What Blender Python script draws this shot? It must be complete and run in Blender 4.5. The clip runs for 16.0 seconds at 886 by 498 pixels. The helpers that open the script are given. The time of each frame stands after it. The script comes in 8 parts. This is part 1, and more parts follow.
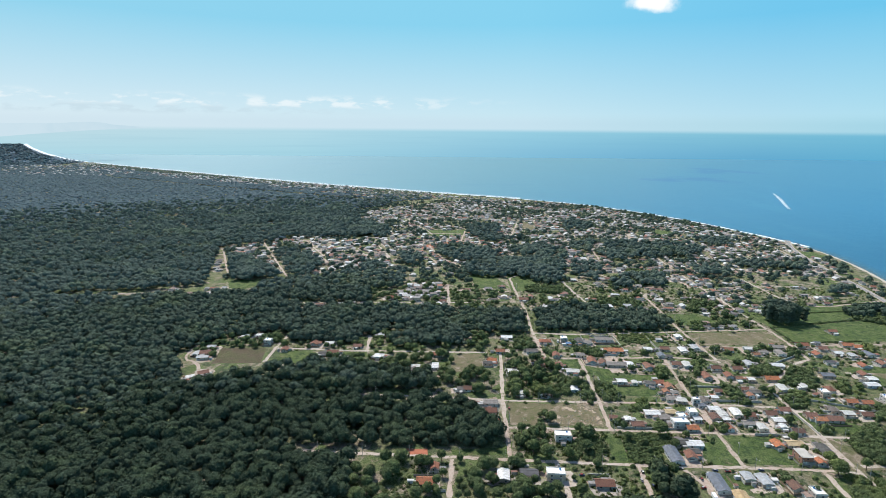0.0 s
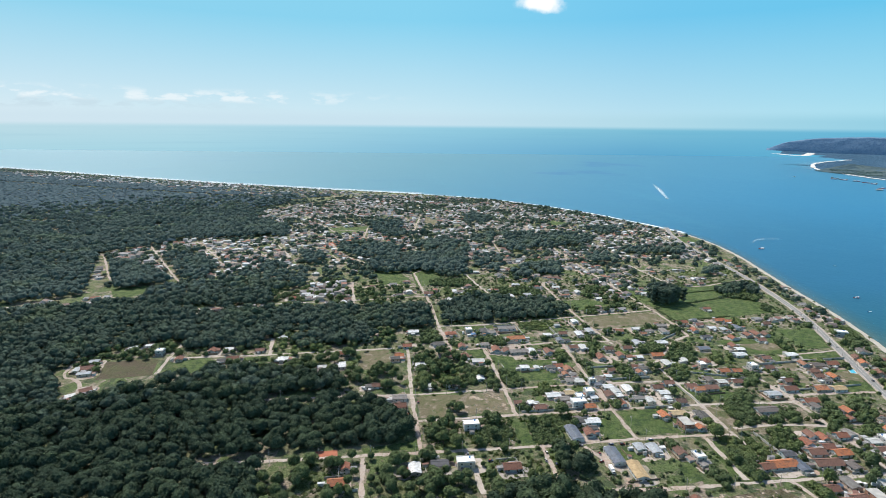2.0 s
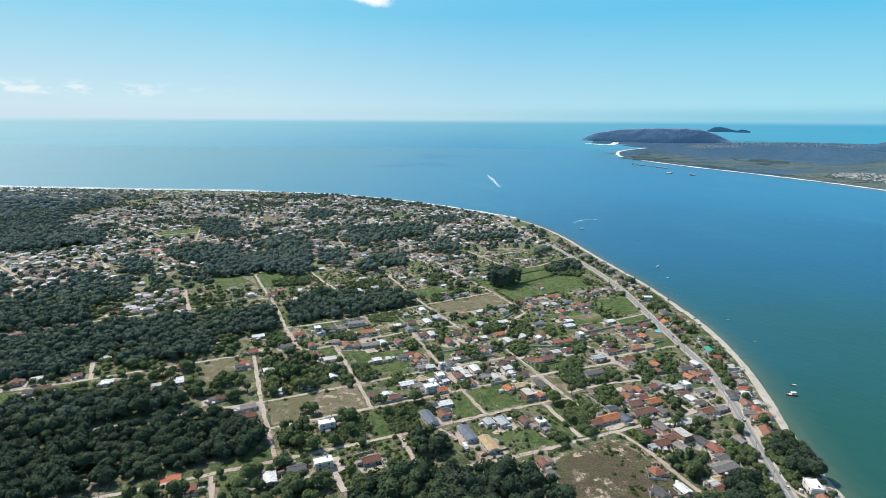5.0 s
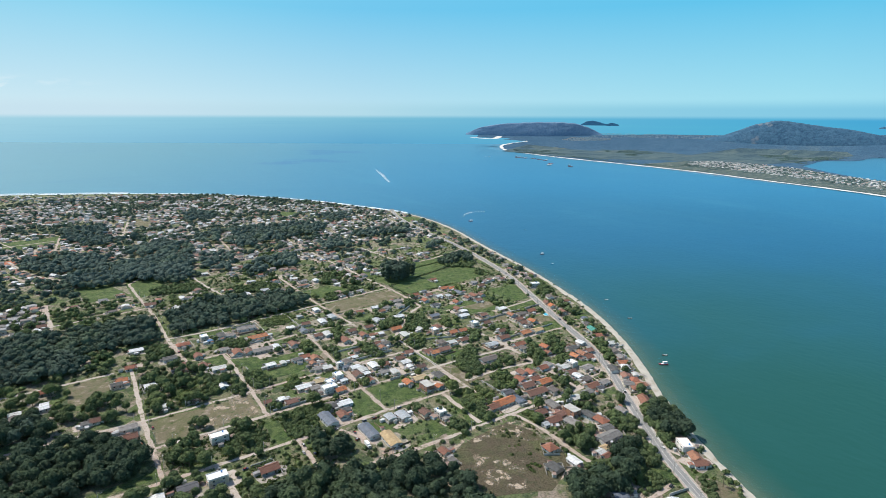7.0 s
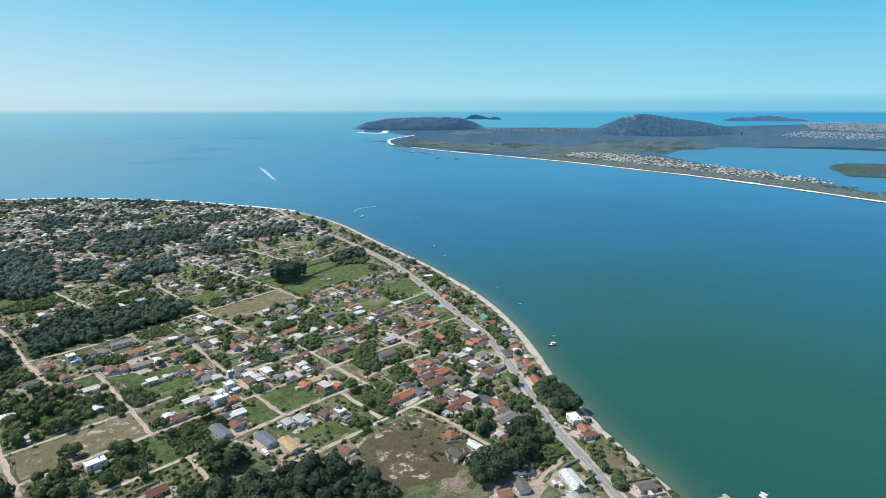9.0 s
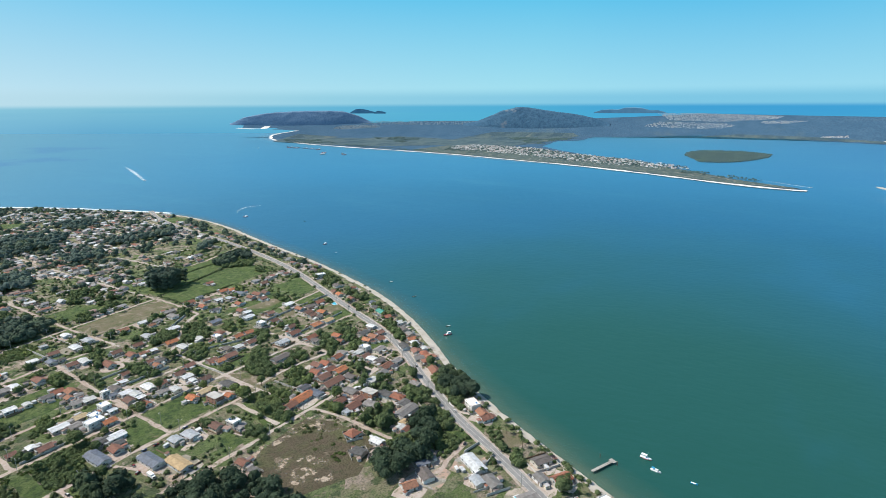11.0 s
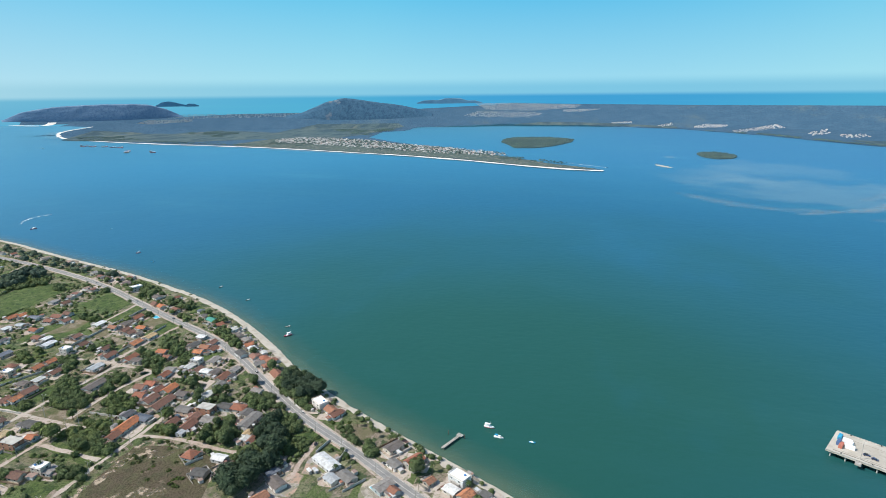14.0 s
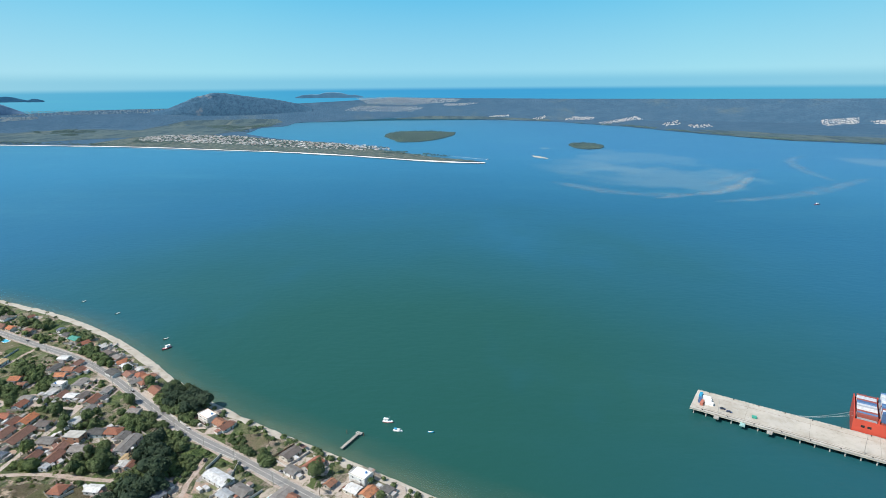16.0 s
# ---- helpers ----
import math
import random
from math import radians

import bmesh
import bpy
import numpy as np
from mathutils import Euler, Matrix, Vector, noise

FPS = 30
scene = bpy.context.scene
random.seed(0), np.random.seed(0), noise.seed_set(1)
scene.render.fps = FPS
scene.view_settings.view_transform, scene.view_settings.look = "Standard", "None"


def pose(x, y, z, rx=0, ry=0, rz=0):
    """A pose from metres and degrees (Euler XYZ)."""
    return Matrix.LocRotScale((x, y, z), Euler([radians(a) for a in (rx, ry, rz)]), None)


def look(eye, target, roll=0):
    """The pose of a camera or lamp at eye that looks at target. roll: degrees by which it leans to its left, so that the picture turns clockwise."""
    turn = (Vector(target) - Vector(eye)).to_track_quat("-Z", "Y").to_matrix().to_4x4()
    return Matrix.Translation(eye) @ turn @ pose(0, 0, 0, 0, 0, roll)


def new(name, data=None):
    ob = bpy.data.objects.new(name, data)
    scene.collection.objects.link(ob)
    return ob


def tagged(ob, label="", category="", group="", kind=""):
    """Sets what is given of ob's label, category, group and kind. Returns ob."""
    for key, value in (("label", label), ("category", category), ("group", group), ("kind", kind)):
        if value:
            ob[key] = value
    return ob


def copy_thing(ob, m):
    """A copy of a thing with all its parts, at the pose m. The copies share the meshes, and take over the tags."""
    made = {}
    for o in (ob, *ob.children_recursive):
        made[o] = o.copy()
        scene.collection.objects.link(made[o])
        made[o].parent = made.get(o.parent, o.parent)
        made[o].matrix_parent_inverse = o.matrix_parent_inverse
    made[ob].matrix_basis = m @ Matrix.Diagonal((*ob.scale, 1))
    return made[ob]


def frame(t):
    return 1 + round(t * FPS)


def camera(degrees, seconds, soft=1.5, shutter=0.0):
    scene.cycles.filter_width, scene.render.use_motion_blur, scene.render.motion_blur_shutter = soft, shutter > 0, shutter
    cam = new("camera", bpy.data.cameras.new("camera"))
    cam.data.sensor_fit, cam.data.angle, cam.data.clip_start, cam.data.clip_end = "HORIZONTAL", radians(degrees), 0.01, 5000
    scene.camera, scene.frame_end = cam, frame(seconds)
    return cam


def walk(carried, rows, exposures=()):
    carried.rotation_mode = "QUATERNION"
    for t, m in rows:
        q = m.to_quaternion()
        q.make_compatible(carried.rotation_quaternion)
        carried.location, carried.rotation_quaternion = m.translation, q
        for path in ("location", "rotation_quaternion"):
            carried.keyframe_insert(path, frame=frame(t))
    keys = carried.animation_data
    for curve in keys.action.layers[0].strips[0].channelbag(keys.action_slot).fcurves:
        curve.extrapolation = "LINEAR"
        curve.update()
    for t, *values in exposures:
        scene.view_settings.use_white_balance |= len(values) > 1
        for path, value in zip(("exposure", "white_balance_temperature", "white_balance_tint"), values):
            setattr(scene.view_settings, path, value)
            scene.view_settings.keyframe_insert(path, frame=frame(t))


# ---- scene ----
EYE = 250.0
cam = camera(76.01, 16.0, soft=0.65)
walk(cam, [
    (0.0, pose(0, 0, EYE, 77.95, -0.48, 0.0)),
    (0.5, pose(0, 0, EYE, 77.84, -0.51, -2.38)),
    (1.0, pose(0, 0, EYE, 77.76, -0.53, -4.86)),
    (1.5, pose(0, 0, EYE, 77.68, -0.54, -7.37)),
    (2.0, pose(0, 0, EYE, 77.61, -0.54, -9.93)),
    (2.5, pose(0, 0, EYE, 77.53, -0.53, -12.53)),
    (3.0, pose(0, 0, EYE, 77.45, -0.52, -15.15)),
    (3.5, pose(0, 0, EYE, 77.35, -0.50, -17.79)),
    (4.0, pose(0, 0, EYE, 77.26, -0.47, -20.47)),
    (5.0, pose(0, 0, EYE, 77.09, -0.40, -25.90)),
    (5.75, pose(0, 0, EYE, 76.94, -0.33, -30.06)),
    (6.5, pose(0, 0, EYE, 76.78, -0.26, -34.23)),
    (7.0, pose(0, 0, EYE, 76.67, -0.19, -37.03)),
    (7.5, pose(0, 0, EYE, 76.55, -0.15, -39.80)),
    (8.0, pose(0, 0, EYE, 76.41, -0.10, -42.60)),
    (8.5, pose(0, 0, EYE, 76.29, -0.05, -45.40)),
    (9.0, pose(0, 0, EYE, 76.16, 0.0, -48.21)),
    (9.8, pose(0, 0, EYE, 75.93, 0.10, -52.72)),
    (10.6, pose(0, 0, EYE, 75.68, 0.20, -57.22)),
    (11.5, pose(0, 0, EYE, 75.40, 0.29, -62.28)),
    (12.0, pose(0, 0, EYE, 75.24, 0.33, -65.10)),
    (12.5, pose(0, 0, EYE, 75.08, 0.36, -67.93)),
    (13.0, pose(0, 0, EYE, 74.93, 0.42, -70.79)),
    (13.5, pose(0, 0, EYE, 74.78, 0.48, -73.68)),
    (14.0, pose(0, 0, EYE, 74.61, 0.51, -76.57)),
    (14.5, pose(0, 0, EYE, 74.43, 0.53, -79.46)),
    (15.0, pose(0, 0, EYE, 74.26, 0.55, -82.37)),
    (15.5, pose(0, 0, EYE, 74.10, 0.53, -85.26)),
    (16.0, pose(0, 0, EYE, 73.98, 0.45, -88.14)),
])

# ---- light ----
SUN_AZ, SUN_EL = -24.0, 50.0        # degrees, azimuth from +y towards +x


def make_world():
    world = bpy.data.worlds.new("world")
    scene.world = world
    world.use_nodes = True
    nt = world.node_tree
    nt.nodes.clear()
    n, l = nt.nodes.new, nt.links.new
    out, bg = n("ShaderNodeOutputWorld"), n("ShaderNodeBackground")
    sky = n("ShaderNodeTexSky")
    sky.sky_type = "NISHITA"
    sky.sun_disc = False
    sky.sun_elevation, sky.sun_rotation = radians(SUN_EL), radians(SUN_AZ)
    sky.altitude, sky.air_density, sky.dust_density, sky.ozone_density = 250, 1.0, 0.6, 2.0
    tc, sep = n("ShaderNodeTexCoord"), n("ShaderNodeSeparateXYZ")
    l(tc.outputs["Generated"], sep.inputs[0])

    def ramp(src, a, b, interp="SMOOTHSTEP"):
        m = n("ShaderNodeMapRange")
        m.interpolation_type = interp
        m.inputs["From Min"].default_value, m.inputs["From Max"].default_value = a, b
        l(src, m.inputs["Value"])
        return m.outputs["Result"]

    def mix(fac, a, b):
        m = n("ShaderNodeMix")
        m.data_type = "RGBA"
        for sock, v in ((m.inputs["Factor"], fac), (m.inputs["A"], a), (m.inputs["B"], b)):
            if hasattr(v, "is_linked"):
                l(v, sock)
            else:
                sock.default_value = v
        return m.outputs["Result"]

    def mul(*s):
        r = s[0]
        for q in s[1:]:
            m = n("ShaderNodeMath")
            m.operation = "MULTIPLY"
            l(r, m.inputs[0])
            if hasattr(q, "is_linked"):
                l(q, m.inputs[1])
            else:
                m.inputs[1].default_value = q
            r = m.outputs[0]
        return r

    hs = n("ShaderNodeHueSaturation")
    hs.inputs["Saturation"].default_value = SKY_SAT
    hs.inputs["Value"].default_value = 1.0
    hs.inputs["Hue"].default_value = SKY_HUE
    l(sky.outputs[0], hs.inputs["Color"])
    # the air near the horizon whitens towards the sun; by azimuth, from the sunny side round to the east
    e = sep.outputs[2]
    k = 1 / SKY_GAIN
    round_sky = ramp(sep.outputs[0], -1.0, 1.0, "LINEAR")

    def by_side(stops):
        """A colour for each azimuth: rows of its sine and the colour as seen."""
        r = n("ShaderNodeValToRGB")
        el = r.color_ramp.elements
        while len(el) < len(stops):
            el.new(0.5)
        for q, (s, c) in zip(el, stops):
            q.position = (s + 1) / 2
            q.color = tuple((v / 255) ** 2.2 / 1.087 for v in c) + (1,)
        l(round_sky, r.inputs[0])
        return r.outputs[0]

    def scaled(v):
        m = n("ShaderNodeVectorMath")
        m.operation = "SCALE"
        l(v, m.inputs[0])
        m.inputs["Scale"].default_value = k
        return m.outputs[0]

    low, high = by_side(AIR_LOW), by_side(AIR_HIGH)
    air = mix(ramp(e, 0.0, 0.165, "LINEAR"), low, high)
    air = mix(mul(ramp(e, 0.027, 0.007), 0.85), air, by_side(AIR_RIM))
    base = mix(ramp(e, 0.25, 0.6), scaled(air), hs.outputs[0])
    # low cumulus bank far out over the sea, on the sunny side only, and one small white cloud
    warp = n("ShaderNodeMapping")
    warp.inputs["Scale"].default_value = (15, 15, 46)
    l(tc.outputs["Generated"], warp.inputs["Vector"])
    cl = n("ShaderNodeTexNoise")
    cl.inputs["Scale"].default_value, cl.inputs["Detail"].default_value, cl.inputs["Roughness"].default_value = 1.6, 7, 0.6
    l(warp.outputs[0], cl.inputs["Vector"])

    bank = mul(ramp(cl.outputs["Fac"], 0.47, 0.62), ramp(sep.outputs[2], 0.028, 0.036), ramp(sep.outputs[2], 0.055, 0.040),
               ramp(sep.outputs[0], 0.16, -0.15), 0.75)
    col = mix(bank, base, (0.80 * k, 0.87 * k, 0.90 * k, 1))
    # the grey foot of the bank
    foot = mul(ramp(cl.outputs["Fac"], 0.42, 0.58), ramp(sep.outputs[2], 0.016, 0.024), ramp(sep.outputs[2], 0.036, 0.028), ramp(sep.outputs[0], 0.0, -0.45), 0.5)
    col = mix(foot, col, (0.50 * k, 0.63 * k, 0.71 * k, 1))
    far_cloud = n("ShaderNodeVectorMath")
    far_cloud.operation = "DISTANCE"
    st = n("ShaderNodeMapping")
    st.inputs["Scale"].default_value = (1, 1, 2.6)
    l(tc.outputs["Generated"], st.inputs["Vector"])
    l(st.outputs[0], far_cloud.inputs[0])
    d = Vector((math.sin(radians(CLOUD[0])) * math.cos(radians(CLOUD[1])), math.cos(radians(CLOUD[0])) * math.cos(radians(CLOUD[1])),
                2.6 * math.sin(radians(CLOUD[1]))))
    far_cloud.inputs[1].default_value = d
    cn = n("ShaderNodeTexNoise")
    cn.inputs["Scale"].default_value, cn.inputs["Detail"].default_value = 26, 6
    l(tc.outputs["Generated"], cn.inputs["Vector"])
    ad = n("ShaderNodeMath")
    ad.operation = "MULTIPLY_ADD"
    l(cn.outputs["Fac"], ad.inputs[0])
    ad.inputs[1].default_value = 0.09
    l(far_cloud.outputs["Value"], ad.inputs[2])
    col = mix(ramp(ad.outputs[0], 0.092, 0.06), col, (0.93 * k, 0.96 * k, 0.98 * k, 1))
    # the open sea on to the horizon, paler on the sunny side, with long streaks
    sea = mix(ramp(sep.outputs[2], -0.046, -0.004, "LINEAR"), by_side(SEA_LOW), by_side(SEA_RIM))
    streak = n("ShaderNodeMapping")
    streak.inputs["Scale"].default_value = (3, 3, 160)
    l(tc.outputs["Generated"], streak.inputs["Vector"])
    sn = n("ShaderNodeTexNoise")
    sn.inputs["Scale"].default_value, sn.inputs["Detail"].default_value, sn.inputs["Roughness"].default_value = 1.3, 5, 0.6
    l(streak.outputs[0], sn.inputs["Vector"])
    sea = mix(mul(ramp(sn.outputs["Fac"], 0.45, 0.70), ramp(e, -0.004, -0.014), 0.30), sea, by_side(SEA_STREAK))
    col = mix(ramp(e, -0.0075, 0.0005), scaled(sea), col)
    l(col, bg.inputs["Color"])
    bg.inputs["Strength"].default_value = SKY_GAIN
    l(bg.outputs[0], out.inputs[0])


# by the sine of the azimuth, from the sunny west round to the east
AIR_LOW = [(-0.6, (222, 238, 245)), (0.14, (206, 233, 243)), (0.48, (189, 226, 240)), (0.93, (168, 226, 240)), (1.0, (162, 221, 240))]
AIR_HIGH = [(-0.6, (146, 211, 238)), (0.14, (134, 209, 240)), (0.48, (116, 199, 238)), (0.93, (97, 195, 236)), (1.0, (85, 187, 234))]
AIR_RIM = [(-0.6, (208, 228, 239)), (0.14, (196, 224, 238)), (0.48, (176, 217, 232)), (0.75, (142, 203, 225)), (1.0, (118, 193, 225))]
SKY_GAIN, SKY_SAT, SKY_HUE = 0.15, 1.0, 0.5
CLOUD = (18.9, 11.0)                # azimuth and height of the small cloud, degrees
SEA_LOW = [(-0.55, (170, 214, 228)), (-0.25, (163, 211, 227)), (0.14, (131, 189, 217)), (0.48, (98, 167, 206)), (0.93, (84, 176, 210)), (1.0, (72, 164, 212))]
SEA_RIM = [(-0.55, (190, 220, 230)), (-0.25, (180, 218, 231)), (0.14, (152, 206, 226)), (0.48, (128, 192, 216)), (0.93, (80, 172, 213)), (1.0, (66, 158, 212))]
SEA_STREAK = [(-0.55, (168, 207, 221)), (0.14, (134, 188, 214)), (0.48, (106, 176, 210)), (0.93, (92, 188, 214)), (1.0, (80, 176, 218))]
make_world()
sun = new("sun", bpy.data.lights.new("sun", "SUN"))
sun.data.energy, sun.data.angle, sun.data.color = 5.0, radians(0.53), (1.0, 0.95, 0.87)
sd = Vector((math.sin(radians(SUN_AZ)) * math.cos(radians(SUN_EL)), math.cos(radians(SUN_AZ)) * math.cos(radians(SUN_EL)), math.sin(radians(SUN_EL))))
sun.matrix_world = look((0, 0, 900), Vector((0, 0, 900)) - sd)
scene.view_settings.exposure = 0.12

# ---- materials ----
from mathutils.geometry import tessellate_polygon

MATS = {}


def material(name, build, rough=0.85, metal=0.0, spec=0.3):
    m = bpy.data.materials.new(name)
    m.use_nodes = True
    nt = m.node_tree
    b = nt.nodes["Principled BSDF"]
    b.inputs["Roughness"].default_value = rough
    b.inputs["Metallic"].default_value = metal
    b.inputs["Specular IOR Level"].default_value = spec
    build(Nodes(nt, b))
    MATS[name] = m
    return m


class Nodes:
    """Short forms for the nodes that the materials use."""

    def __init__(self, nt, bsdf):
        self.nt, self.bsdf = nt, bsdf

    def n(self, kind):
        return self.nt.nodes.new("ShaderNode" + kind)

    def put(self, v, sock):
        if hasattr(v, "is_linked"):
            self.nt.links.new(v, sock)
        else:
            sock.default_value = v if not isinstance(v, tuple) or len(v) != 3 or sock.type != "RGBA" else v + (1,)

    def place(self):
        return self.n("NewGeometry").outputs["Position"]

    def noise(self, size, detail=4, rough=0.55, coord=None, stretch=(1, 1, 1), lo=0.35, hi=0.65):
        """0 to 1, with features about size metres wide."""
        mp = self.n("Mapping")
        mp.inputs["Scale"].default_value = stretch
        self.put(coord or self.place(), mp.inputs["Vector"])
        t = self.n("TexNoise")
        t.inputs["Scale"].default_value, t.inputs["Detail"].default_value, t.inputs["Roughness"].default_value = 1 / size, detail, rough
        self.put(mp.outputs[0], t.inputs["Vector"])
        return self.ramp(t.outputs["Fac"], lo, hi)

    def ramp(self, v, lo, hi, a=0.0, b=1.0):
        r = self.n("MapRange")
        r.interpolation_type = "SMOOTHSTEP"
        self.put(v, r.inputs["Value"])
        for i, q in zip((1, 2, 3, 4), (lo, hi, a, b)):
            r.inputs[i].default_value = q
        return r.outputs["Result"]

    def mix(self, fac, a, b, mode="MIX"):
        m = self.n("Mix")
        m.data_type, m.blend_type = "RGBA", mode
        self.put(fac, m.inputs["Factor"])
        self.put(a, m.inputs["A"])
        self.put(b, m.inputs["B"])
        return m.outputs["Result"]

    def math(self, op, a, b):
        m = self.n("Math")
        m.operation = op
        self.put(a, m.inputs[0])
        self.put(b, m.inputs[1])
        return m.outputs[0]

    def choose(self, v, colours):
        """One of the colours, by a number from 0 to 1."""
        r = self.n("ValToRGB")
        r.color_ramp.interpolation = "CONSTANT"
        e = r.color_ramp.elements
        e[0].color, e[1].color = colours[0] + (1,), colours[-1] + (1,)
        e[1].position = 1 - 1 / len(colours)
        for i, c in enumerate(colours[1:-1], 1):
            q = e.new(i / len(colours))
            q.color = c + (1,)
        self.put(v, r.inputs[0])
        return r.outputs[0]

    def each(self):
        return self.n("ObjectInfo").outputs["Random"]

    def island(self):
        return self.n("NewGeometry").outputs["Random Per Island"]

    def colour(self, c):
        self.put(c, self.bsdf.inputs["Base Color"])

    def rough(self, v):
        self.put(v, self.bsdf.inputs["Roughness"])

    def bump(self, v, dist, strength=1.0):
        b = self.n("Bump")
        b.inputs["Distance"].default_value, b.inputs["Strength"].default_value = dist, strength
        self.put(v, b.inputs["Height"])
        self.put(b.outputs[0], self.bsdf.inputs["Normal"])


def plain(name, colour, rough=0.7, size=1.5, vary=0.25, metal=0.0, bump=0.0):
    """One paint or stuff with grain and stains at two scales."""
    def build(k):
        dark = tuple(c * (1 - vary) for c in colour)
        c = k.mix(k.noise(size, 5), dark, colour)
        c = k.mix(k.math("MULTIPLY", k.noise(size * 6, 3), 0.35), c, tuple(min(1, q * (1 + vary)) for q in colour))
        k.colour(c)
        if bump:
            k.bump(k.noise(size * 0.4, 4), bump)
    return material(name, build, rough, metal)


def varied(name, colours, rough=0.8, size=2.0, per="each", bump=0.0, grain=0.75):
    """A paint that differs from object to object (or island to island), weathered."""
    def build(k):
        c = k.choose(k.each() if per == "each" else k.island(), colours)
        c = k.mix(k.noise(size, 5, 0.65), k.mix(1.0, c, (grain, grain * 0.97, grain * 0.92), "MULTIPLY"), c)
        c = k.mix(k.math("MULTIPLY", k.noise(size * 0.25, 3), 0.3), c, (0.12, 0.11, 0.1))
        k.colour(c)
        if bump:
            k.bump(k.noise(size * 0.15, 3), bump)
    return material(name, build, rough)


def lots(k, size):
    """A number for each patch of ground about size metres across."""
    v = k.n("TexVoronoi")
    v.inputs["Scale"].default_value, v.inputs["Randomness"].default_value = 1 / size, 0.75
    k.put(k.place(), v.inputs["Vector"])
    sp = k.n("SeparateColor")
    k.put(v.outputs["Color"], sp.inputs[0])
    return sp.outputs[0], sp.outputs[1]


def ground_look(k):
    lush, dry, soil, weed = (0.150, 0.194, 0.070), (0.275, 0.240, 0.150), (0.42, 0.325, 0.265), (0.092, 0.122, 0.056)
    a, b = lots(k, 19)
    c = k.mix(k.math("MULTIPLY", k.ramp(a, 0.25, 0.8), k.noise(9, 5, 0.65, lo=0.3, hi=0.6)), lush, dry)
    c = k.mix(k.math("MULTIPLY", k.ramp(b, 0.55, 0.75), k.noise(6, 5, 0.7, lo=0.36, hi=0.58)), c, soil)
    c = k.mix(k.noise(13, 6, 0.68, lo=0.50, hi=0.60), c, weed)
    c = k.mix(k.noise(4.5, 6, 0.72, lo=0.55, hi=0.66), c, (0.27, 0.22, 0.15))
    c = k.mix(k.noise(1.5, 4, 0.75, lo=0.46, hi=0.60), c, k.mix(1.0, c, (0.42, 0.5, 0.4), "MULTIPLY"))
    k.colour(c)
    k.bump(k.noise(1.0, 5, 0.75, lo=0.3, hi=0.7), 0.6)


def lawn_look(k):
    """Rough grass: bright blades, dark weeds, dry and trodden spots."""
    c = k.mix(k.noise(14, 5, 0.6), (0.098, 0.150, 0.040), (0.165, 0.200, 0.072))
    c = k.mix(k.noise(9, 6, 0.65, lo=0.58, hi=0.72), c, (0.23, 0.195, 0.115))
    c = k.mix(k.noise(6, 6, 0.72, lo=0.46, hi=0.60), c, (0.062, 0.100, 0.032))
    c = k.mix(k.noise(1.3, 5, 0.75, lo=0.44, hi=0.58), c, k.mix(1.0, c, (0.48, 0.55, 0.42), "MULTIPLY"))
    k.colour(c)
    k.bump(k.noise(1.0, 5, 0.75, lo=0.3, hi=0.7), 0.5)


def field_look(k):
    c = k.mix(k.noise(16, 6, 0.65), (0.20, 0.165, 0.105), (0.15, 0.15, 0.07))
    c = k.mix(k.noise(11, 6, 0.7, lo=0.5, hi=0.64), c, (0.34, 0.27, 0.21))
    c = k.mix(k.noise(7, 5, 0.65, lo=0.56, hi=0.68), c, (0.07, 0.105, 0.03))
    c = k.mix(k.math("MULTIPLY", k.noise(1.1, 4, 0.7), 0.45), c, (0.08, 0.07, 0.035))
    k.colour(c)
    k.bump(k.noise(1.0, 5, 0.7), 0.3)


def weedy_look(k):
    c = k.mix(k.noise(26, 6, 0.65, lo=0.42, hi=0.66), (0.140, 0.108, 0.070), (0.135, 0.135, 0.062))
    c = k.mix(k.noise(17, 6, 0.72, lo=0.60, hi=0.68), c, (0.33, 0.25, 0.185))
    c = k.mix(k.math("MULTIPLY", k.noise(5, 6, 0.7, lo=0.5, hi=0.64), 0.7), c, (0.085, 0.092, 0.045))
    c = k.mix(k.noise(1.2, 4, 0.75, lo=0.46, hi=0.6), c, k.mix(1.0, c, (0.5, 0.5, 0.45), "MULTIPLY"))
    k.colour(c)
    k.bump(k.noise(1.0, 5, 0.75, lo=0.3, hi=0.7), 0.5)


def sand_look(k):
    c = k.mix(k.noise(12, 5), (0.42, 0.375, 0.31), (0.50, 0.455, 0.385))
    c = k.mix(k.noise(9, 5, lo=0.52, hi=0.72), c, (0.34, 0.29, 0.22))
    k.colour(c)
    k.bump(k.noise(2, 4), 0.2)


def dirt_look(k):
    c = k.mix(k.noise(140, 3, 0.5, lo=0.42, hi=0.58), (0.43, 0.37, 0.315), (0.36, 0.268, 0.215))
    c = k.mix(k.math("MULTIPLY", k.noise(9, 6, 0.65), 0.6), c, (0.30, 0.236, 0.190))
    c = k.mix(k.math("MULTIPLY", k.noise(2.2, 5, 0.7), 0.5), c, (0.50, 0.44, 0.385))
    c = k.mix(k.noise(3.5, 5, 0.7, lo=0.54, hi=0.66), c, (0.15, 0.15, 0.08))
    k.colour(c)
    k.bump(k.noise(0.8, 5), 0.08)


def bare_look(k):
    c = k.mix(k.noise(7, 6, 0.7), (0.30, 0.235, 0.17), (0.40, 0.325, 0.25))
    k.colour(k.mix(k.noise(2, 5, 0.7, lo=0.55, hi=0.65), c, (0.16, 0.15, 0.08)))
    k.put(k.noise(9, 6, 0.68, lo=0.50, hi=0.62), k.bsdf.inputs["Alpha"])


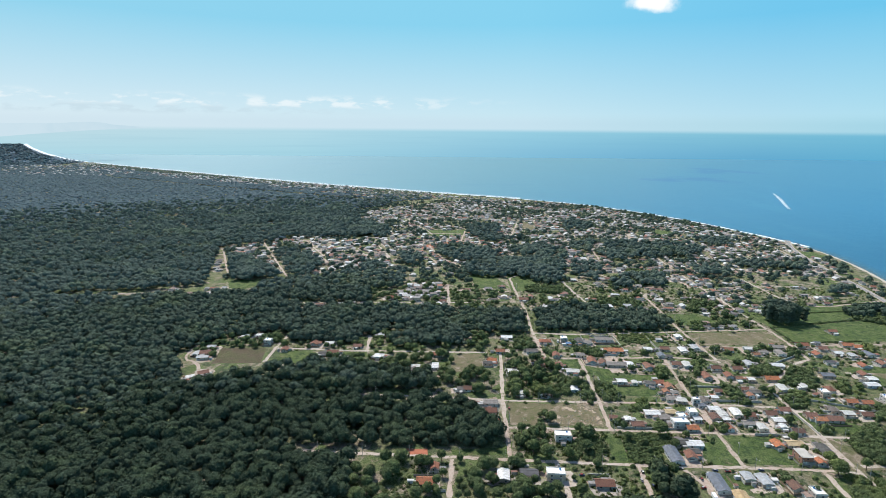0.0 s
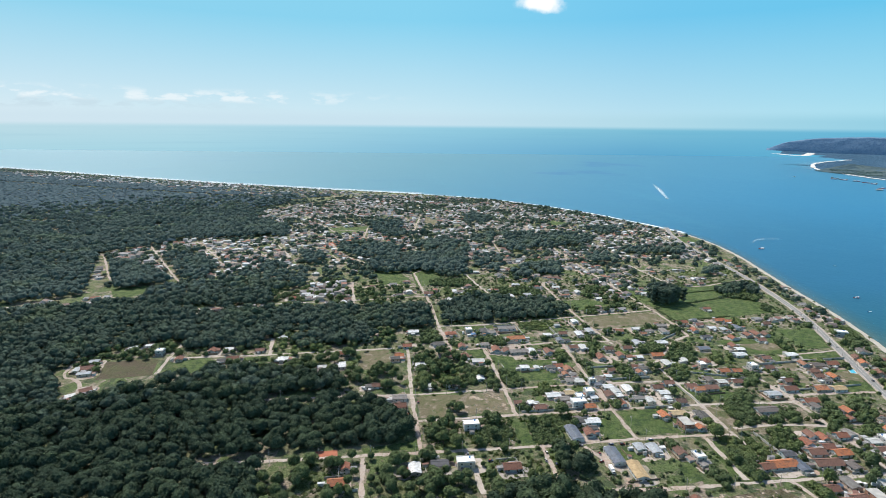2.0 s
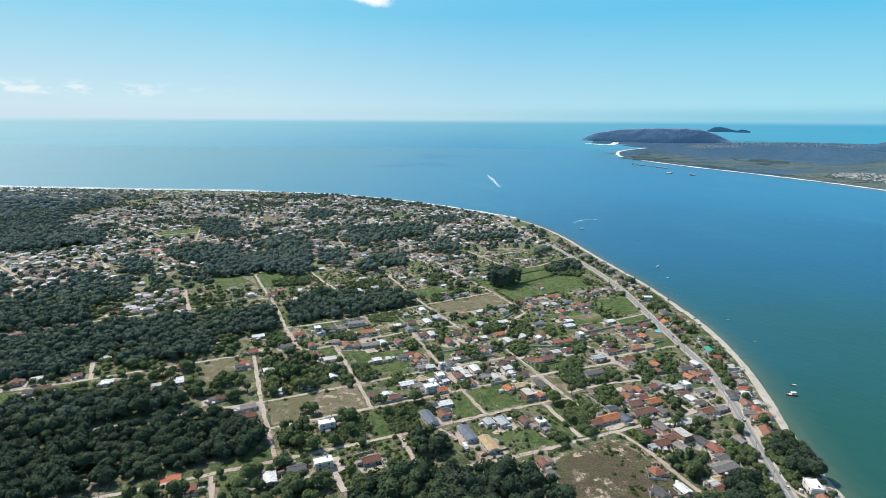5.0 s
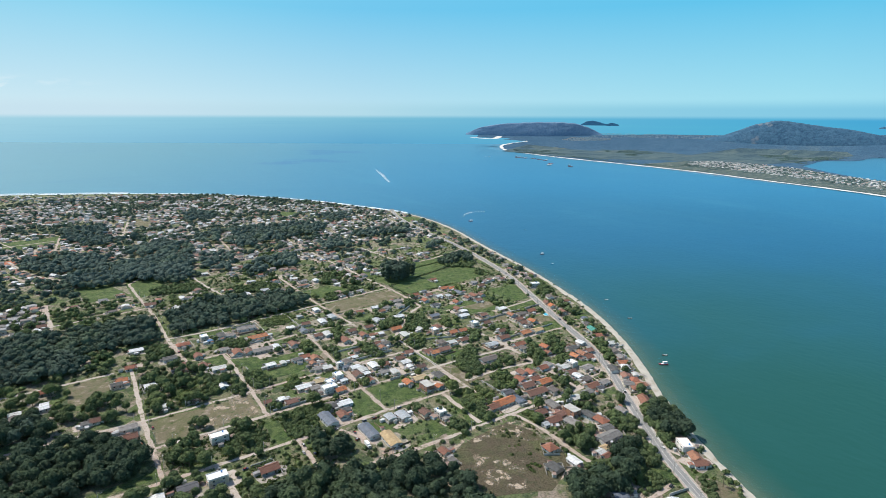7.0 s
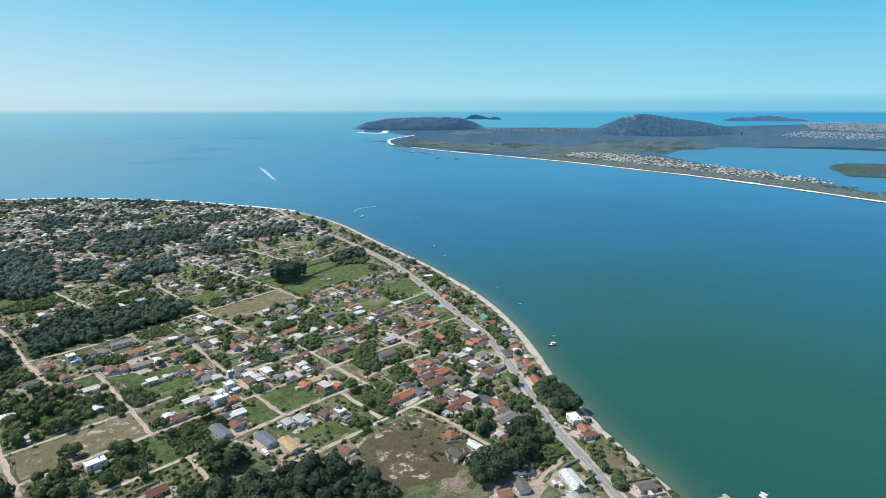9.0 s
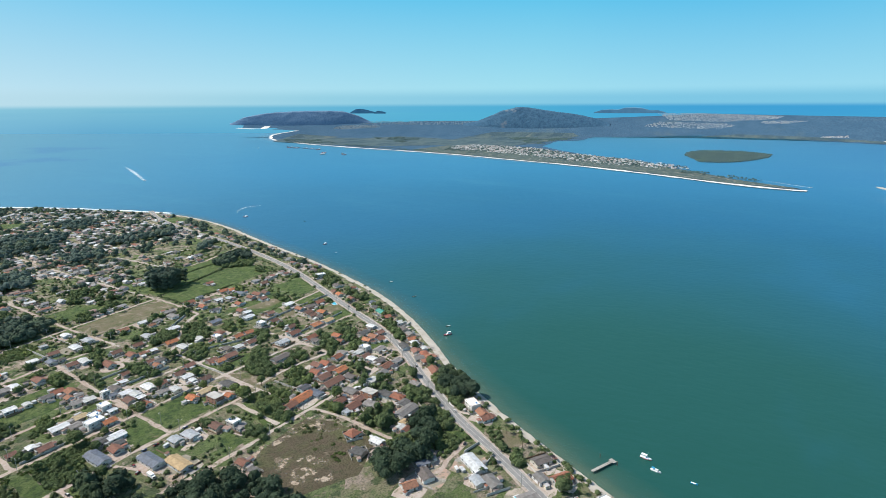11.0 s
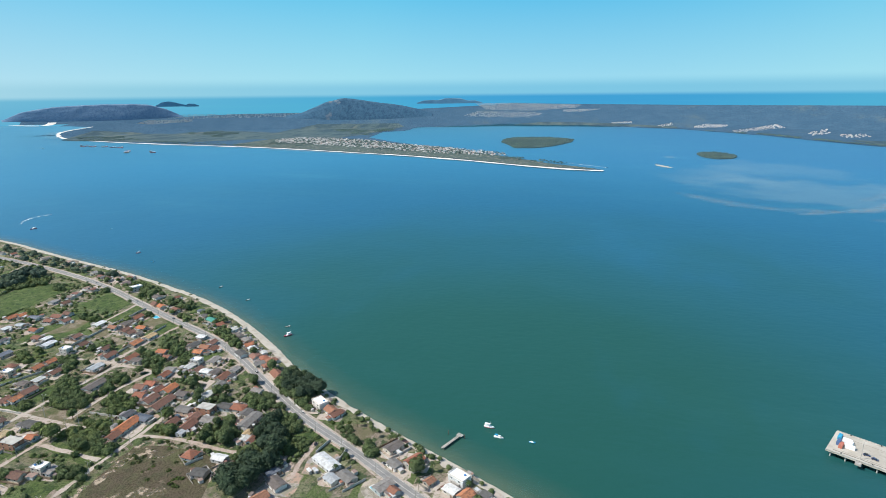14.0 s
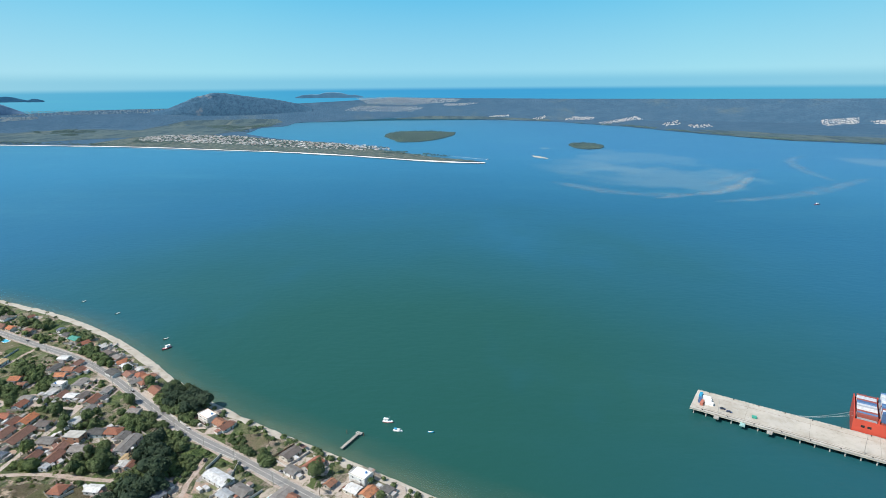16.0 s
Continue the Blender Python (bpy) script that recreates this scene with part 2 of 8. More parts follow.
def asphalt_look(k):
    c = k.mix(k.noise(6, 5, 0.6), (0.22, 0.215, 0.205), (0.29, 0.28, 0.265))
    c = k.mix(k.noise(0.6, 3), c, (0.20, 0.195, 0.185))
    k.colour(c)


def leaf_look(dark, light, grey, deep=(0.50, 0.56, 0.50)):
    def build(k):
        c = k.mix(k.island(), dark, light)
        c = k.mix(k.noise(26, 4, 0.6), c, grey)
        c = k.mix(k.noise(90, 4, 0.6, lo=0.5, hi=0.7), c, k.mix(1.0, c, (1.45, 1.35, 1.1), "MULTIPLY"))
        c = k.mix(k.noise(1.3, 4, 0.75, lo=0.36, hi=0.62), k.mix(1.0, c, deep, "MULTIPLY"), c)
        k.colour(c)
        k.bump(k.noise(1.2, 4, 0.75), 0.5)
    return build


def hazed_wood_look(k):
    """Coastal woods with clearings, their green blued by haze painted into the colour."""
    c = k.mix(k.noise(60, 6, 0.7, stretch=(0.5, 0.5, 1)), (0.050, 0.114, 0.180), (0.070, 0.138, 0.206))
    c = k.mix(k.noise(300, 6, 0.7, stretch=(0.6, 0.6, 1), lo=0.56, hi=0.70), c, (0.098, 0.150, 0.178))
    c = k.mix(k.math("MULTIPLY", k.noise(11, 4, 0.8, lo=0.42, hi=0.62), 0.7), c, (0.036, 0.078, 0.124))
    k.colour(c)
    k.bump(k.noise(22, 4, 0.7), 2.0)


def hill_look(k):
    # distance haze painted in: blue instead of the woods' own green
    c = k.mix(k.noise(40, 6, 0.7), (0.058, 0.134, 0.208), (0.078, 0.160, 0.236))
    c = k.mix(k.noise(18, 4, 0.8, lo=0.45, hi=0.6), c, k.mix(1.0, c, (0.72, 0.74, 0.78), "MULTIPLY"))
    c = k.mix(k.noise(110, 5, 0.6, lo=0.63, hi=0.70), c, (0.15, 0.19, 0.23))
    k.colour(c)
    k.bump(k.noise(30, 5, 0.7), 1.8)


def marsh_look(k):
    # marsh greens shifted towards blue, as painted haze
    c = k.mix(k.noise(160, 6, 0.65, stretch=(0.4, 1, 1)), (0.072, 0.116, 0.130), (0.104, 0.144, 0.142))
    c = k.mix(k.noise(90, 6, 0.65, stretch=(0.35, 1, 1), lo=0.48, hi=0.60), c, (0.046, 0.084, 0.106))
    c = k.mix(k.noise(200, 5, 0.6, stretch=(0.3, 1, 1), lo=0.56, hi=0.66), c, (0.130, 0.158, 0.142))
    c = k.mix(k.noise(28, 5, 0.7, lo=0.5, hi=0.62), c, (0.056, 0.094, 0.108))
    k.colour(c)
    k.bump(k.noise(14, 4, 0.7), 1.2)


def spit_look(k):
    """Scrub, gardens and sand of a low spit."""
    c = k.mix(k.noise(40, 5, 0.65), (0.075, 0.110, 0.105), (0.115, 0.140, 0.110))
    c = k.mix(k.noise(22, 5, 0.7, lo=0.52, hi=0.62), c, (0.26, 0.25, 0.21))
    k.colour(k.mix(k.noise(12, 4, 0.75, lo=0.46, hi=0.58), c, (0.050, 0.078, 0.080)))


def sea_look(k):
    """Turbid green water inside the strait, bluer outside, with pale shoals and fine ripples."""
    p = k.place()
    sep = k.n("SeparateXYZ")
    k.put(p, sep.inputs[0])
    x, y = sep.outputs[0], sep.outputs[1]
    big = k.noise(500, 4, 0.5, lo=0.3, hi=0.7)
    dist = k.n("VectorMath")
    dist.operation = "DISTANCE"
    k.put(p, dist.inputs[0])
    dist.inputs[1].default_value = (470, 60, 0)
    d = k.math("ADD", dist.outputs["Value"], k.math("MULTIPLY", big, 160.0))
    green, teal, blue = SEA_GREEN, SEA_TEAL, SEA_BLUE
    c = k.mix(k.ramp(d, 200, 950), green, teal)
    c = k.mix(k.ramp(d, 750, 2100), c, blue)
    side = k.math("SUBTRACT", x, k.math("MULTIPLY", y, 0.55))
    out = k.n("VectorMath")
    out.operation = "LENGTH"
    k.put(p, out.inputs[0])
    # paler with distance from the eye: haze painted into the water
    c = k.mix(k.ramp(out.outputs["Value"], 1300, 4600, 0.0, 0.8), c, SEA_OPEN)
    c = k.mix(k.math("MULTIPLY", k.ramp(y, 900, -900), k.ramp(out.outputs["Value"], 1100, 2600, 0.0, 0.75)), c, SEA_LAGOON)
    # haze and glitter of the sunny side, painted into the water's colour
    c = k.mix(k.math("MULTIPLY", k.ramp(side, 1000, -1900), k.ramp(y, 300, 1700)), c, SEA_SUNNY_HAZE)
    # streaks of silt drawn out by the tide
    silt = k.noise(130, 6, 0.7, stretch=(1.0, 0.22, 1), lo=0.5, hi=0.72)
    c = k.mix(k.math("MULTIPLY", k.math("MULTIPLY", silt, k.ramp(d, 500, 1500, 0.25, 1.0)), 0.14), c, (0.10, 0.30, 0.36))
    cloudy = k.noise(330, 5, 0.6, stretch=(0.5, 1, 1), lo=0.55, hi=0.75)
    c = k.mix(k.math("MULTIPLY", cloudy, 0.25), c, (0.02, 0.13, 0.25))
    # dark patches of cloud shadow offshore, painted into the water's colour
    for cx, cy, rx, ry in CLOUD_SHADOWS:
        dx = k.math("DIVIDE", k.math("SUBTRACT", x, cx), rx)
        dy = k.math("DIVIDE", k.math("SUBTRACT", y, cy), ry)
        r2 = k.math("ADD", k.math("MULTIPLY", dx, dx), k.math("MULTIPLY", dy, dy))
        r2 = k.math("ADD", r2, k.math("MULTIPLY", k.noise(300, 5, 0.65), 1.2))
        c = k.mix(k.ramp(r2, 1.5, 0.5, 0.0, 0.6), c, (0.030, 0.130, 0.270))
    # shoals by the lagoon mouth
    for cx, cy, rx, ry, amount in SHOALS:
        dx = k.math("DIVIDE", k.math("SUBTRACT", x, cx), rx)
        dy = k.math("DIVIDE", k.math("SUBTRACT", y, cy), ry)
        r2 = k.math("ADD", k.math("MULTIPLY", dx, dx), k.math("MULTIPLY", dy, dy))
        r2 = k.math("ADD", r2, k.math("MULTIPLY", k.noise(240, 5, 0.6), 0.9))
        c = k.mix(k.ramp(r2, 1.4, 0.35, 0.0, amount), c, (0.20, 0.29, 0.33))
    k.colour(c)
    k.rough(0.40)
    ripple = k.math("ADD", k.noise(7, 4, 0.6, stretch=(1, 0.5, 1), lo=0.2, hi=0.8), k.math("MULTIPLY", k.noise(60, 3, lo=0.2, hi=0.8), 1.5))
    k.bump(ripple, 0.22)


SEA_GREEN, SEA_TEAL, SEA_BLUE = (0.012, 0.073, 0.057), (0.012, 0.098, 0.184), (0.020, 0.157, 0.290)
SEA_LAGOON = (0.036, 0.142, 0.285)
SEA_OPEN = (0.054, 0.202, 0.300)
SEA_SUNNY_HAZE = (0.094, 0.226, 0.268)
CLOUD_SHADOWS = [(1320, 2960, 200, 240), (1730, 3600, 260, 330), (1150, 2900, 160, 120)]
SHOALS = [(1620, -560, 300, 300, 0.30), (2020, -620, 420, 260, 0.20), (1900, -420, 300, 200, 0.14), (2080, -280, 70, 26, 0.9), (2390, -340, 60, 30, 0.5), (1900, -1370, 150, 110, 0.3)]
material("grass_ground", ground_look, 0.95)
material("lawn", lawn_look, 0.95)
material("rough_field", field_look, 0.95)
material("weedy_field", weedy_look, 0.95)
material("sand", sand_look, 0.9)
material("dirt_track", dirt_look, 0.95)
material("bare_soil", bare_look, 0.95)
material("asphalt", asphalt_look, 0.85)
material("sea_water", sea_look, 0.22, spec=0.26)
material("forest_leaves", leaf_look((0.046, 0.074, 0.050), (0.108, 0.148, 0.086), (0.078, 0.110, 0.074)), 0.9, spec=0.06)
# leaves further off: air haze painted in as lighter, bluer colour, step by step
material("mid_haze_leaves", leaf_look((0.066, 0.102, 0.080), (0.138, 0.184, 0.126), (0.106, 0.144, 0.112), (0.60, 0.64, 0.60)), 0.9, spec=0.06)
material("outer_haze_leaves", leaf_look((0.082, 0.122, 0.108), (0.140, 0.186, 0.150), (0.122, 0.164, 0.140), (0.70, 0.74, 0.72)), 0.9, spec=0.06)


def hazed_leaf_look(k):
    """The canopy of far woods: its green turned grey-blue by painted haze, little grain."""
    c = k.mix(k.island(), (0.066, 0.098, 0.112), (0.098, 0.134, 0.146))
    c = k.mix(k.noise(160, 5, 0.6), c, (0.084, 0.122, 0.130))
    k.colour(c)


material("far_haze_leaves", hazed_leaf_look, 0.95, spec=0.04)
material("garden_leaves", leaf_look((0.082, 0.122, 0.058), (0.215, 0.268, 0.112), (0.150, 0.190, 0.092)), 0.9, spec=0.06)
# foliage across the water, with the blue of the haze painted in
material("shore_haze_leaves", leaf_look((0.082, 0.140, 0.146), (0.122, 0.182, 0.178), (0.106, 0.164, 0.166)), 0.9, spec=0.06)
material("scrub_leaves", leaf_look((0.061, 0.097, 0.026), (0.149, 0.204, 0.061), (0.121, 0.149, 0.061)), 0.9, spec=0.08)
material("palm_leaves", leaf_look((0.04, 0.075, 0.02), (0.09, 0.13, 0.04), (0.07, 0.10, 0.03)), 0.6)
material("distant_woods", hazed_wood_look, 0.95, spec=0.1)
material("distant_hills", hill_look, 0.95, spec=0.1)
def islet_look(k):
    # horizon haze painted in: pale blue all over the islands
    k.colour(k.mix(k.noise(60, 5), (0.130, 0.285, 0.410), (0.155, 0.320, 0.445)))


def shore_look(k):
    """The wooded coast beyond four kilometres; the air's grey is painted into a lightened colour."""
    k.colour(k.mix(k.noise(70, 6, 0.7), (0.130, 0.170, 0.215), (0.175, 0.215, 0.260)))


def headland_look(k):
    # haze painted in: colour blued, and lifted against the shaded face
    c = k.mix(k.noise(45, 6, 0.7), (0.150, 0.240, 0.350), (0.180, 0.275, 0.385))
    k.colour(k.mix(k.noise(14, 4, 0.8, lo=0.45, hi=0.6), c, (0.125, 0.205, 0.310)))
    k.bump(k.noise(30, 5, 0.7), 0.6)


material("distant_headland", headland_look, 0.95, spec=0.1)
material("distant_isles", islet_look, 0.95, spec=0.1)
material("distant_coast", shore_look, 0.95, spec=0.1)
material("marsh", marsh_look, 0.95, spec=0.1)
material("spit_scrub", spit_look, 0.95, spec=0.1)
plain("bark", (0.16, 0.12, 0.085), 0.95, 0.8, 0.4)
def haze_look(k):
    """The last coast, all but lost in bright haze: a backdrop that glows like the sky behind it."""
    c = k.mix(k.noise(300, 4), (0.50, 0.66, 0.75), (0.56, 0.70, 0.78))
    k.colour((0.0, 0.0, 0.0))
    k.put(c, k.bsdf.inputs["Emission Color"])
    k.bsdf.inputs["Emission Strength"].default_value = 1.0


material("haze_shore", haze_look, 1.0, spec=0.0)
def wake_look(k):
    """Broken foam on the water."""
    k.colour((0.78, 0.85, 0.87))
    k.put(k.noise(5, 5, 0.7, lo=0.42, hi=0.62), k.bsdf.inputs["Alpha"])


material("wake_foam", wake_look, 0.7)
material("white_sand", lambda k: k.colour(k.mix(k.noise(60, 4), (0.66, 0.63, 0.57), (0.80, 0.78, 0.73))), 0.9)


def shallow_look(k):
    """Sand showing through the shallow edge of the water; the attribute runs from 1 at the shore to 0."""
    at = k.n("Attribute")
    at.attribute_name = "shallow"
    f = k.math("MULTIPLY", at.outputs["Fac"], k.ramp(k.noise(26, 4, lo=0.2, hi=0.8), 0.0, 1.0, 0.6, 1.0))
    k.colour((0.22, 0.26, 0.165))
    k.put(k.math("MULTIPLY", f, 0.42), k.bsdf.inputs["Alpha"])
    k.bsdf.inputs["Roughness"].default_value = 0.4


material("shallow_water", shallow_look, 0.4)


def shoal_look(k):
    """Pale sand banks under clear water."""
    at = k.n("Attribute")
    at.attribute_name = "shallow"
    k.colour((0.40, 0.47, 0.48))
    k.put(k.math("MULTIPLY", at.outputs["Fac"], k.noise(30, 5, 0.65, lo=0.25, hi=0.7)), k.bsdf.inputs["Alpha"])


material("shoal_water", shoal_look, 0.4)
plain("foam", (0.78, 0.84, 0.86), 0.7, 3, 0.1)
plain("road_paint", (0.62, 0.60, 0.52), 0.8, 1.2, 0.3)
plain("red_clay", (0.36, 0.13, 0.075), 0.95, 3, 0.3)
plain("concrete", (0.42, 0.40, 0.36), 0.9, 4, 0.3)
plain("old_wood", (0.28, 0.23, 0.18), 0.9, 1.0, 0.4)
plain("dark_glass", (0.03, 0.04, 0.05), 0.15, 2, 0.2)

# ---- setting ----


def mesh_of(name, verts, faces, mat, smooth=False):
    me = bpy.data.meshes.new(name)
    me.from_pydata([tuple(v) for v in verts], [], [tuple(f) for f in faces])
    me.materials.append(MATS[mat])
    if smooth:
        me.polygons.foreach_set("use_smooth", [True] * len(me.polygons))
    me.update()
    return me


R_NEAR, R_FAR = 4400.0, 4850.0


def far(x, y, z=0.0):
    """Country beyond four and a half kilometres drawn in towards the eye, as a backdrop at the rim of the place."""
    r = math.hypot(x, y)
    if r <= R_NEAR:
        return Vector((x, y, z))
    q = (R_NEAR + (R_FAR - R_NEAR) * (1 - math.exp(-(r - R_NEAR) / 3000))) / r
    return Vector((x * q, y * q, EYE - (EYE - z) * q))


def dense(poly, step, closed=True):
    out = []
    n = len(poly)
    for i in range(n if closed else n - 1):
        a, b = Vector(poly[i][:2]), Vector(poly[(i + 1) % n][:2])
        k = max(1, int((b - a).length / step))
        out += [a.lerp(b, j / k) for j in range(k)]
    if not closed:
        out.append(Vector(poly[-1][:2]))
    return out


def smooth_line(pts, rounds=2):
    """Chaikin's corner cutting, ends kept."""
    pts = [Vector(p) for p in pts]
    for _ in range(rounds):
        q = [pts[0]]
        for a, b in zip(pts, pts[1:]):
            q += [a.lerp(b, 0.25), a.lerp(b, 0.75)]
        pts = q + [pts[-1]]
    return pts


def inside(poly):
    """A test, on arrays, whether points lie in the polygon."""
    P = np.array([tuple(p)[:2] for p in poly], float)
    Q = np.roll(P, -1, 0)

    def test(x, y):
        hit = np.zeros(len(x), bool)
        for (ax, ay), (bx, by) in zip(P, Q):
            if ay == by:
                continue
            cross = (ay > y) != (by > y)
            hit ^= cross & (x < (bx - ax) * (y - ay) / (by - ay) + ax)
        return hit
    return test


def sheet(name, poly, z, mat, label, category, squash=False, kind="structure"):
    base = [Vector((p[0], p[1], 0)) for p in poly]
    bm = bmesh.new()
    vs = [bm.verts.new(p) for p in base]
    for t in tessellate_polygon([base]):
        bm.faces.new([vs[i] for i in t])
    if squash:      # cut into small pieces, so that it can follow the rim
        cuts = [150 * i for i in range(-30, 40)] + [6500 + 700 * i for i in range(12)] + [-5500, -6500, -7500, -8500]
        for no in ((1, 0, 0), (0, 1, 0)):
            for c in cuts:
                bmesh.ops.bisect_plane(bm, geom=bm.verts[:] + bm.edges[:] + bm.faces[:], plane_co=(c, c, 0), plane_no=no)
    for v in bm.verts:
        v.co = far(v.co.x, v.co.y, z) if squash else Vector((v.co.x, v.co.y, z))
    bmesh.ops.recalc_face_normals(bm, faces=bm.faces)
    if sum(f.normal.z * f.calc_area() for f in bm.faces) < 0:
        bmesh.ops.reverse_faces(bm, faces=bm.faces)
    me = bpy.data.meshes.new(name)
    bm.to_mesh(me)
    bm.free()
    me.materials.append(MATS[mat])
    return tagged(new(name, me), label, category, kind=kind)


def strip(pts, width, z, wobble=0.0, seed=0):
    """Vertices and faces of a band along a line; width may be a pair of offsets."""
    rnd = random.Random(seed)
    lo, hi = (-width / 2, width / 2) if not isinstance(width, tuple) else width
    vs, fs = [], []
    for i, p in enumerate(pts):
        a, b = pts[max(0, i - 1)], pts[min(len(pts) - 1, i + 1)]
        d = (b - a).normalized()
        nrm = Vector((d.y, -d.x))
        for o in (lo, hi):
            q = p + nrm * (o + rnd.uniform(-wobble, wobble))
            vs.append((q.x, q.y, z))
        if i:
            j = 2 * i
            fs.append((j - 2, j - 1, j + 1, j))
    return vs, fs


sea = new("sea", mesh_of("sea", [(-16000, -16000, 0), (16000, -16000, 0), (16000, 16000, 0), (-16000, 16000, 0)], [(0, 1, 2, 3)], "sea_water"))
tagged(sea, "calm green water of the strait turning blue offshore", "sea", kind="structure")

COAST = smooth_line([(-2440, 3930), (-1900, 3500), (-1413, 3146), (-750, 2663), (-192, 2312), (246, 2075), (520, 1870), (690, 1590), (785, 1300), (808, 1180),
                     (782, 1000), (713, 803), (665, 640), (628, 545), (588, 450), (538, 368), (490, 305), (442, 252), (402, 197), (370, 142), (337, 80),
                     (313, 38), (292, 0), (262, -70), (215, -200), (160, -600), (100, -1500), (-200, -4000)])
outline = [Vector(p) for p in COAST] + [Vector((-5000, -4000)), Vector((-5200, 2000))]


def shifted(line, off):
    vs, _ = strip(line, (off, off + 1), 0)
    return [Vector(v[:2]) for v in vs[::2]]


coast_fine = dense(COAST, 7, False)
inland = [a.lerp(b, min(1.0, max(0.0, (a.y - 150) / 150))) for a, b in zip(shifted(coast_fine, 7), shifted(coast_fine, 8.5))]
inland = [p + Vector((noise.noise((p.x * 0.06, p.y * 0.06, 0)), noise.noise((p.x * 0.06, p.y * 0.06, 4)))) * 3.0 for p in inland]     # strip offsets run to the line's right: landward
ground = sheet("ground", inland + outline[-2:], 1.4, "grass_ground", "flat coastal ground of grass, weeds and bare sandy soil", "ground")
LINE = dense(COAST, 6, False)
beach_in, beach_out = strip(LINE, (8.0, 16.0), 1.45, 1.0, 2), strip(LINE, (-6.0, 6.0), 1.45, 1.0, 3)
vs, fs = [], []
for (a, b), (c, d) in zip(zip(beach_out[0][::2], beach_out[0][1::2]), zip(beach_in[0][::2], beach_in[0][1::2])):
    j = len(vs)
    vs += [(a[0], a[1], -0.8), (b[0], b[1], 1.0), (d[0], d[1], 1.30)]
    if j:
        fs += [(j - 3, j - 2, j + 1, j), (j - 2, j - 1, j + 2, j + 1)]
tagged(new("beach", mesh_of("beach", vs, fs, "sand", True)), "pale narrow sand beach sloping into the water", "beach", kind="structure")
rows = [strip(LINE, (o, o + 1), 0)[0][::2] for o in (3.0, -5.0, -14.0, -34.0)]
vs, fs = [], []
for i in range(len(LINE)):
    for j, row in enumerate(rows):
        vs.append((row[i][0], row[i][1], 0.03))
        if i and j:
            k = 4 * i + j
            fs.append((k, k - 1, k - 5, k - 4))
me = mesh_of("shallows", vs, fs, "shallow_water")
me.attributes.new("shallow", "FLOAT", "POINT").data.foreach_set("value", [1.0, 0.7, 0.28, 0.0] * len(LINE))
tagged(new("shallows", me), "sandy shallows along the beach", "water", kind="structure")
# thin line of breaking waves along the open coast
surf = [p for p in COAST if p.y > 1150 and p.x < 800]
open_surf = [p for p in COAST if p.y > 1800 and p.x < 300]
tagged(new("surf", mesh_of("surf", *strip(dense(open_surf, 30, False), (-46.0, -6.0), 0.14, 9.0, 5), "wake_foam")), "broad broken surf on the open coast", "surf", kind="structure")
tagged(new("surf", mesh_of("surf", *strip(surf, (-13.0, -4.0), 0.12, 2.5, 4), "foam")), "thin white line of surf on the open beach", "surf", kind="structure")

# far shore on the same side, and the hazy coast at the end of the bay
left = [(-2440, 3930), (-2837, 4306), (-3493, 5047), (-4352, 6107), (-4850, 6737), (-5443, 7515), (-5700, 7480), (-6500, 7250), (-9000, 6900), (-7500, 5000), (-4200, 3000), (-2600, 2900)]
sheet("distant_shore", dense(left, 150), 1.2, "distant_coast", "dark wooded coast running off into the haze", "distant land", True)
vs = []
for p in dense(left[:6], 150, False):
    w = 8 + 0.0015 * p.length
    vs += [far(p.x + w * 0.7, p.y + w * 0.7, 1.6), far(p.x - w * 0.7, p.y - w * 0.7, 1.6)]
tagged(new("distant_beach", mesh_of("distant_beach", vs, [(j - 2, j - 1, j + 1, j) for j in range(2, len(vs), 2)], "foam")),
       "white surf and sand of the far beach", "beach", kind="structure")


def on_rim(az, el, r=4990.0):
    a = radians(az)
    return Vector((r * math.sin(a), r * math.cos(a), EYE + r * math.tan(radians(el))))


vs, fs = [], []
for i in range(60):
    az = -46 + 19.0 * i / 59
    lo = -1.75 if az < -39 else np.interp(az, [-39, -37.5, -35.65, -31.7, -27], [-1.1, -0.95, -0.78, -0.45, -0.2])
    hi = np.interp(az, [-46, -38, -34, -31, -29.5, -27], [0.15, 0.1, 0.12, 0.28, 0.05, -0.17]) + 0.05 * noise.noise((az * 1.7, 3, 1))
    vs += [on_rim(az, lo), on_rim(az, hi)]
    if i:
        fs.append((2 * i - 2, 2 * i, 2 * i + 1, 2 * i - 1))
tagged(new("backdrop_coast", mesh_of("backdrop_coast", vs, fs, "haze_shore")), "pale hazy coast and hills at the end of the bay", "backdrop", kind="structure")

# the land across the strait
OPPOSITE_A = [
    (5047, 6153),
    (4700, 5500),
    (4250, 5000),
    (4400, 4600),
    (4120, 4420),
    (4045, 3985),
    (3400, 3650),
    (3038, 3274),
    (2880, 3050),
    (2773, 2807),
    (2631, 2283),
    (2557, 1715),
    (2461, 1274),
    (2362, 1010),
    (2290, 760),
    (2172, 469),
    (1989, 152),
    (1935, 10),
    (1920, -78),
    (1965, -60),
    (2103, 119),
    (2279, 264),
    (2416, 423),
    (2660, 690),
    (2960, 1010),
    (3200, 1210),
    (3341, 1237),
    (3700, 1290),
    (3812, 1183),
    (4230, 1200),
    (4375, 931),
    (4812, 543),
    (4700, 150),
    (4464, -191),
    (4166, -664),
    (3625, -1010),
    (3018, -1263),
    (2655, -1493),
    (2457, -1774),
    (2250, -2300),
    (1900, -3200),
    (1500, -4500),
    (5000, -9000),
    (9835, -6949),
    (10300, -4713),
]
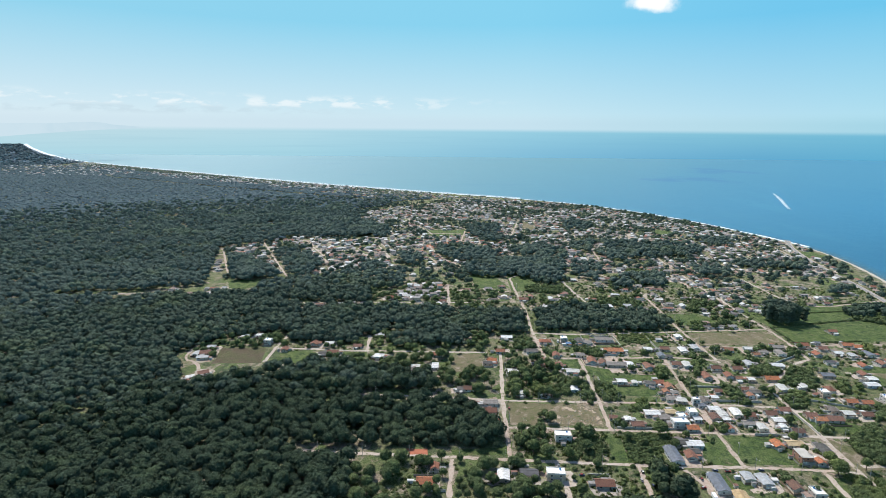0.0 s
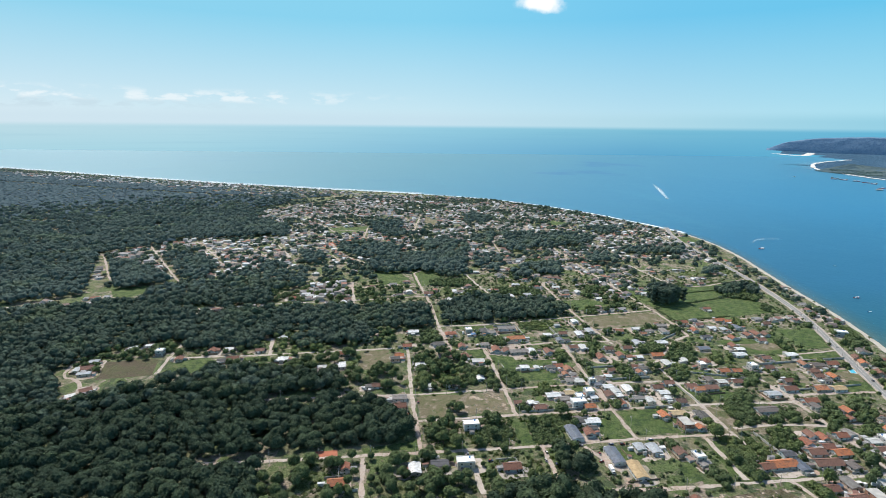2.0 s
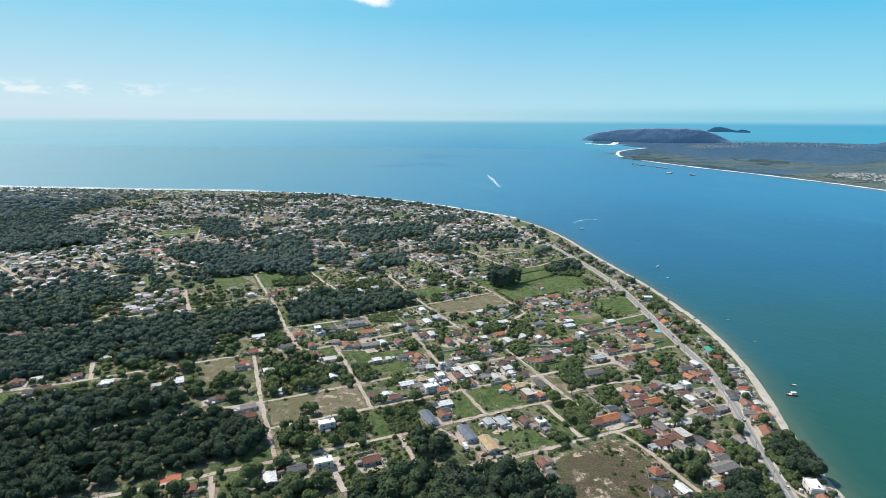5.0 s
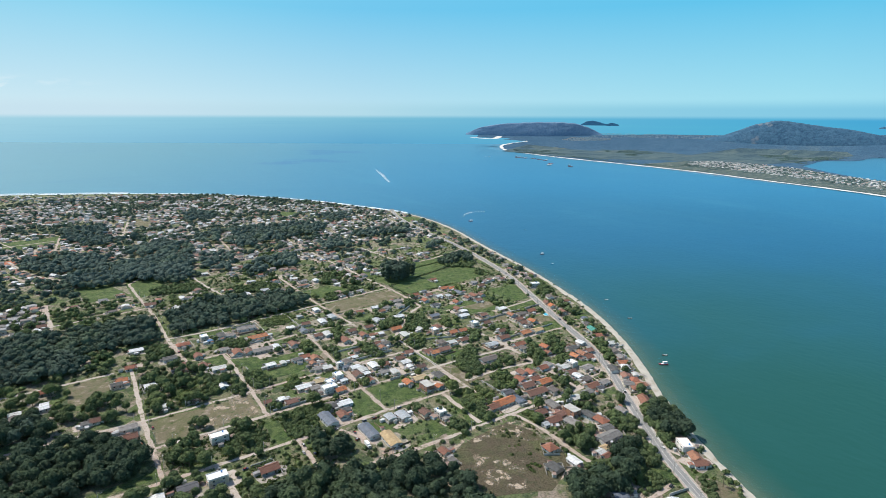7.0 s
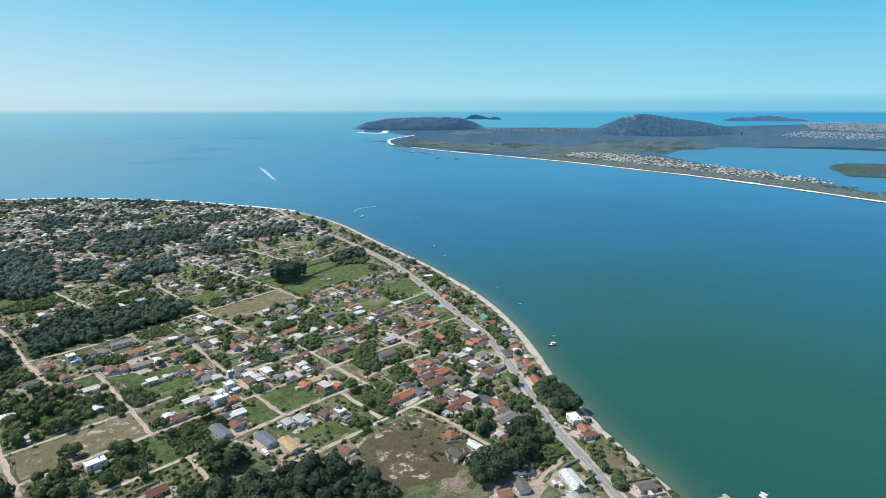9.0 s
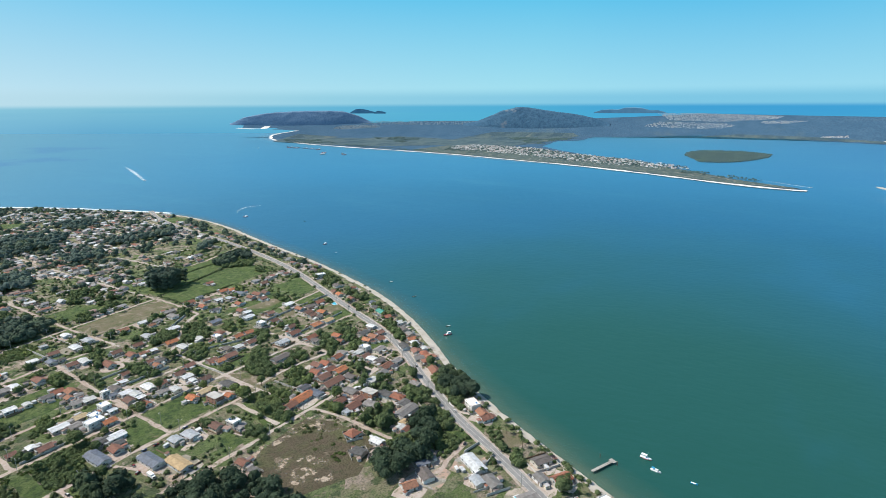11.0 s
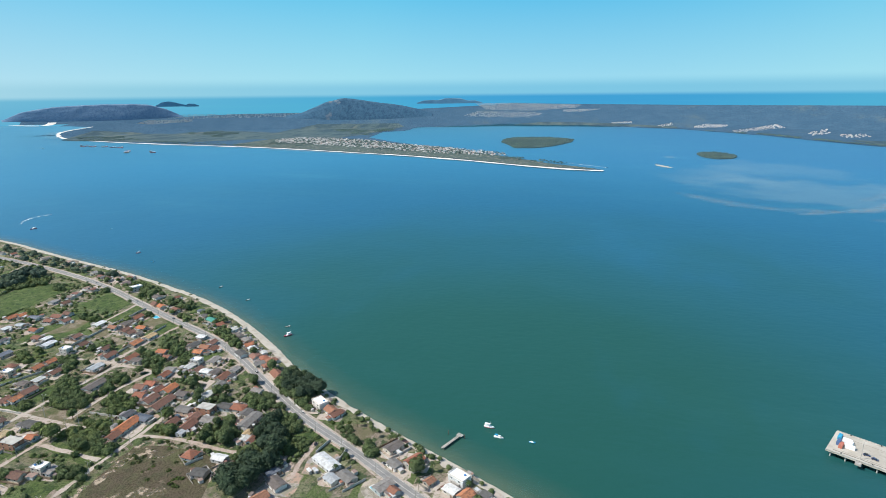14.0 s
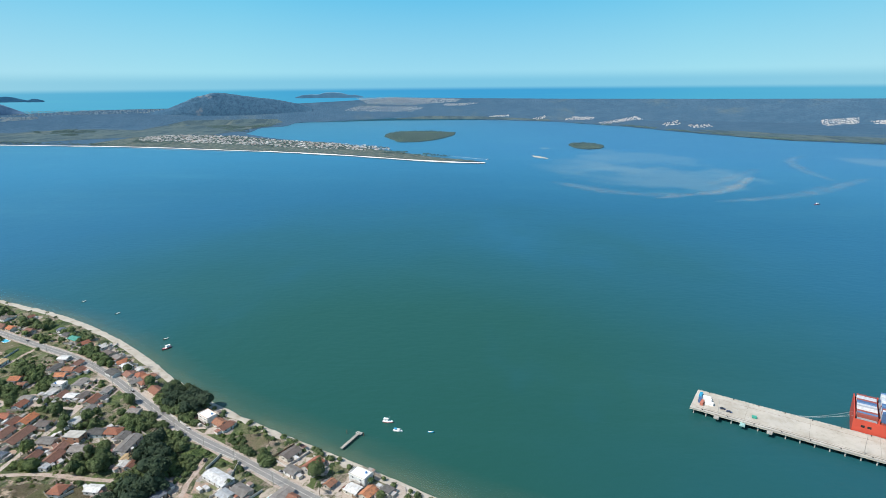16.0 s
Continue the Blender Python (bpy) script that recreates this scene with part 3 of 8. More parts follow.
OPPOSITE_B = [
    (11363, -1991),
    (12813, 208),
    (13900, 1604),
    (11500, 2000),
    (9736, 2524),
    (8500, 2950),
    (7390, 3808),
    (7034, 4426),
    (6107, 4683),
    (6484, 5028),
]
OPPOSITE = OPPOSITE_A + OPPOSITE_B
opp = dense(OPPOSITE, 120)
for i, p in enumerate(opp):
    w = noise.noise((p.x * 0.006, p.y * 0.006, 5)) * min(30, 0.008 * p.length)
    opp[i] = p + Vector((w, w))
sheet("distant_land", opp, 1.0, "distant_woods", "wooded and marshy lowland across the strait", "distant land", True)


def beach_band(name, line, w0, w1, label):
    pts = dense(smooth_line(line, 2), 40, False)
    vs, fs = strip(pts, (w0, w1), 1.8, 6.0, 9)
    me = mesh_of(name, [far(v[0], v[1], 1.8) for v in vs], fs, "white_sand")
    return tagged(new(name, me), label, "beach", kind="structure")


beach_band("strait_beach", OPPOSITE[5:19], -5, 19, "white sand beach along the far side of the strait")
beach_band("headland_beach", [(4160, 4980), (4093, 4573), (4300, 4700), (4700, 5100)], -40, 30, "white sand bar below the headland")
# marsh behind the far beach
sheet("marsh_ground", dense([(2767, 2970), (3586, 3536), (3326, 2662), (3709, 2544), (3521, 1998), (4587, 2204), (4764, 1534), (4284, 1333), (3425, 1328), (3055, 1397), (3000, 1787), (2780, 2058), (2720, 2403)], 120),
      1.9, "marsh", "open olive-green marsh behind the far beach", "marsh", True)
sheet("marsh_ground", dense([(4667, 539), (5089, 305), (4944, -165), (4426, -668), (4237, -641), (4548, -154), (4623, 399)], 120), 1.9, "marsh", "pale strip of marsh at the head of the lagoon", "marsh", True)
sheet("marsh_ground", dense([(3321, -1320), (3224, -1497), (2985, -1670), (2740, -1969), (2554, -1839), (2646, -1500), (2860, -1350)], 120), 1.9, "marsh", "olive strip of marsh along the lagoon", "marsh", True)
sheet("spit_ground", dense([(3050, 1740), (3137, 1434), (3035, 1177), (2808, 903), (2625, 570), (2410, 420), (2279, 270), (2103, 125), (1965, -55), (1945, -40), (2000, 150), (2180, 460), (2300, 750), (2375, 1000), (2475, 1270), (2570, 1700), (2700, 1760)], 60),
      1.8, "spit_scrub", "low spit of scrub, gardens and sand", "spit", True)


def hill(name, az, tops, r, depth, label):
    """A wooded ridge: its crest's heights in degrees under eye level, at even steps between two azimuths, r metres off."""
    vs, fs = [], []
    na, nr = 64, 18
    for i in range(na + 1):
        u = i / na
        a = radians(az[0] + (az[1] - az[0]) * u)
        el = np.interp(u, np.linspace(0, 1, len(tops)), tops)
        top = max(2.0, EYE + r * math.tan(radians(el)))
        for j in range(nr + 1):
            v = j / nr * 2 - 1
            q = max(0.0, 1 - abs(v)) ** 0.8 if v < 0 else (1 - v)
            rr = r + v * depth * (0.35 + 0.65 * math.sin(math.pi * min(max(u, 0.04), 0.96)))
            z = top * q * (1 + (0.09 if q < 0.98 else 0.03) * noise.fractal((u * 14, v * 3, r * 0.01), 1.0, 2.0, 4)) - (1 if r < 12000 else 12 * (1 - q) + 1)
            vs.append(far(rr * math.sin(a), rr * math.cos(a), z))
            if i and j:
                k = i * (nr + 1) + j
                fs.append((k, k - 1, k - nr - 2, k - nr - 1))
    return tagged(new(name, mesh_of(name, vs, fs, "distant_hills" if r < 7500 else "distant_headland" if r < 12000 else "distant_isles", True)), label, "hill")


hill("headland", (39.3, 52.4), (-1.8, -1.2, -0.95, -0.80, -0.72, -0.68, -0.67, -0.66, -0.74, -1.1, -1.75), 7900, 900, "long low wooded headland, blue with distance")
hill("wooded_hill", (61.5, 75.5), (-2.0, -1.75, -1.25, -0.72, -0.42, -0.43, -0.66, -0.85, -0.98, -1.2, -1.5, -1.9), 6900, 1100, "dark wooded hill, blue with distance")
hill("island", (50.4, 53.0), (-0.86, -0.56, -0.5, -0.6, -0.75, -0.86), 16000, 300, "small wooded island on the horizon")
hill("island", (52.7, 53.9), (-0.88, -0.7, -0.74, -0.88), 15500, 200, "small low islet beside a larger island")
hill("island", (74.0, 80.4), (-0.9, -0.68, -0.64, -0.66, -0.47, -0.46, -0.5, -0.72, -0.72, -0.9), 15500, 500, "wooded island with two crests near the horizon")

# ---- plants ----
def dome(r, n, flat, rings=4):
    """A lumpy rounded crown, open below: vertices and triangles."""
    vs, fs = [(0, 0, flat * (1 + 0.1 * r.rand()))], []
    lump = r.uniform(0, 6.28, 3)
    for k, (rad, z) in enumerate(((0.46, 0.86), (0.80, 0.50), (0.93, 0.02), (0.70, -0.36))[:rings]):
        for i in range(n):
            a = math.tau * (i + 0.5 * (k % 2)) / n
            q = 1 + 0.10 * math.sin(2 * a + lump[0]) + 0.10 * math.sin(3 * a + lump[1] + k) + r.uniform(-0.07, 0.07)
            vs.append((rad * q * math.cos(a), rad * q * math.sin(a), z * flat * (1 + 0.16 * math.sin(2 * a + lump[2])) + r.uniform(-0.05, 0.05)))
        for i in range(n):
            b = 1 + k * n
            if k == 0:
                fs.append((0, b + i, b + (i + 1) % n))
            else:
                c, e = b - n, (i + (k % 2 == 0)) % n
                fs += [(c + i, b + i, c + (i + 1) % n), (c + (i + 1) % n, b + i, b + (i + 1) % n)] if k % 2 else [(c + i, b + i, b + (i + 1) % n), (c + i, b + (i + 1) % n, c + (i + 1) % n)]
    return np.array(vs), np.array(fs)


def crown(seed, leaves, size=0.34, flat=0.8, core=True, sides=8, loose=0.30):
    """A crown one metre in radius: sprays of leaves over a lumpy dome. Vertices, triangles."""
    r = np.random.RandomState(seed)
    vs, fs, n = [], [], 0
    lumps = r.normal(size=(9, 3))
    lumps[:, 2] = np.abs(lumps[:, 2])
    lumps /= np.linalg.norm(lumps, axis=1)[:, None]
    if core:
        v, f = dome(r, sides, flat, 3 if sides < 6 else 4)
        vs.append(v * 0.90 + np.array([0, 0, 0.12]))
        fs.append(f)
        n = len(v)
    for i in range(leaves):
        d = r.normal(size=3)
        d[2] = abs(d[2]) - 0.22
        d /= np.linalg.norm(d)
        near = max(0.0, (lumps @ d).max() - 0.72) / 0.28
        rad = (0.80 + 0.24 * near) * r.uniform(0.93, 1.07)
        c = d * rad * np.array([1, 1, flat]) + np.array([0, 0, 0.14])
        nrm = d + r.normal(size=3) * loose + np.array([0, 0, 0.35])
        nrm /= np.linalg.norm(nrm)
        u = np.cross(nrm, r.normal(size=3))
        u /= np.linalg.norm(u)
        w = np.cross(nrm, u)
        s = size * r.uniform(0.7, 1.25)
        vs.append(np.array([c + u * s, c - u * 0.55 * s + w * 0.85 * s * r.uniform(0.8, 1.1), c - u * 0.5 * s - w * 0.8 * s * r.uniform(0.8, 1.1)]))
        fs.append(np.array([[n, n + 1, n + 2]]))
        n += 3
    return np.concatenate(vs), np.concatenate(fs)


def plant_mesh(name, places, crowns, mat, seed):
    """One mesh of many crowns: places holds rows of x, y, foot, radius, height of the crown's base."""
    r = np.random.RandomState(seed)
    V, F, n = [], [], 0
    for x, y, z, rad, base in places:
        cv, cf = crowns[r.randint(len(crowns))]
        a, s = r.rand() * 6.283, rad
        ca, sa = math.cos(a) * s, math.sin(a) * s
        v = np.empty_like(cv)
        v[:, 0] = cv[:, 0] * ca - cv[:, 1] * sa + x
        v[:, 1] = cv[:, 0] * sa + cv[:, 1] * ca + y
        v[:, 2] = cv[:, 2] * s * r.uniform(0.85, 1.25) + z + base
        V.append(v)
        F.append(cf + n)
        n += len(cv)
    V, F = np.concatenate(V), np.concatenate(F)
    me = bpy.data.meshes.new(name)
    me.vertices.add(len(V))
    me.vertices.foreach_set("co", V.astype(np.float32).ravel())
    me.loops.add(F.size)
    me.loops.foreach_set("vertex_index", F.astype(np.int32).ravel())
    me.polygons.add(len(F))
    me.polygons.foreach_set("loop_start", np.arange(0, F.size, 3, dtype=np.int32))
    me.polygons.foreach_set("use_smooth", np.ones(len(F), bool))
    me.update(calc_edges=True)
    me.materials.append(MATS[mat])
    return me


CROWNS_NEAR = [crown(i, 140, 0.19, sides=7, loose=0.45) for i in range(8)]
CROWNS_HALF = [crown(80 + i, 56, 0.25, sides=6, loose=0.4) for i in range(8)]
CROWNS_MID = [crown(20 + i, 20, 0.30, sides=5, loose=0.25) for i in range(8)]
CROWNS_FAR = [crown(40 + i, 4, 0.34, 0.5, sides=5, loose=0.2) for i in range(8)]
CROWNS_CANOPY = [crown(120 + i, 0, 0.3, 0.30, sides=5) for i in range(8)]
CROWNS_LOW = [crown(60 + i, 24, 0.5, 0.6, False) for i in range(6)]


def grid_points(poly, step, seed, keep=1.0):
    """Jittered points in a polygon, step metres apart."""
    P = np.array([tuple(p)[:2] for p in poly], float)
    r = np.random.RandomState(seed)
    x, y = np.meshgrid(np.arange(P[:, 0].min(), P[:, 0].max(), step), np.arange(P[:, 1].min(), P[:, 1].max(), step))
    x, y = x.ravel() + r.uniform(-0.45, 0.45, x.size) * step, y.ravel() + r.uniform(-0.45, 0.45, y.size) * step
    ok = inside(poly)(x, y) & (r.rand(x.size) < keep)
    return x[ok], y[ok]

# ---- roads and lots ----
TRACKS_A = [
    [(54, 394), (57, 478), (61, 525), (67, 602)],
    [(116, 588), (113, 668), (118, 760), (115, 850), (115, 930)],
    [(144, 438), (150, 515), (152, 590)],
    [(230, 384), (232, 432), (237, 486), (243, 555), (247, 592)],
    [(305, 579), (302, 660), (306, 760), (312, 890), (318, 980)],
    [(408, 590), (417, 650), (416, 720), (417, 870), (420, 960)],
    [(311, 318), (312, 372), (317, 430), (324, 520)],
    [(395, 312), (409, 413), (410, 470)],
    [(281, 320), (287, 381)],
    [(-115, 403), (-35, 397), (54, 392), (154, 385), (222, 384), (287, 381), (312, 377)],
]
TRACKS_B = [
    [(-78, 499), (10, 494), (56, 488), (120, 487), (190, 486), (262, 483), (318, 478)],
    [(54, 440), (140, 437), (200, 434), (247, 432), (315, 429), (405, 420)],
    [(180, 325), (222, 319), (311, 315), (347, 312), (397, 310), (437, 306)],
    [(312, 315), (316, 283), (312, 256), (310, 222)],
    [(115, 668), (154, 664), (209, 667), (295, 676), (361, 682), (418, 687)],
    [(116, 590), (151, 588), (206, 592), (261, 594), (305, 586)],
    [(303, 626), (356, 626), (412, 628), (504, 640), (604, 628)],
    [(10, 768), (10, 888)],
    [(-58, 853), (16, 854), (104, 851)],
]
TRACKS_C = [
    [(-230, 782), (-67, 792), (15, 791), (115, 797)],
    [(-455, 1153), (-369, 947)],
    [(-394, 1227), (-319, 1055), (-259, 924)],
    [(-308, 1250), (-230, 1083)],
    [(-167, 1290), (-103, 1087)],
    [(-28, 1199), (3, 1067), (40, 1010)],
    [(-110, 1167), (22, 1264)],
    [(-700, 745), (-623, 768), (-539, 820), (-447, 826), (-330, 838)],
    [(9, 392), (6, 340)],
    [(88, 389), (90, 335)],
    [(150, 385), (146, 336)],
    [(335, 179), (279, 178)],
    [(417, 870), (520, 900), (610, 880)],
    [(318, 980), (420, 1000), (560, 1010), (690, 985)],
    [(183, 380), (196, 345)],
    [(512, 937), (512, 860), (517, 772), (664, 818)],
]
TRACKS_D = [
    [(276, 542), (329, 544), (405, 547)],
    [(320, 387), (365, 386), (402, 377)],
    [(475, 518), (552, 522)],
    [(410, 428), (438, 432), (508, 424)],
    [(324, 520), (352, 545), (378, 575), (408, 590)],
    [(-281, 634), (-283, 606), (-281, 579), (-262, 571), (-250, 545)],
    [(-191, 572), (-190, 618), (-185, 661)],
    [(-188, 613), (-143, 609), (-96, 606), (-56, 606), (52, 604)],
    [(-84, 607), (-87, 657)],
    [(-330, 1120), (-150, 1150), (30, 1172)],
    [(-150, 1330), (80, 1350), (300, 1400)],
    [(60, 1400), (40, 1240)],
    [(200, 1500), (150, 1260)],
    [(330, 1480), (300, 1250)],
    [(450, 1400), (420, 1000)],
]
TRACKS_E = [
    [(560, 1350), (520, 1010)],
    [(640, 1250), (600, 1010)],
    [(-60, 1560), (200, 1560), (420, 1500)],
    [(-250, 1400), (-160, 1600)],
    [(115, 930), (210, 1060), (260, 1200)],
    [(312, 890), (250, 1010), (190, 1130)],
]
TRACKS_F = [
    [(-102, 1541), (-46, 1410), (0, 1250)],
    [(-24, 1086), (-9, 1037), (10, 1010), (74, 1026)],
    [(-170, 1141), (-132, 1059), (-90, 979)],
    [(-247, 1104), (-212, 1033)],
    [(201, 915), (205, 842), (213, 792)],
    [(318, 1184), (303, 1043)],
    [(117, 1143), (137, 1116), (154, 1085), (183, 1092)],
    [(26, 1710), (97, 1584), (148, 1634)],
    [(725, 1219), (701, 1079)],
    [(192, 1491), (133, 1479)],
    [(336, 1453), (406, 1371), (446, 1310)],
]
TRACKS = TRACKS_A + TRACKS_B + TRACKS_C + TRACKS_D + TRACKS_E + TRACKS_F
MAIN = smooth_line([(800, 1290), (748, 1182), (703, 1010), (680, 873), (645, 739), (606, 625), (556, 524), (512, 432), (480, 362), (449, 315), (421, 280),
                    (386, 235), (360, 199), (345, 172), (327, 142), (304, 106), (285, 74), (255, 20), (225, -60), (180, -300)])
ROADS = [([Vector(p) for p in dense(smooth_line(r, 2), 5, False)], 3.6) for r in TRACKS] + [(dense(MAIN, 10, False), 9.0)]
for i, (line, w) in enumerate(ROADS[:-1]):
    tagged(new("dirt_road", mesh_of("dirt_road", *strip(line, w, 1.47 + 0.004 * (i % 9), 0.75, i), "dirt_track")),
           "pale unpaved road of sand and gravel", "road", kind="structure")
tagged(new("road", mesh_of("road", *strip(ROADS[-1][0], 7.6, 1.53), "asphalt")), "grey asphalt road along the shore", "road", kind="structure")
tagged(new("road_shoulder", mesh_of("road_shoulder", *strip(ROADS[-1][0], 11.5, 1.505, 0.5, 3), "dirt_track")), "sandy shoulder beside the asphalt", "shoulder", kind="structure")
for off in (-3.4, 0.0, 3.4):
    tagged(new("road_line", mesh_of("road_line", *strip(ROADS[-1][0], (off - 0.11, off + 0.11), 1.545), "road_paint")), "worn painted road line", "marking", kind="structure")

LOTS_A = [
    ("rough_field", [(62, 484), (144, 482), (140, 443), (60, 444)]),
    ("weedy_field", [(300, 308), (240, 304), (222, 268), (224, 246), (262, 224), (302, 238), (307, 285)]),
    ("rough_field", [(308, 672), (411, 680), (411, 634), (308, 631)]),
    ("lawn", [(424, 690), (600, 735), (585, 655), (510, 645), (424, 640)]),
    ("lawn", [(424, 800), (640, 800), (605, 740), (424, 696)]),
    ("lawn", [(236, 429), (281, 427), (281, 387), (234, 388)]),
    ("weedy_field", [(-251, 612), (-200, 613), (-194, 571), (-245, 567)]),
    ("lawn", [(-187, 569), (-176, 606), (-130, 598), (-146, 569)]),
    ("lawn", [(-112, 587), (-111, 602), (-84, 603), (-79, 587)]),
    ("rough_field", [(13, 599), (46, 600), (43, 551), (11, 551)]),
]
LOTS_B = [
    ("lawn", [(-350, 899), (-276, 918), (-290, 880), (-310, 850), (-333, 856)]),
    ("lawn", [(160, 545), (228, 548), (228, 500), (160, 500)]),
    ("lawn", [(-40, 486), (35, 483), (35, 462), (-10, 465)]),
    ("lawn", [(313, 470), (352, 468), (350, 440), (318, 436)]),
    ("lawn", [(60, 420), (48, 408), (8, 405), (10, 398), (52, 397)]),
    ("lawn", [(430, 570), (520, 575), (500, 515), (440, 530)]),
    ("red_clay", [(-60, 1190), (40, 1252), (62, 1222), (-38, 1162)]),
    ("bare_patch", [(304, 313), (310, 303), (306, 270), (288, 280), (280, 298), (262, 300), (235, 300), (237, 309), (262, 311), (293, 311)]),
    ("bare_patch", [(240, 285), (262, 278), (266, 248), (250, 236), (232, 255)]),
]
LOTS_C = [
    ("bare_patch", [(112, 480), (140, 480), (140, 446), (84, 446), (84, 460), (108, 462)]),
    ("red_clay", [(-32, 405), (-10, 406), (-10, 396), (-32, 396)]),
]
LOTS_D = [
    ("lawn", [(213, 419), (228, 417), (228, 386), (209, 386), (204, 396)]),
    ("lawn", [(283, 372), (296, 371), (285, 344), (283, 321), (274, 326)]),
    ("rough_field", [(319, 426), (341, 395), (354, 383), (315, 381)]),
    ("lawn", [(205, 372), (223, 378), (224, 358), (206, 356)]),
    ("lawn", [(242, 344), (252, 342), (251, 323), (238, 323)]),
    ("lawn", [(437, 355), (465, 352), (456, 335), (429, 343)]),
    ("lawn", [(497, 452), (513, 444), (503, 423), (474, 425)]),
    ("lawn", [(531, 594), (583, 586), (550, 529), (519, 536)]),
    ("lawn", [(503, 528), (548, 520), (540, 505), (494, 506)]),
]
LOTS_E = [
    ("rough_field", [(502, 472), (527, 472), (516, 445), (497, 450)]),
    ("lawn", [(483, 444), (515, 441), (507, 422), (473, 428)]),
    ("rough_field", [(450, 557), (496, 554), (493, 535), (462, 534)]),
    ("rough_field", [(466, 508), (487, 502), (463, 484), (455, 490)]),
    ("lawn", [(349, 460), (367, 443), (351, 430), (335, 436)]),
    ("lawn", [(111, 940), (141, 931), (132, 854), (109, 849)]),
    ("lawn", [(131, 588), (151, 584), (153, 571), (144, 554), (131, 575)]),
    ("lawn", [(153, 571), (178, 561), (179, 540), (155, 546)]),
    ("bare_patch", [(218, 633), (231, 619), (220, 608), (209, 616)]),
]
LOTS_F = [
    ("lawn", [(146, 663), (190, 661), (187, 652), (146, 648)]),
    ("lawn", [(310, 745), (350, 745), (351, 727), (306, 715)]),
    ("lawn", [(213, 481), (228, 478), (220, 465), (212, 471)]),
    ("lawn", [(135, 427), (148, 425), (146, 380), (134, 385)]),
    ("lawn", [(505, 461), (515, 448), (504, 423), (476, 426)]),
    ("rough_field", [(500, 474), (517, 462), (510, 446), (492, 457)]),
    ("lawn", [(550, 446), (560, 442), (555, 430), (528, 426)]),
    ("rough_field", [(363, 162), (366, 146), (359, 140), (340, 143), (344, 154)]),
    ("lawn", [(332, 169), (337, 167), (333, 155), (327, 156)]),
]
LOTS_G = [
    ("lawn", [(339, 200), (348, 186), (341, 176), (324, 185)]),
]
LOTS_H = [
    ("lawn", [(114, 980), (165, 987), (155, 873), (109, 869)]),
    ("lawn", [(45, 952), (84, 969), (109, 869), (57, 868)]),
    ("lawn", [(535, 1429), (584, 1387), (546, 1334), (517, 1359)]),
    ("rough_field", [(221, 1532), (245, 1449), (223, 1386), (203, 1443)]),
    ("lawn", [(740, 1170), (780, 1169), (780, 1115), (732, 1104)]),
    ("lawn", [(317, 723), (361, 740), (367, 715), (315, 699)]),
    ("lawn", [(-45, 1387), (71, 1394), (74, 1333), (-31, 1293)]),
    ("rough_field", [(114, 1112), (157, 1100), (140, 1064), (106, 1073)]),
]
MORE_LOTS = LOTS_D + LOTS_E + LOTS_F + LOTS_G + LOTS_H
LOTS = LOTS_A + LOTS_B + LOTS_C + MORE_LOTS
for i, (mat, poly) in enumerate(LOTS):
    label, cat = {"rough_field": ("rough lot of dry grass and bare patches", "field"), "weedy_field": ("overgrown brown field with bare patches", "field"), "lawn": ("mown bright green grass lot", "lawn"),
                  "red_clay": ("levelled lot of red clay", "field"), "bare_patch": ("trodden bare sandy patch in a field", "bare ground")}[mat]
    pts = dense(poly, 6)
    pts = [p + Vector((noise.noise((p.x * 0.1, p.y * 0.1, i)), noise.noise((p.x * 0.1, p.y * 0.1, i + 9)))) * 2.0 for p in pts]
    sheet(cat.replace(' ', '_'), pts, 1.42 + 0.0008 * i + (0.012 if mat == 'bare_patch' else 0), 'bare_soil' if mat == 'bare_patch' else mat, label, cat)

FORESTS_A = [
    [(-667, 682), (-578, 706), (-334, 655), (-290, 574), (-246, 507), (-208, 540), (-134, 572), (-47, 550), (-5, 544), (-5, 505), (-78, 505), (-68, 410), (-120, 408), (-120, 396), (-66, 390),
     (-68, 240), (-185, 150), (-420, 150)],
    [(-75, 490), (30, 486), (35, 457), (50, 434), (48, 402), (-5, 410), (-63, 410)],
    [(-728, 750), (-639, 776), (-431, 811), (-235, 777), (-174, 751), (-81, 766), (7, 752), (93, 750), (108, 734), (108, 669), (69, 664), (-43, 666), (-150, 644),
     (-193, 662), (-258, 642), (-292, 641), (-334, 659), (-667, 682)],
]
FORESTS_B = [
    [(130, 745), (176, 773), (251, 754), (294, 751), (294, 683), (224, 674), (122, 676)],
    [(-776, 785), (-2128, 2290), (-2478, 3195), (-1900, 3100), (-1584, 2735), (-827, 2284), (-372, 2033), (-160, 1920), (-188, 1819), (-365, 1628), (-523, 1427), (-465, 1154), (-375, 870), (-459, 836), (-548, 826), (-640, 775)],
    [(-170, 662), (-95, 665), (-95, 628), (-180, 632)],
    [(-60, 655), (40, 662), (30, 622), (-60, 618)],
    [(-330, 655), (-262, 642), (-275, 618), (-300, 590)],
    [(-180, 650), (-100, 650), (-100, 628), (-180, 628)],
]
FORESTS_C = [
    [(309, 1144), (538, 1196), (531, 1121), (326, 1065)],
    [(50, 1365), (179, 1271), (114, 1226)],
    [(563, 1314), (696, 1268), (596, 1197)],
    [(-372, 2070), (-300, 2310), (-192, 2250), (40, 2090), (-60, 1990), (-160, 1930)],
]
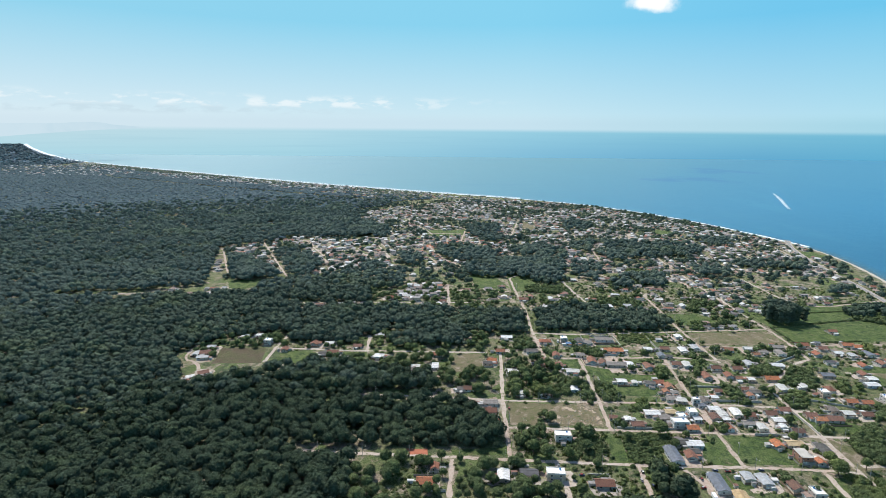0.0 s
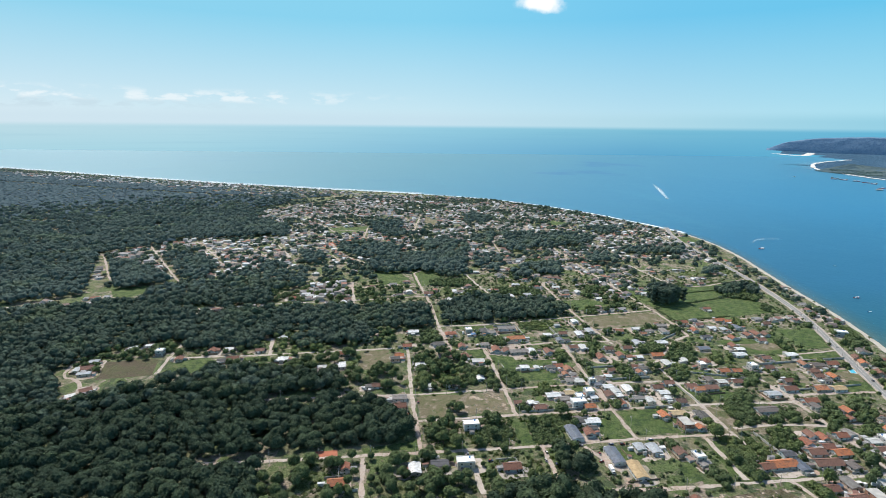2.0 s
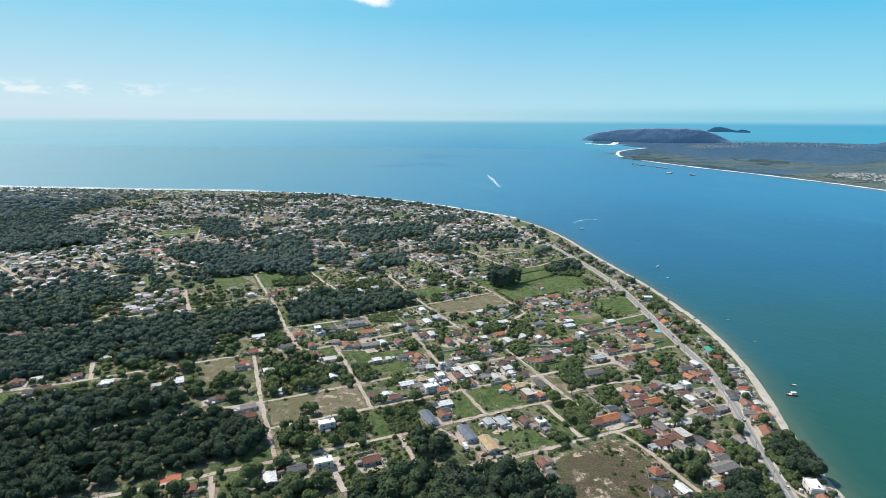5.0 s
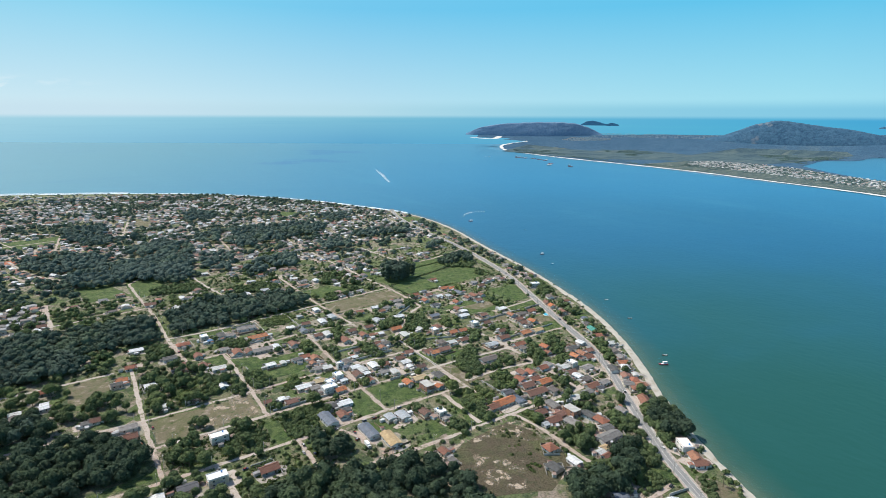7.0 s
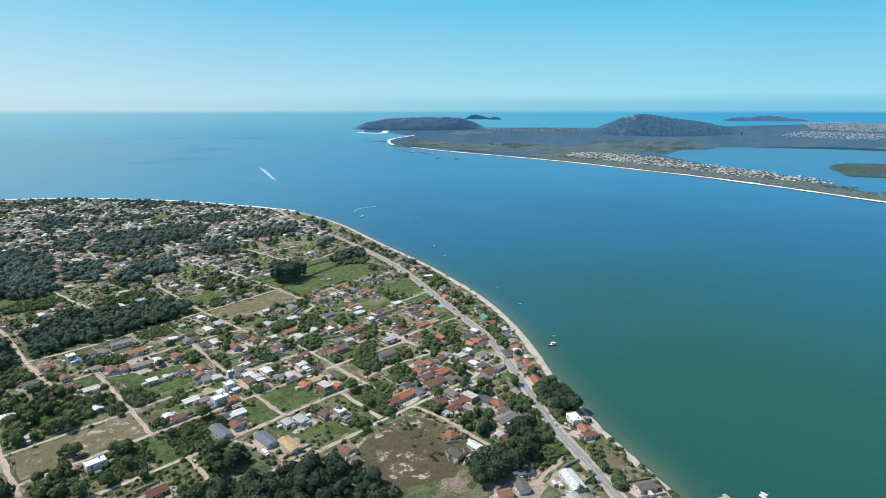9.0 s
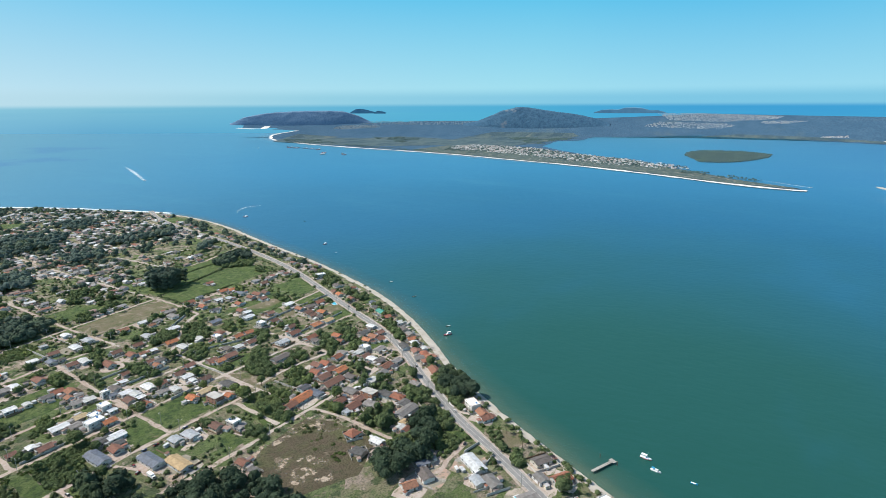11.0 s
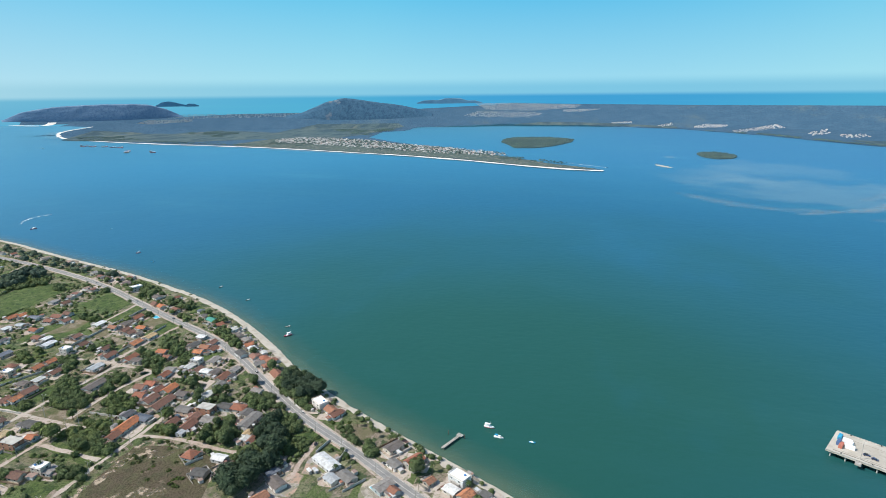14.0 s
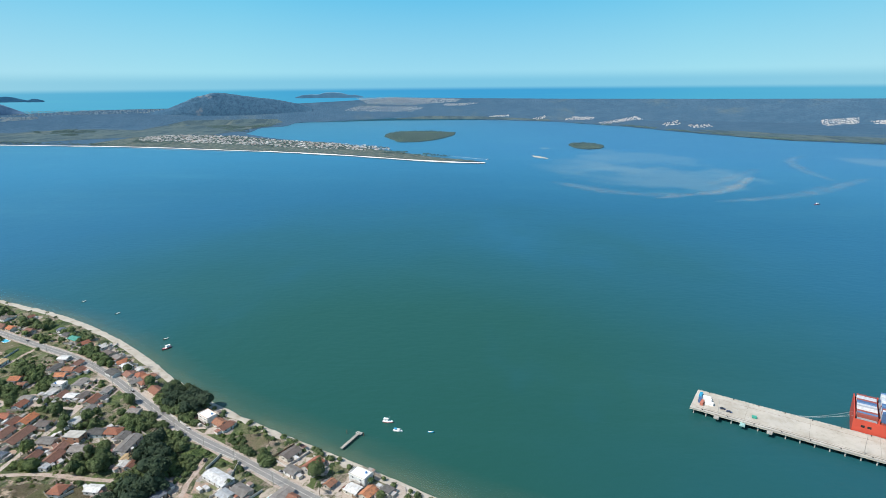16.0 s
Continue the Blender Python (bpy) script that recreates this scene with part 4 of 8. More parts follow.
FORESTS_D = [
    [(-2478, 3195), (-3100, 3500), (-2600, 3850), (-1900, 3420), (-1400, 3060), (-750, 2590), (-300, 2330), (-372, 2060), (-827, 2310), (-1584, 2760), (-1900, 3110)],
    [(150, 380), (178, 362), (180, 346), (150, 340)],
    [(110, 332), (195, 312), (222, 284), (222, 230), (100, 200), (60, 300)],
    [(347, 238), (360, 222), (332, 204), (300, 190), (266, 204), (262, 214), (285, 222), (312, 211)],
    [(402, 246), (432, 262), (424, 232), (400, 205), (388, 217)],
    [(-633, 1560), (-504, 1656), (-320, 1740), (-207, 1673), (-222, 1541), (-366, 1495), (-476, 1508), (-534, 1380)],
]
FORESTS_E = [
    [(-403, 1411), (-326, 1450), (-212, 1474), (-130, 1391), (-121, 1292), (-216, 1309), (-311, 1263), (-379, 1324)],
    [(-387, 1001), (-351, 1034), (-305, 978), (-293, 907), (-340, 891)],
]
THICKETS_A = [
    [(329, 502), (346, 512), (345, 490), (331, 473), (319, 479)],
    [(281, 524), (292, 516), (286, 481), (276, 473), (275, 495), (275, 515)],
    [(237, 452), (247, 453), (237, 429), (228, 427), (228, 441)],
    [(184, 489), (192, 493), (187, 472), (179, 468)],
    [(245, 537), (254, 530), (242, 498), (236, 506)],
    [(289, 349), (299, 374), (318, 367), (320, 348), (307, 336), (284, 328), (279, 340)],
    [(285, 331), (299, 325), (289, 319), (282, 326)],
    [(333, 417), (351, 433), (371, 447), (371, 430), (352, 408), (350, 393), (333, 391)],
    [(264, 336), (272, 320), (264, 313), (257, 320)],
]
THICKETS_B = [
    [(337, 574), (354, 566), (342, 542), (325, 542)],
    [(230, 565), (239, 559), (232, 541), (222, 544)],
    [(254, 376), (259, 372), (252, 362), (248, 366)],
    [(402, 482), (412, 474), (394, 454), (385, 461)],
    [(330, 448), (338, 443), (329, 431), (322, 436)],
    [(342, 427), (363, 443), (377, 446), (373, 426), (359, 421), (335, 409)],
    [(332, 417), (355, 414), (357, 392), (344, 383), (330, 396)],
    [(383, 409), (397, 405), (386, 389), (370, 377), (356, 388)],
    [(420, 401), (437, 408), (423, 380), (410, 371), (406, 377), (408, 388)],
    [(455, 409), (471, 415), (464, 389), (441, 369), (433, 378)],
]
THICKETS_C = [
    [(431, 373), (446, 368), (434, 353), (419, 355)],
    [(348, 380), (362, 372), (352, 348), (340, 343), (333, 356), (340, 373)],
    [(298, 368), (316, 371), (324, 355), (316, 342), (298, 330), (288, 342)],
    [(294, 333), (301, 324), (291, 315), (286, 323)],
    [(263, 323), (271, 322), (266, 311), (259, 315)],
    [(321, 309), (334, 308), (327, 297), (316, 297)],
    [(330, 271), (350, 256), (328, 239), (309, 254)],
    [(367, 291), (381, 281), (367, 270), (359, 280)],
    [(386, 273), (392, 267), (384, 246), (368, 243), (377, 259)],
]
THICKETS_D = [
    [(406, 258), (422, 250), (432, 243), (427, 230), (388, 207), (385, 216), (392, 232), (397, 248)],
    [(432, 270), (439, 265), (429, 259), (423, 263)],
    [(511, 346), (493, 321), (475, 311), (486, 326)],
    [(498, 370), (487, 351), (476, 334), (473, 339), (484, 357)],
    [(572, 756), (620, 763), (613, 717), (589, 703), (557, 726)],
    [(528, 805), (537, 798), (516, 767), (507, 774)],
    [(588, 688), (594, 677), (573, 655), (569, 665)],
    [(334, 571), (374, 572), (390, 551), (369, 516), (352, 521), (331, 553)],
    [(404, 483), (413, 476), (394, 453), (386, 459)],
    [(445, 472), (452, 467), (439, 453), (432, 458)],
]
THICKETS_E = [
    [(511, 570), (504, 543), (507, 531), (494, 525), (490, 543)],
    [(402, 537), (415, 537), (394, 506), (386, 512)],
    [(508, 643), (515, 638), (494, 611), (487, 616)],
    [(406, 626), (413, 616), (399, 596), (392, 601)],
    [(623, 585), (637, 574), (616, 539), (586, 526), (590, 546)],
    [(671, 658), (682, 650), (660, 627), (650, 635)],
    [(528, 444), (533, 437), (516, 424), (513, 430)],
    [(655, 803), (665, 795), (644, 769), (635, 775)],
    [(133, 872), (154, 886), (206, 866), (196, 837), (155, 844), (132, 850)],
    [(287, 948), (314, 929), (286, 860), (269, 872)],
]
THICKETS_F = [
    [(333, 1001), (398, 990), (367, 906), (311, 884), (309, 916)],
    [(223, 817), (267, 814), (295, 800), (286, 770), (235, 785)],
    [(150, 826), (160, 808), (153, 787), (148, 796)],
    [(171, 821), (207, 783), (191, 744), (167, 762)],
    [(87, 653), (106, 649), (108, 619), (98, 608), (85, 617)],
    [(231, 567), (241, 559), (231, 537), (222, 543)],
    [(119, 620), (132, 607), (125, 596), (117, 602)],
    [(284, 603), (287, 585), (265, 542), (264, 557)],
    [(155, 617), (182, 610), (179, 592), (155, 603)],
    [(371, 811), (385, 801), (364, 756), (349, 761)],
    [(331, 714), (341, 707), (328, 678), (319, 685)],
]
THICKETS_G = [
    [(121, 545), (133, 525), (124, 498), (108, 496)],
    [(138, 511), (146, 496), (141, 481), (131, 488)],
    [(155, 527), (171, 524), (169, 499), (169, 484), (153, 486), (151, 507)],
    [(185, 490), (192, 484), (186, 466), (178, 470)],
    [(153, 456), (158, 450), (154, 432), (150, 443)],
    [(412, 261), (423, 245), (413, 212), (396, 199), (388, 208), (379, 220), (392, 240)],
    [(379, 219), (385, 207), (370, 200), (371, 210)],
    [(379, 268), (392, 250), (374, 223), (364, 231), (364, 252)],
    [(359, 225), (366, 215), (354, 201), (340, 198), (343, 211)],
]
THICKETS_H = [
    [(330, 220), (338, 209), (332, 196), (312, 196), (300, 200), (287, 213), (306, 229)],
    [(379, 177), (383, 168), (374, 163), (371, 170)],
    [(625, 581), (619, 539), (601, 522), (594, 541), (606, 565)],
    [(524, 378), (526, 367), (489, 321), (481, 314), (489, 330), (497, 345)],
    [(488, 350), (477, 331), (454, 319), (468, 337)],
    [(441, 273), (441, 263), (428, 254), (424, 263)],
    [(510, 375), (505, 362), (480, 350), (492, 366)],
    [(567, 465), (568, 456), (549, 440), (546, 447)],
    [(529, 444), (524, 430), (513, 423), (515, 432)],
    [(380, 178), (382, 166), (371, 159), (372, 172)],
]
THICKETS_I = [
    [(357, 176), (355, 166), (348, 162), (350, 172)],
    [(334, 140), (334, 132), (328, 131), (328, 137)],
    [(336, 124), (341, 112), (332, 107), (330, 117)],
    [(301, 55), (303, 48), (293, 47), (294, 55)],
    [(341, 154), (339, 145), (333, 144), (335, 150)],
]
THICKETS = THICKETS_A + THICKETS_B + THICKETS_C + THICKETS_D + THICKETS_E + THICKETS_F + THICKETS_G + THICKETS_H + THICKETS_I
BRUSH_A = [
    [(155, 429), (165, 430), (188, 429), (189, 416), (169, 395), (156, 380), (145, 382), (148, 411)],
    [(400, 355), (410, 347), (400, 323), (385, 320), (390, 336)],
    [(152, 430), (187, 426), (188, 412), (171, 393), (157, 382), (147, 386), (147, 411)],
    [(108, 433), (133, 425), (131, 401), (122, 388), (97, 391)],
    [(219, 676), (244, 670), (264, 651), (236, 630), (213, 646)],
    [(313, 195), (335, 196), (340, 179), (321, 178), (305, 187)],
    [(355, 172), (361, 165), (337, 144), (339, 133), (330, 136), (333, 146)],
    [(349, 129), (354, 119), (338, 108), (334, 116)],
]
BRUSH = BRUSH_A
COPSES_A = [
    [(110, 1047), (148, 1051), (202, 1078), (232, 1039), (203, 907), (173, 890), (136, 930), (112, 948), (97, 946)],
    [(240, 1033), (287, 1034), (295, 993), (256, 910), (230, 944)],
    [(-594, 1463), (-352, 1576), (-176, 1533), (-127, 1280), (-203, 1295), (-240, 1275), (-328, 1308), (-391, 1201), (-472, 1152)],
    [(-423, 1084), (-394, 1086), (-332, 1014), (-271, 931), (-285, 912), (-344, 900)],
    [(-341, 1128), (-292, 1159), (-241, 1065), (-215, 1018), (-232, 913), (-267, 951)],
    [(-254, 903), (-151, 955), (-72, 979), (-58, 919), (-64, 865), (-135, 846), (-278, 826), (-288, 875)],
    [(-154, 1044), (-118, 1022), (-93, 978), (-141, 955)],
]
COPSES_B = [
    [(-87, 1110), (-47, 1112), (-32, 1036), (-69, 1012)],
    [(-25, 1185), (51, 1220), (118, 1118), (101, 1053), (34, 1051), (-11, 1087)],
    [(68, 1450), (151, 1454), (132, 1329), (68, 1307)],
    [(38, 1015), (102, 1065), (219, 1082), (193, 946), (141, 944), (79, 923), (41, 961)],
    [(-342, 821), (-171, 845), (-117, 847), (-100, 787), (-157, 771), (-190, 791), (-320, 767)],
]
COPSES_C = [
    [(149, 1169), (217, 1213), (258, 1170), (244, 1059), (181, 1077), (142, 1114)],
    [(355, 1245), (425, 1248), (535, 1234), (572, 1186), (493, 1105), (331, 1119)],
    [(319, 1513), (360, 1555), (401, 1492), (370, 1403), (308, 1393)],
    [(328, 962), (377, 972), (381, 925), (348, 871), (308, 902)],
    [(286, 930), (321, 941), (301, 865), (268, 856)],
    [(284, 1228), (342, 1248), (303, 1127), (269, 1166)],
    [(464, 1025), (538, 1021), (496, 938), (439, 954)],
    [(551, 1058), (624, 1069), (679, 1023), (657, 988), (589, 1007), (537, 1032)],
]
COPSES_D = [
    [(68, 1949), (174, 2002), (169, 1851), (64, 1850)],
    [(618, 880), (663, 892), (634, 844), (597, 841)],
]
COPSES = COPSES_A + COPSES_B + COPSES_C + COPSES_D
FORESTS = FORESTS_A + FORESTS_B + FORESTS_C + FORESTS_D + FORESTS_E + COPSES
dry_land = inside(shifted(COAST, 10) + outline[-2:])
open_ground = [inside(p) for _, p in LOTS]
woods = [inside(p) for p in FORESTS]
UNBUILT = [inside(p) for p in ([(60, 434), (225, 430), (180, 388), (60, 396)], [(-66, 391), (176, 383), (150, 335), (-60, 325)], [(66, 575), (142, 575), (142, 505), (66, 505)],
                               [(225, 384), (312, 376), (312, 318), (225, 322)], [(314, 308), (392, 303), (372, 212), (312, 220)], [(-300, 660), (50, 665), (50, 500), (-290, 560)])]
# the quarters whose houses and trees are placed one by one to fit the camera's view
VIEW_FITTED = [inside(p) for p in ([(52, 614), (124, 1090), (420, 880), (233, 480)], [(251, 466), (534, 976), (899, 709), (433, 331)], [(419, 535), (650, 364), (385, 204), (243, 310)],
                                [(235, 671), (465, 501), (272, 289), (131, 394)], [(130, 581), (317, 442), (197, 276), (74, 368)], [(420, 309), (511, 107), (325, 64), (263, 200)], [(-105, 560), (60, 560), (100, 345), (-70, 345)], [(-128, 900), (190, 900), (110, 540), (-75, 540)])]
ROAD_PTS = np.array([(p.x, p.y, w) for line, w in ROADS for p in dense(line, 3, False)])


def off_roads(x, y, gap):
    ok = np.ones(len(x), bool)
    for i in range(0, len(x), 500):
        d = np.hypot(x[i:i + 500, None] - ROAD_PTS[None, :, 0], y[i:i + 500, None] - ROAD_PTS[None, :, 1]) - ROAD_PTS[None, :, 2] / 2
        ok[i:i + 500] = d.min(1) > gap
    return ok


def in_any(tests, x, y):
    r = np.zeros(len(x), bool)
    for t in tests:
        r |= t(x, y)
    return r

# ---- buildings ----
def part(name, bm, mat, parent, label="", smooth=False):
    me = bpy.data.meshes.new(name)
    bm.to_mesh(me)
    bm.free()
    me.materials.append(MATS[mat])
    if smooth:
        me.polygons.foreach_set("use_smooth", [True] * len(me.polygons))
    ob = new(name, me)
    ob.parent = parent
    return tagged(ob, label)


def thing(name, label, category, group=""):
    return tagged(new(name), label, category, group)


def box(bm, x0, x1, y0, y1, z0, z1):
    vs = [bm.verts.new(p) for p in ((x0, y0, z0), (x1, y0, z0), (x1, y1, z0), (x0, y1, z0), (x0, y0, z1), (x1, y0, z1), (x1, y1, z1), (x0, y1, z1))]
    for f in ((3, 2, 1, 0), (4, 5, 6, 7), (0, 1, 5, 4), (1, 2, 6, 5), (2, 3, 7, 6), (3, 0, 4, 7)):
        bm.faces.new([vs[i] for i in f])
    return bm


def boxed(*a):
    return box(bmesh.new(), *a)


def slab(bm, quad, t):
    """A plate t thick under the given face."""
    up = [bm.verts.new(p) for p in quad]
    lo = [bm.verts.new((p[0], p[1], p[2] - t)) for p in quad]
    n = len(quad)
    bm.faces.new(up)
    bm.faces.new(lo[::-1])
    for i in range(n):
        bm.faces.new((up[i], lo[i], lo[(i + 1) % n], up[(i + 1) % n]))


def gable_roof(w, d, h, rise, over=0.6, t=0.16):
    """Two pitches with the ridge along x."""
    bm = bmesh.new()
    x, y, k = w / 2 + over, d / 2 + over, rise / (d / 2)
    e = h - over * k
    slab(bm, [(-x, -y, e), (x, -y, e), (x, 0, h + rise), (-x, 0, h + rise)], t)
    slab(bm, [(-x, 0, h + rise), (x, 0, h + rise), (x, y, e), (-x, y, e)], t)
    box(bm, -x, x, -0.14, 0.14, h + rise - 0.05, h + rise + 0.1)
    return bm


def hip_roof(w, d, h, rise, over=0.6, t=0.16):
    bm = bmesh.new()
    x, y, k = w / 2 + over, d / 2 + over, rise / (d / 2)
    e, r = h - over * k, max(0.2, w / 2 - d / 2)
    a, b, c, f = (-x, -y, e), (x, -y, e), (x, y, e), (-x, y, e)
    p, q = (-r, 0, h + rise), (r, 0, h + rise)
    for quad in ((a, b, q, p), (c, f, p, q), (b, c, q), (f, a, p)):
        slab(bm, quad, t)
    return bm


def house_walls(w, d, h, rise, gable=True):
    """Walls 0.2 m thick round an open inside, with gables."""
    bm = bmesh.new()
    x, y, t = w / 2, d / 2, 0.2
    box(bm, -x, x, -y, -y + t, -0.3, h)
    box(bm, -x, x, y - t, y, -0.3, h)
    for s in (-x, x - t):
        box(bm, s, s + t, -y + t, y - t, -0.3, h)
        if gable:
            a = [bm.verts.new(p) for p in ((s, -y, h), (s, y, h), (s, 0, h + rise))]
            b = [bm.verts.new((v.co.x + t, v.co.y, v.co.z)) for v in a]
            bm.faces.new(a[::-1])
            bm.faces.new(b)
    return bm


def openings(ob, w, d, h, floors=1, seed=0):
    """Doors and windows with frames, proud of the walls."""
    r = random.Random(seed)
    for fl in range(floors):
        z = fl * 2.8
        for side in (-1, 1):
            n = max(2, int(w / 4.4))
            for i in range(n):
                u = -w / 2 + (i + 0.5) * w / n
                y = side * (d / 2 + 0.02)
                if fl == 0 and side == -1 and i == n // 2:
                    part("door", boxed(u - 0.5, u + 0.5, y - 0.05, y + 0.05, 0.0, 2.1), "door_paint", ob)
                else:
                    win = part("window", boxed(u - 0.65, u + 0.65, y - 0.04, y + 0.04, z + 1.0, z + 2.1), "dark_glass", ob)
                    part("sill", boxed(u - 0.75, u + 0.75, y - 0.12, y + 0.12, z + 0.92, z + 1.0), "white_trim", win)
        u = r.uniform(-d / 5, d / 5)
        x = -(w / 2 + 0.02)
        part("window", boxed(x - 0.04, x + 0.04, u - 0.6, u + 0.6, z + 1.0, z + 2.1), "dark_glass", ob)


def tile_look(k, colours=((0.30, 0.11, 0.066), (0.20, 0.092, 0.068), (0.34, 0.165, 0.10), (0.24, 0.105, 0.07), (0.36, 0.125, 0.075), (0.26, 0.14, 0.11))):
    c = k.choose(k.each(), colours)
    tc = k.n("TexCoord").outputs["Object"]
    wv = k.n("TexWave")
    wv.bands_direction = "X"
    wv.inputs["Scale"].default_value = 1.4
    k.put(tc, wv.inputs["Vector"])
    c = k.mix(k.math("MULTIPLY", wv.outputs["Fac"], 0.25), c, (0.16, 0.07, 0.045))
    c = k.mix(k.noise(1.7, 5, 0.65, lo=0.45, hi=0.7), c, (0.15, 0.085, 0.06))
    c = k.mix(k.math("MULTIPLY", k.noise(0.5, 3), 0.3), c, (0.5, 0.26, 0.17))
    k.colour(c)
    k.bump(wv.outputs["Fac"], 0.08)


def sheet_look(colours):
    def build(k):
        c = k.choose(k.each(), colours)
        tc = k.n("TexCoord").outputs["Object"]
        wv = k.n("TexWave")
        wv.bands_direction = "X"
        wv.inputs["Scale"].default_value = 1.1
        k.put(tc, wv.inputs["Vector"])
        c = k.mix(k.noise(2.4, 5, 0.65), k.mix(1.0, c, (0.72, 0.70, 0.66), "MULTIPLY"), c)
        c = k.mix(k.noise(1.3, 5, 0.7, lo=0.58, hi=0.72), c, (0.13, 0.12, 0.11))
        k.colour(c)
        k.bump(wv.outputs["Fac"], 0.06)
    return build


material("roof_tiles", tile_look, 0.85)
material("orange_tiles", lambda k: tile_look(k, ((0.56, 0.19, 0.075), (0.48, 0.17, 0.08), (0.60, 0.24, 0.11))), 0.85)
material("brown_tiles", lambda k: tile_look(k, ((0.13, 0.075, 0.06), (0.17, 0.085, 0.065), (0.10, 0.072, 0.065), (0.20, 0.11, 0.085))), 0.85)
material("blue_sheet", sheet_look([(0.07, 0.20, 0.42), (0.10, 0.28, 0.52)]), 0.5)
material("teal_sheet", sheet_look([(0.06, 0.30, 0.24), (0.08, 0.26, 0.22)]), 0.5)
material("fibre_cement", sheet_look([(0.15, 0.142, 0.135), (0.21, 0.20, 0.19), (0.11, 0.108, 0.105), (0.27, 0.25, 0.235), (0.16, 0.14, 0.13)]), 0.9)
material("pale_metal", sheet_look([(0.66, 0.67, 0.68), (0.42, 0.44, 0.46), (0.55, 0.55, 0.53), (0.74, 0.74, 0.73)]), 0.5)
material("dark_metal", sheet_look([(0.12, 0.14, 0.18), (0.09, 0.09, 0.10), (0.16, 0.18, 0.22)]), 0.55)
material("tan_sheet", sheet_look([(0.50, 0.36, 0.20), (0.52, 0.40, 0.24)]), 0.7)
varied("wall_paint", [(0.78, 0.76, 0.72), (0.70, 0.66, 0.58), (0.62, 0.60, 0.57), (0.75, 0.70, 0.58), (0.55, 0.50, 0.44), (0.72, 0.74, 0.74), (0.66, 0.52, 0.42), (0.80, 0.79, 0.77), (0.50, 0.58, 0.60)], 0.85)
varied("raw_brick", [(0.42, 0.20, 0.13), (0.45, 0.23, 0.15), (0.38, 0.20, 0.14)], 0.95, 1.2)
varied("door_paint", [(0.22, 0.13, 0.08), (0.30, 0.28, 0.26), (0.16, 0.10, 0.07)], 0.6)
plain("white_trim", (0.74, 0.73, 0.70), 0.7, 1.0, 0.2)
plain("white_roof", (0.80, 0.80, 0.79), 0.7, 3.0, 0.12)


def yard_look(k):
    """Concrete, brick dust and sand round the houses, patch by patch."""
    a, b = lots(k, 12)
    c = k.choose(a, [(0.36, 0.325, 0.285), (0.40, 0.34, 0.275), (0.31, 0.29, 0.27), (0.40, 0.27, 0.205), (0.25, 0.225, 0.17), (0.16, 0.175, 0.085)])
    c = k.mix(k.noise(3, 6, 0.7, lo=0.42, hi=0.64), c, (0.22, 0.195, 0.15))
    k.colour(k.mix(k.noise(2.2, 5, 0.75, lo=0.56, hi=0.66), c, (0.11, 0.135, 0.055)))


material("patio", yard_look, 0.9)
plain("blue_paint", (0.05, 0.16, 0.42), 0.5, 2.0, 0.2)
plain("tank_blue", (0.07, 0.22, 0.48), 0.5, 1.0, 0.2)
plain("pool_water", (0.10, 0.48, 0.62), 0.1, 2.0, 0.2)
plain("pool_tile", (0.66, 0.64, 0.60), 0.7, 1.0, 0.2)


def tank(ob, x, y, z, mat="tank_blue"):
    bm = bmesh.new()
    bmesh.ops.create_cone(bm, cap_ends=True, segments=12, radius1=0.55, radius2=0.7, depth=1.0, matrix=Matrix.Translation((x, y, z + 0.5)))
    bmesh.ops.create_cone(bm, cap_ends=True, segments=12, radius1=0.72, radius2=0.2, depth=0.22, matrix=Matrix.Translation((x, y, z + 1.11)))
    part("water_tank", bm, mat, ob, "round plastic water tank")


ROOFS = {"tile": "roof_tiles", "orange": "orange_tiles", "brown": "brown_tiles", "cement": "fibre_cement", "metal": "pale_metal", "dark": "dark_metal", "tan": "tan_sheet",
         "blue": "blue_sheet", "green": "teal_sheet"}


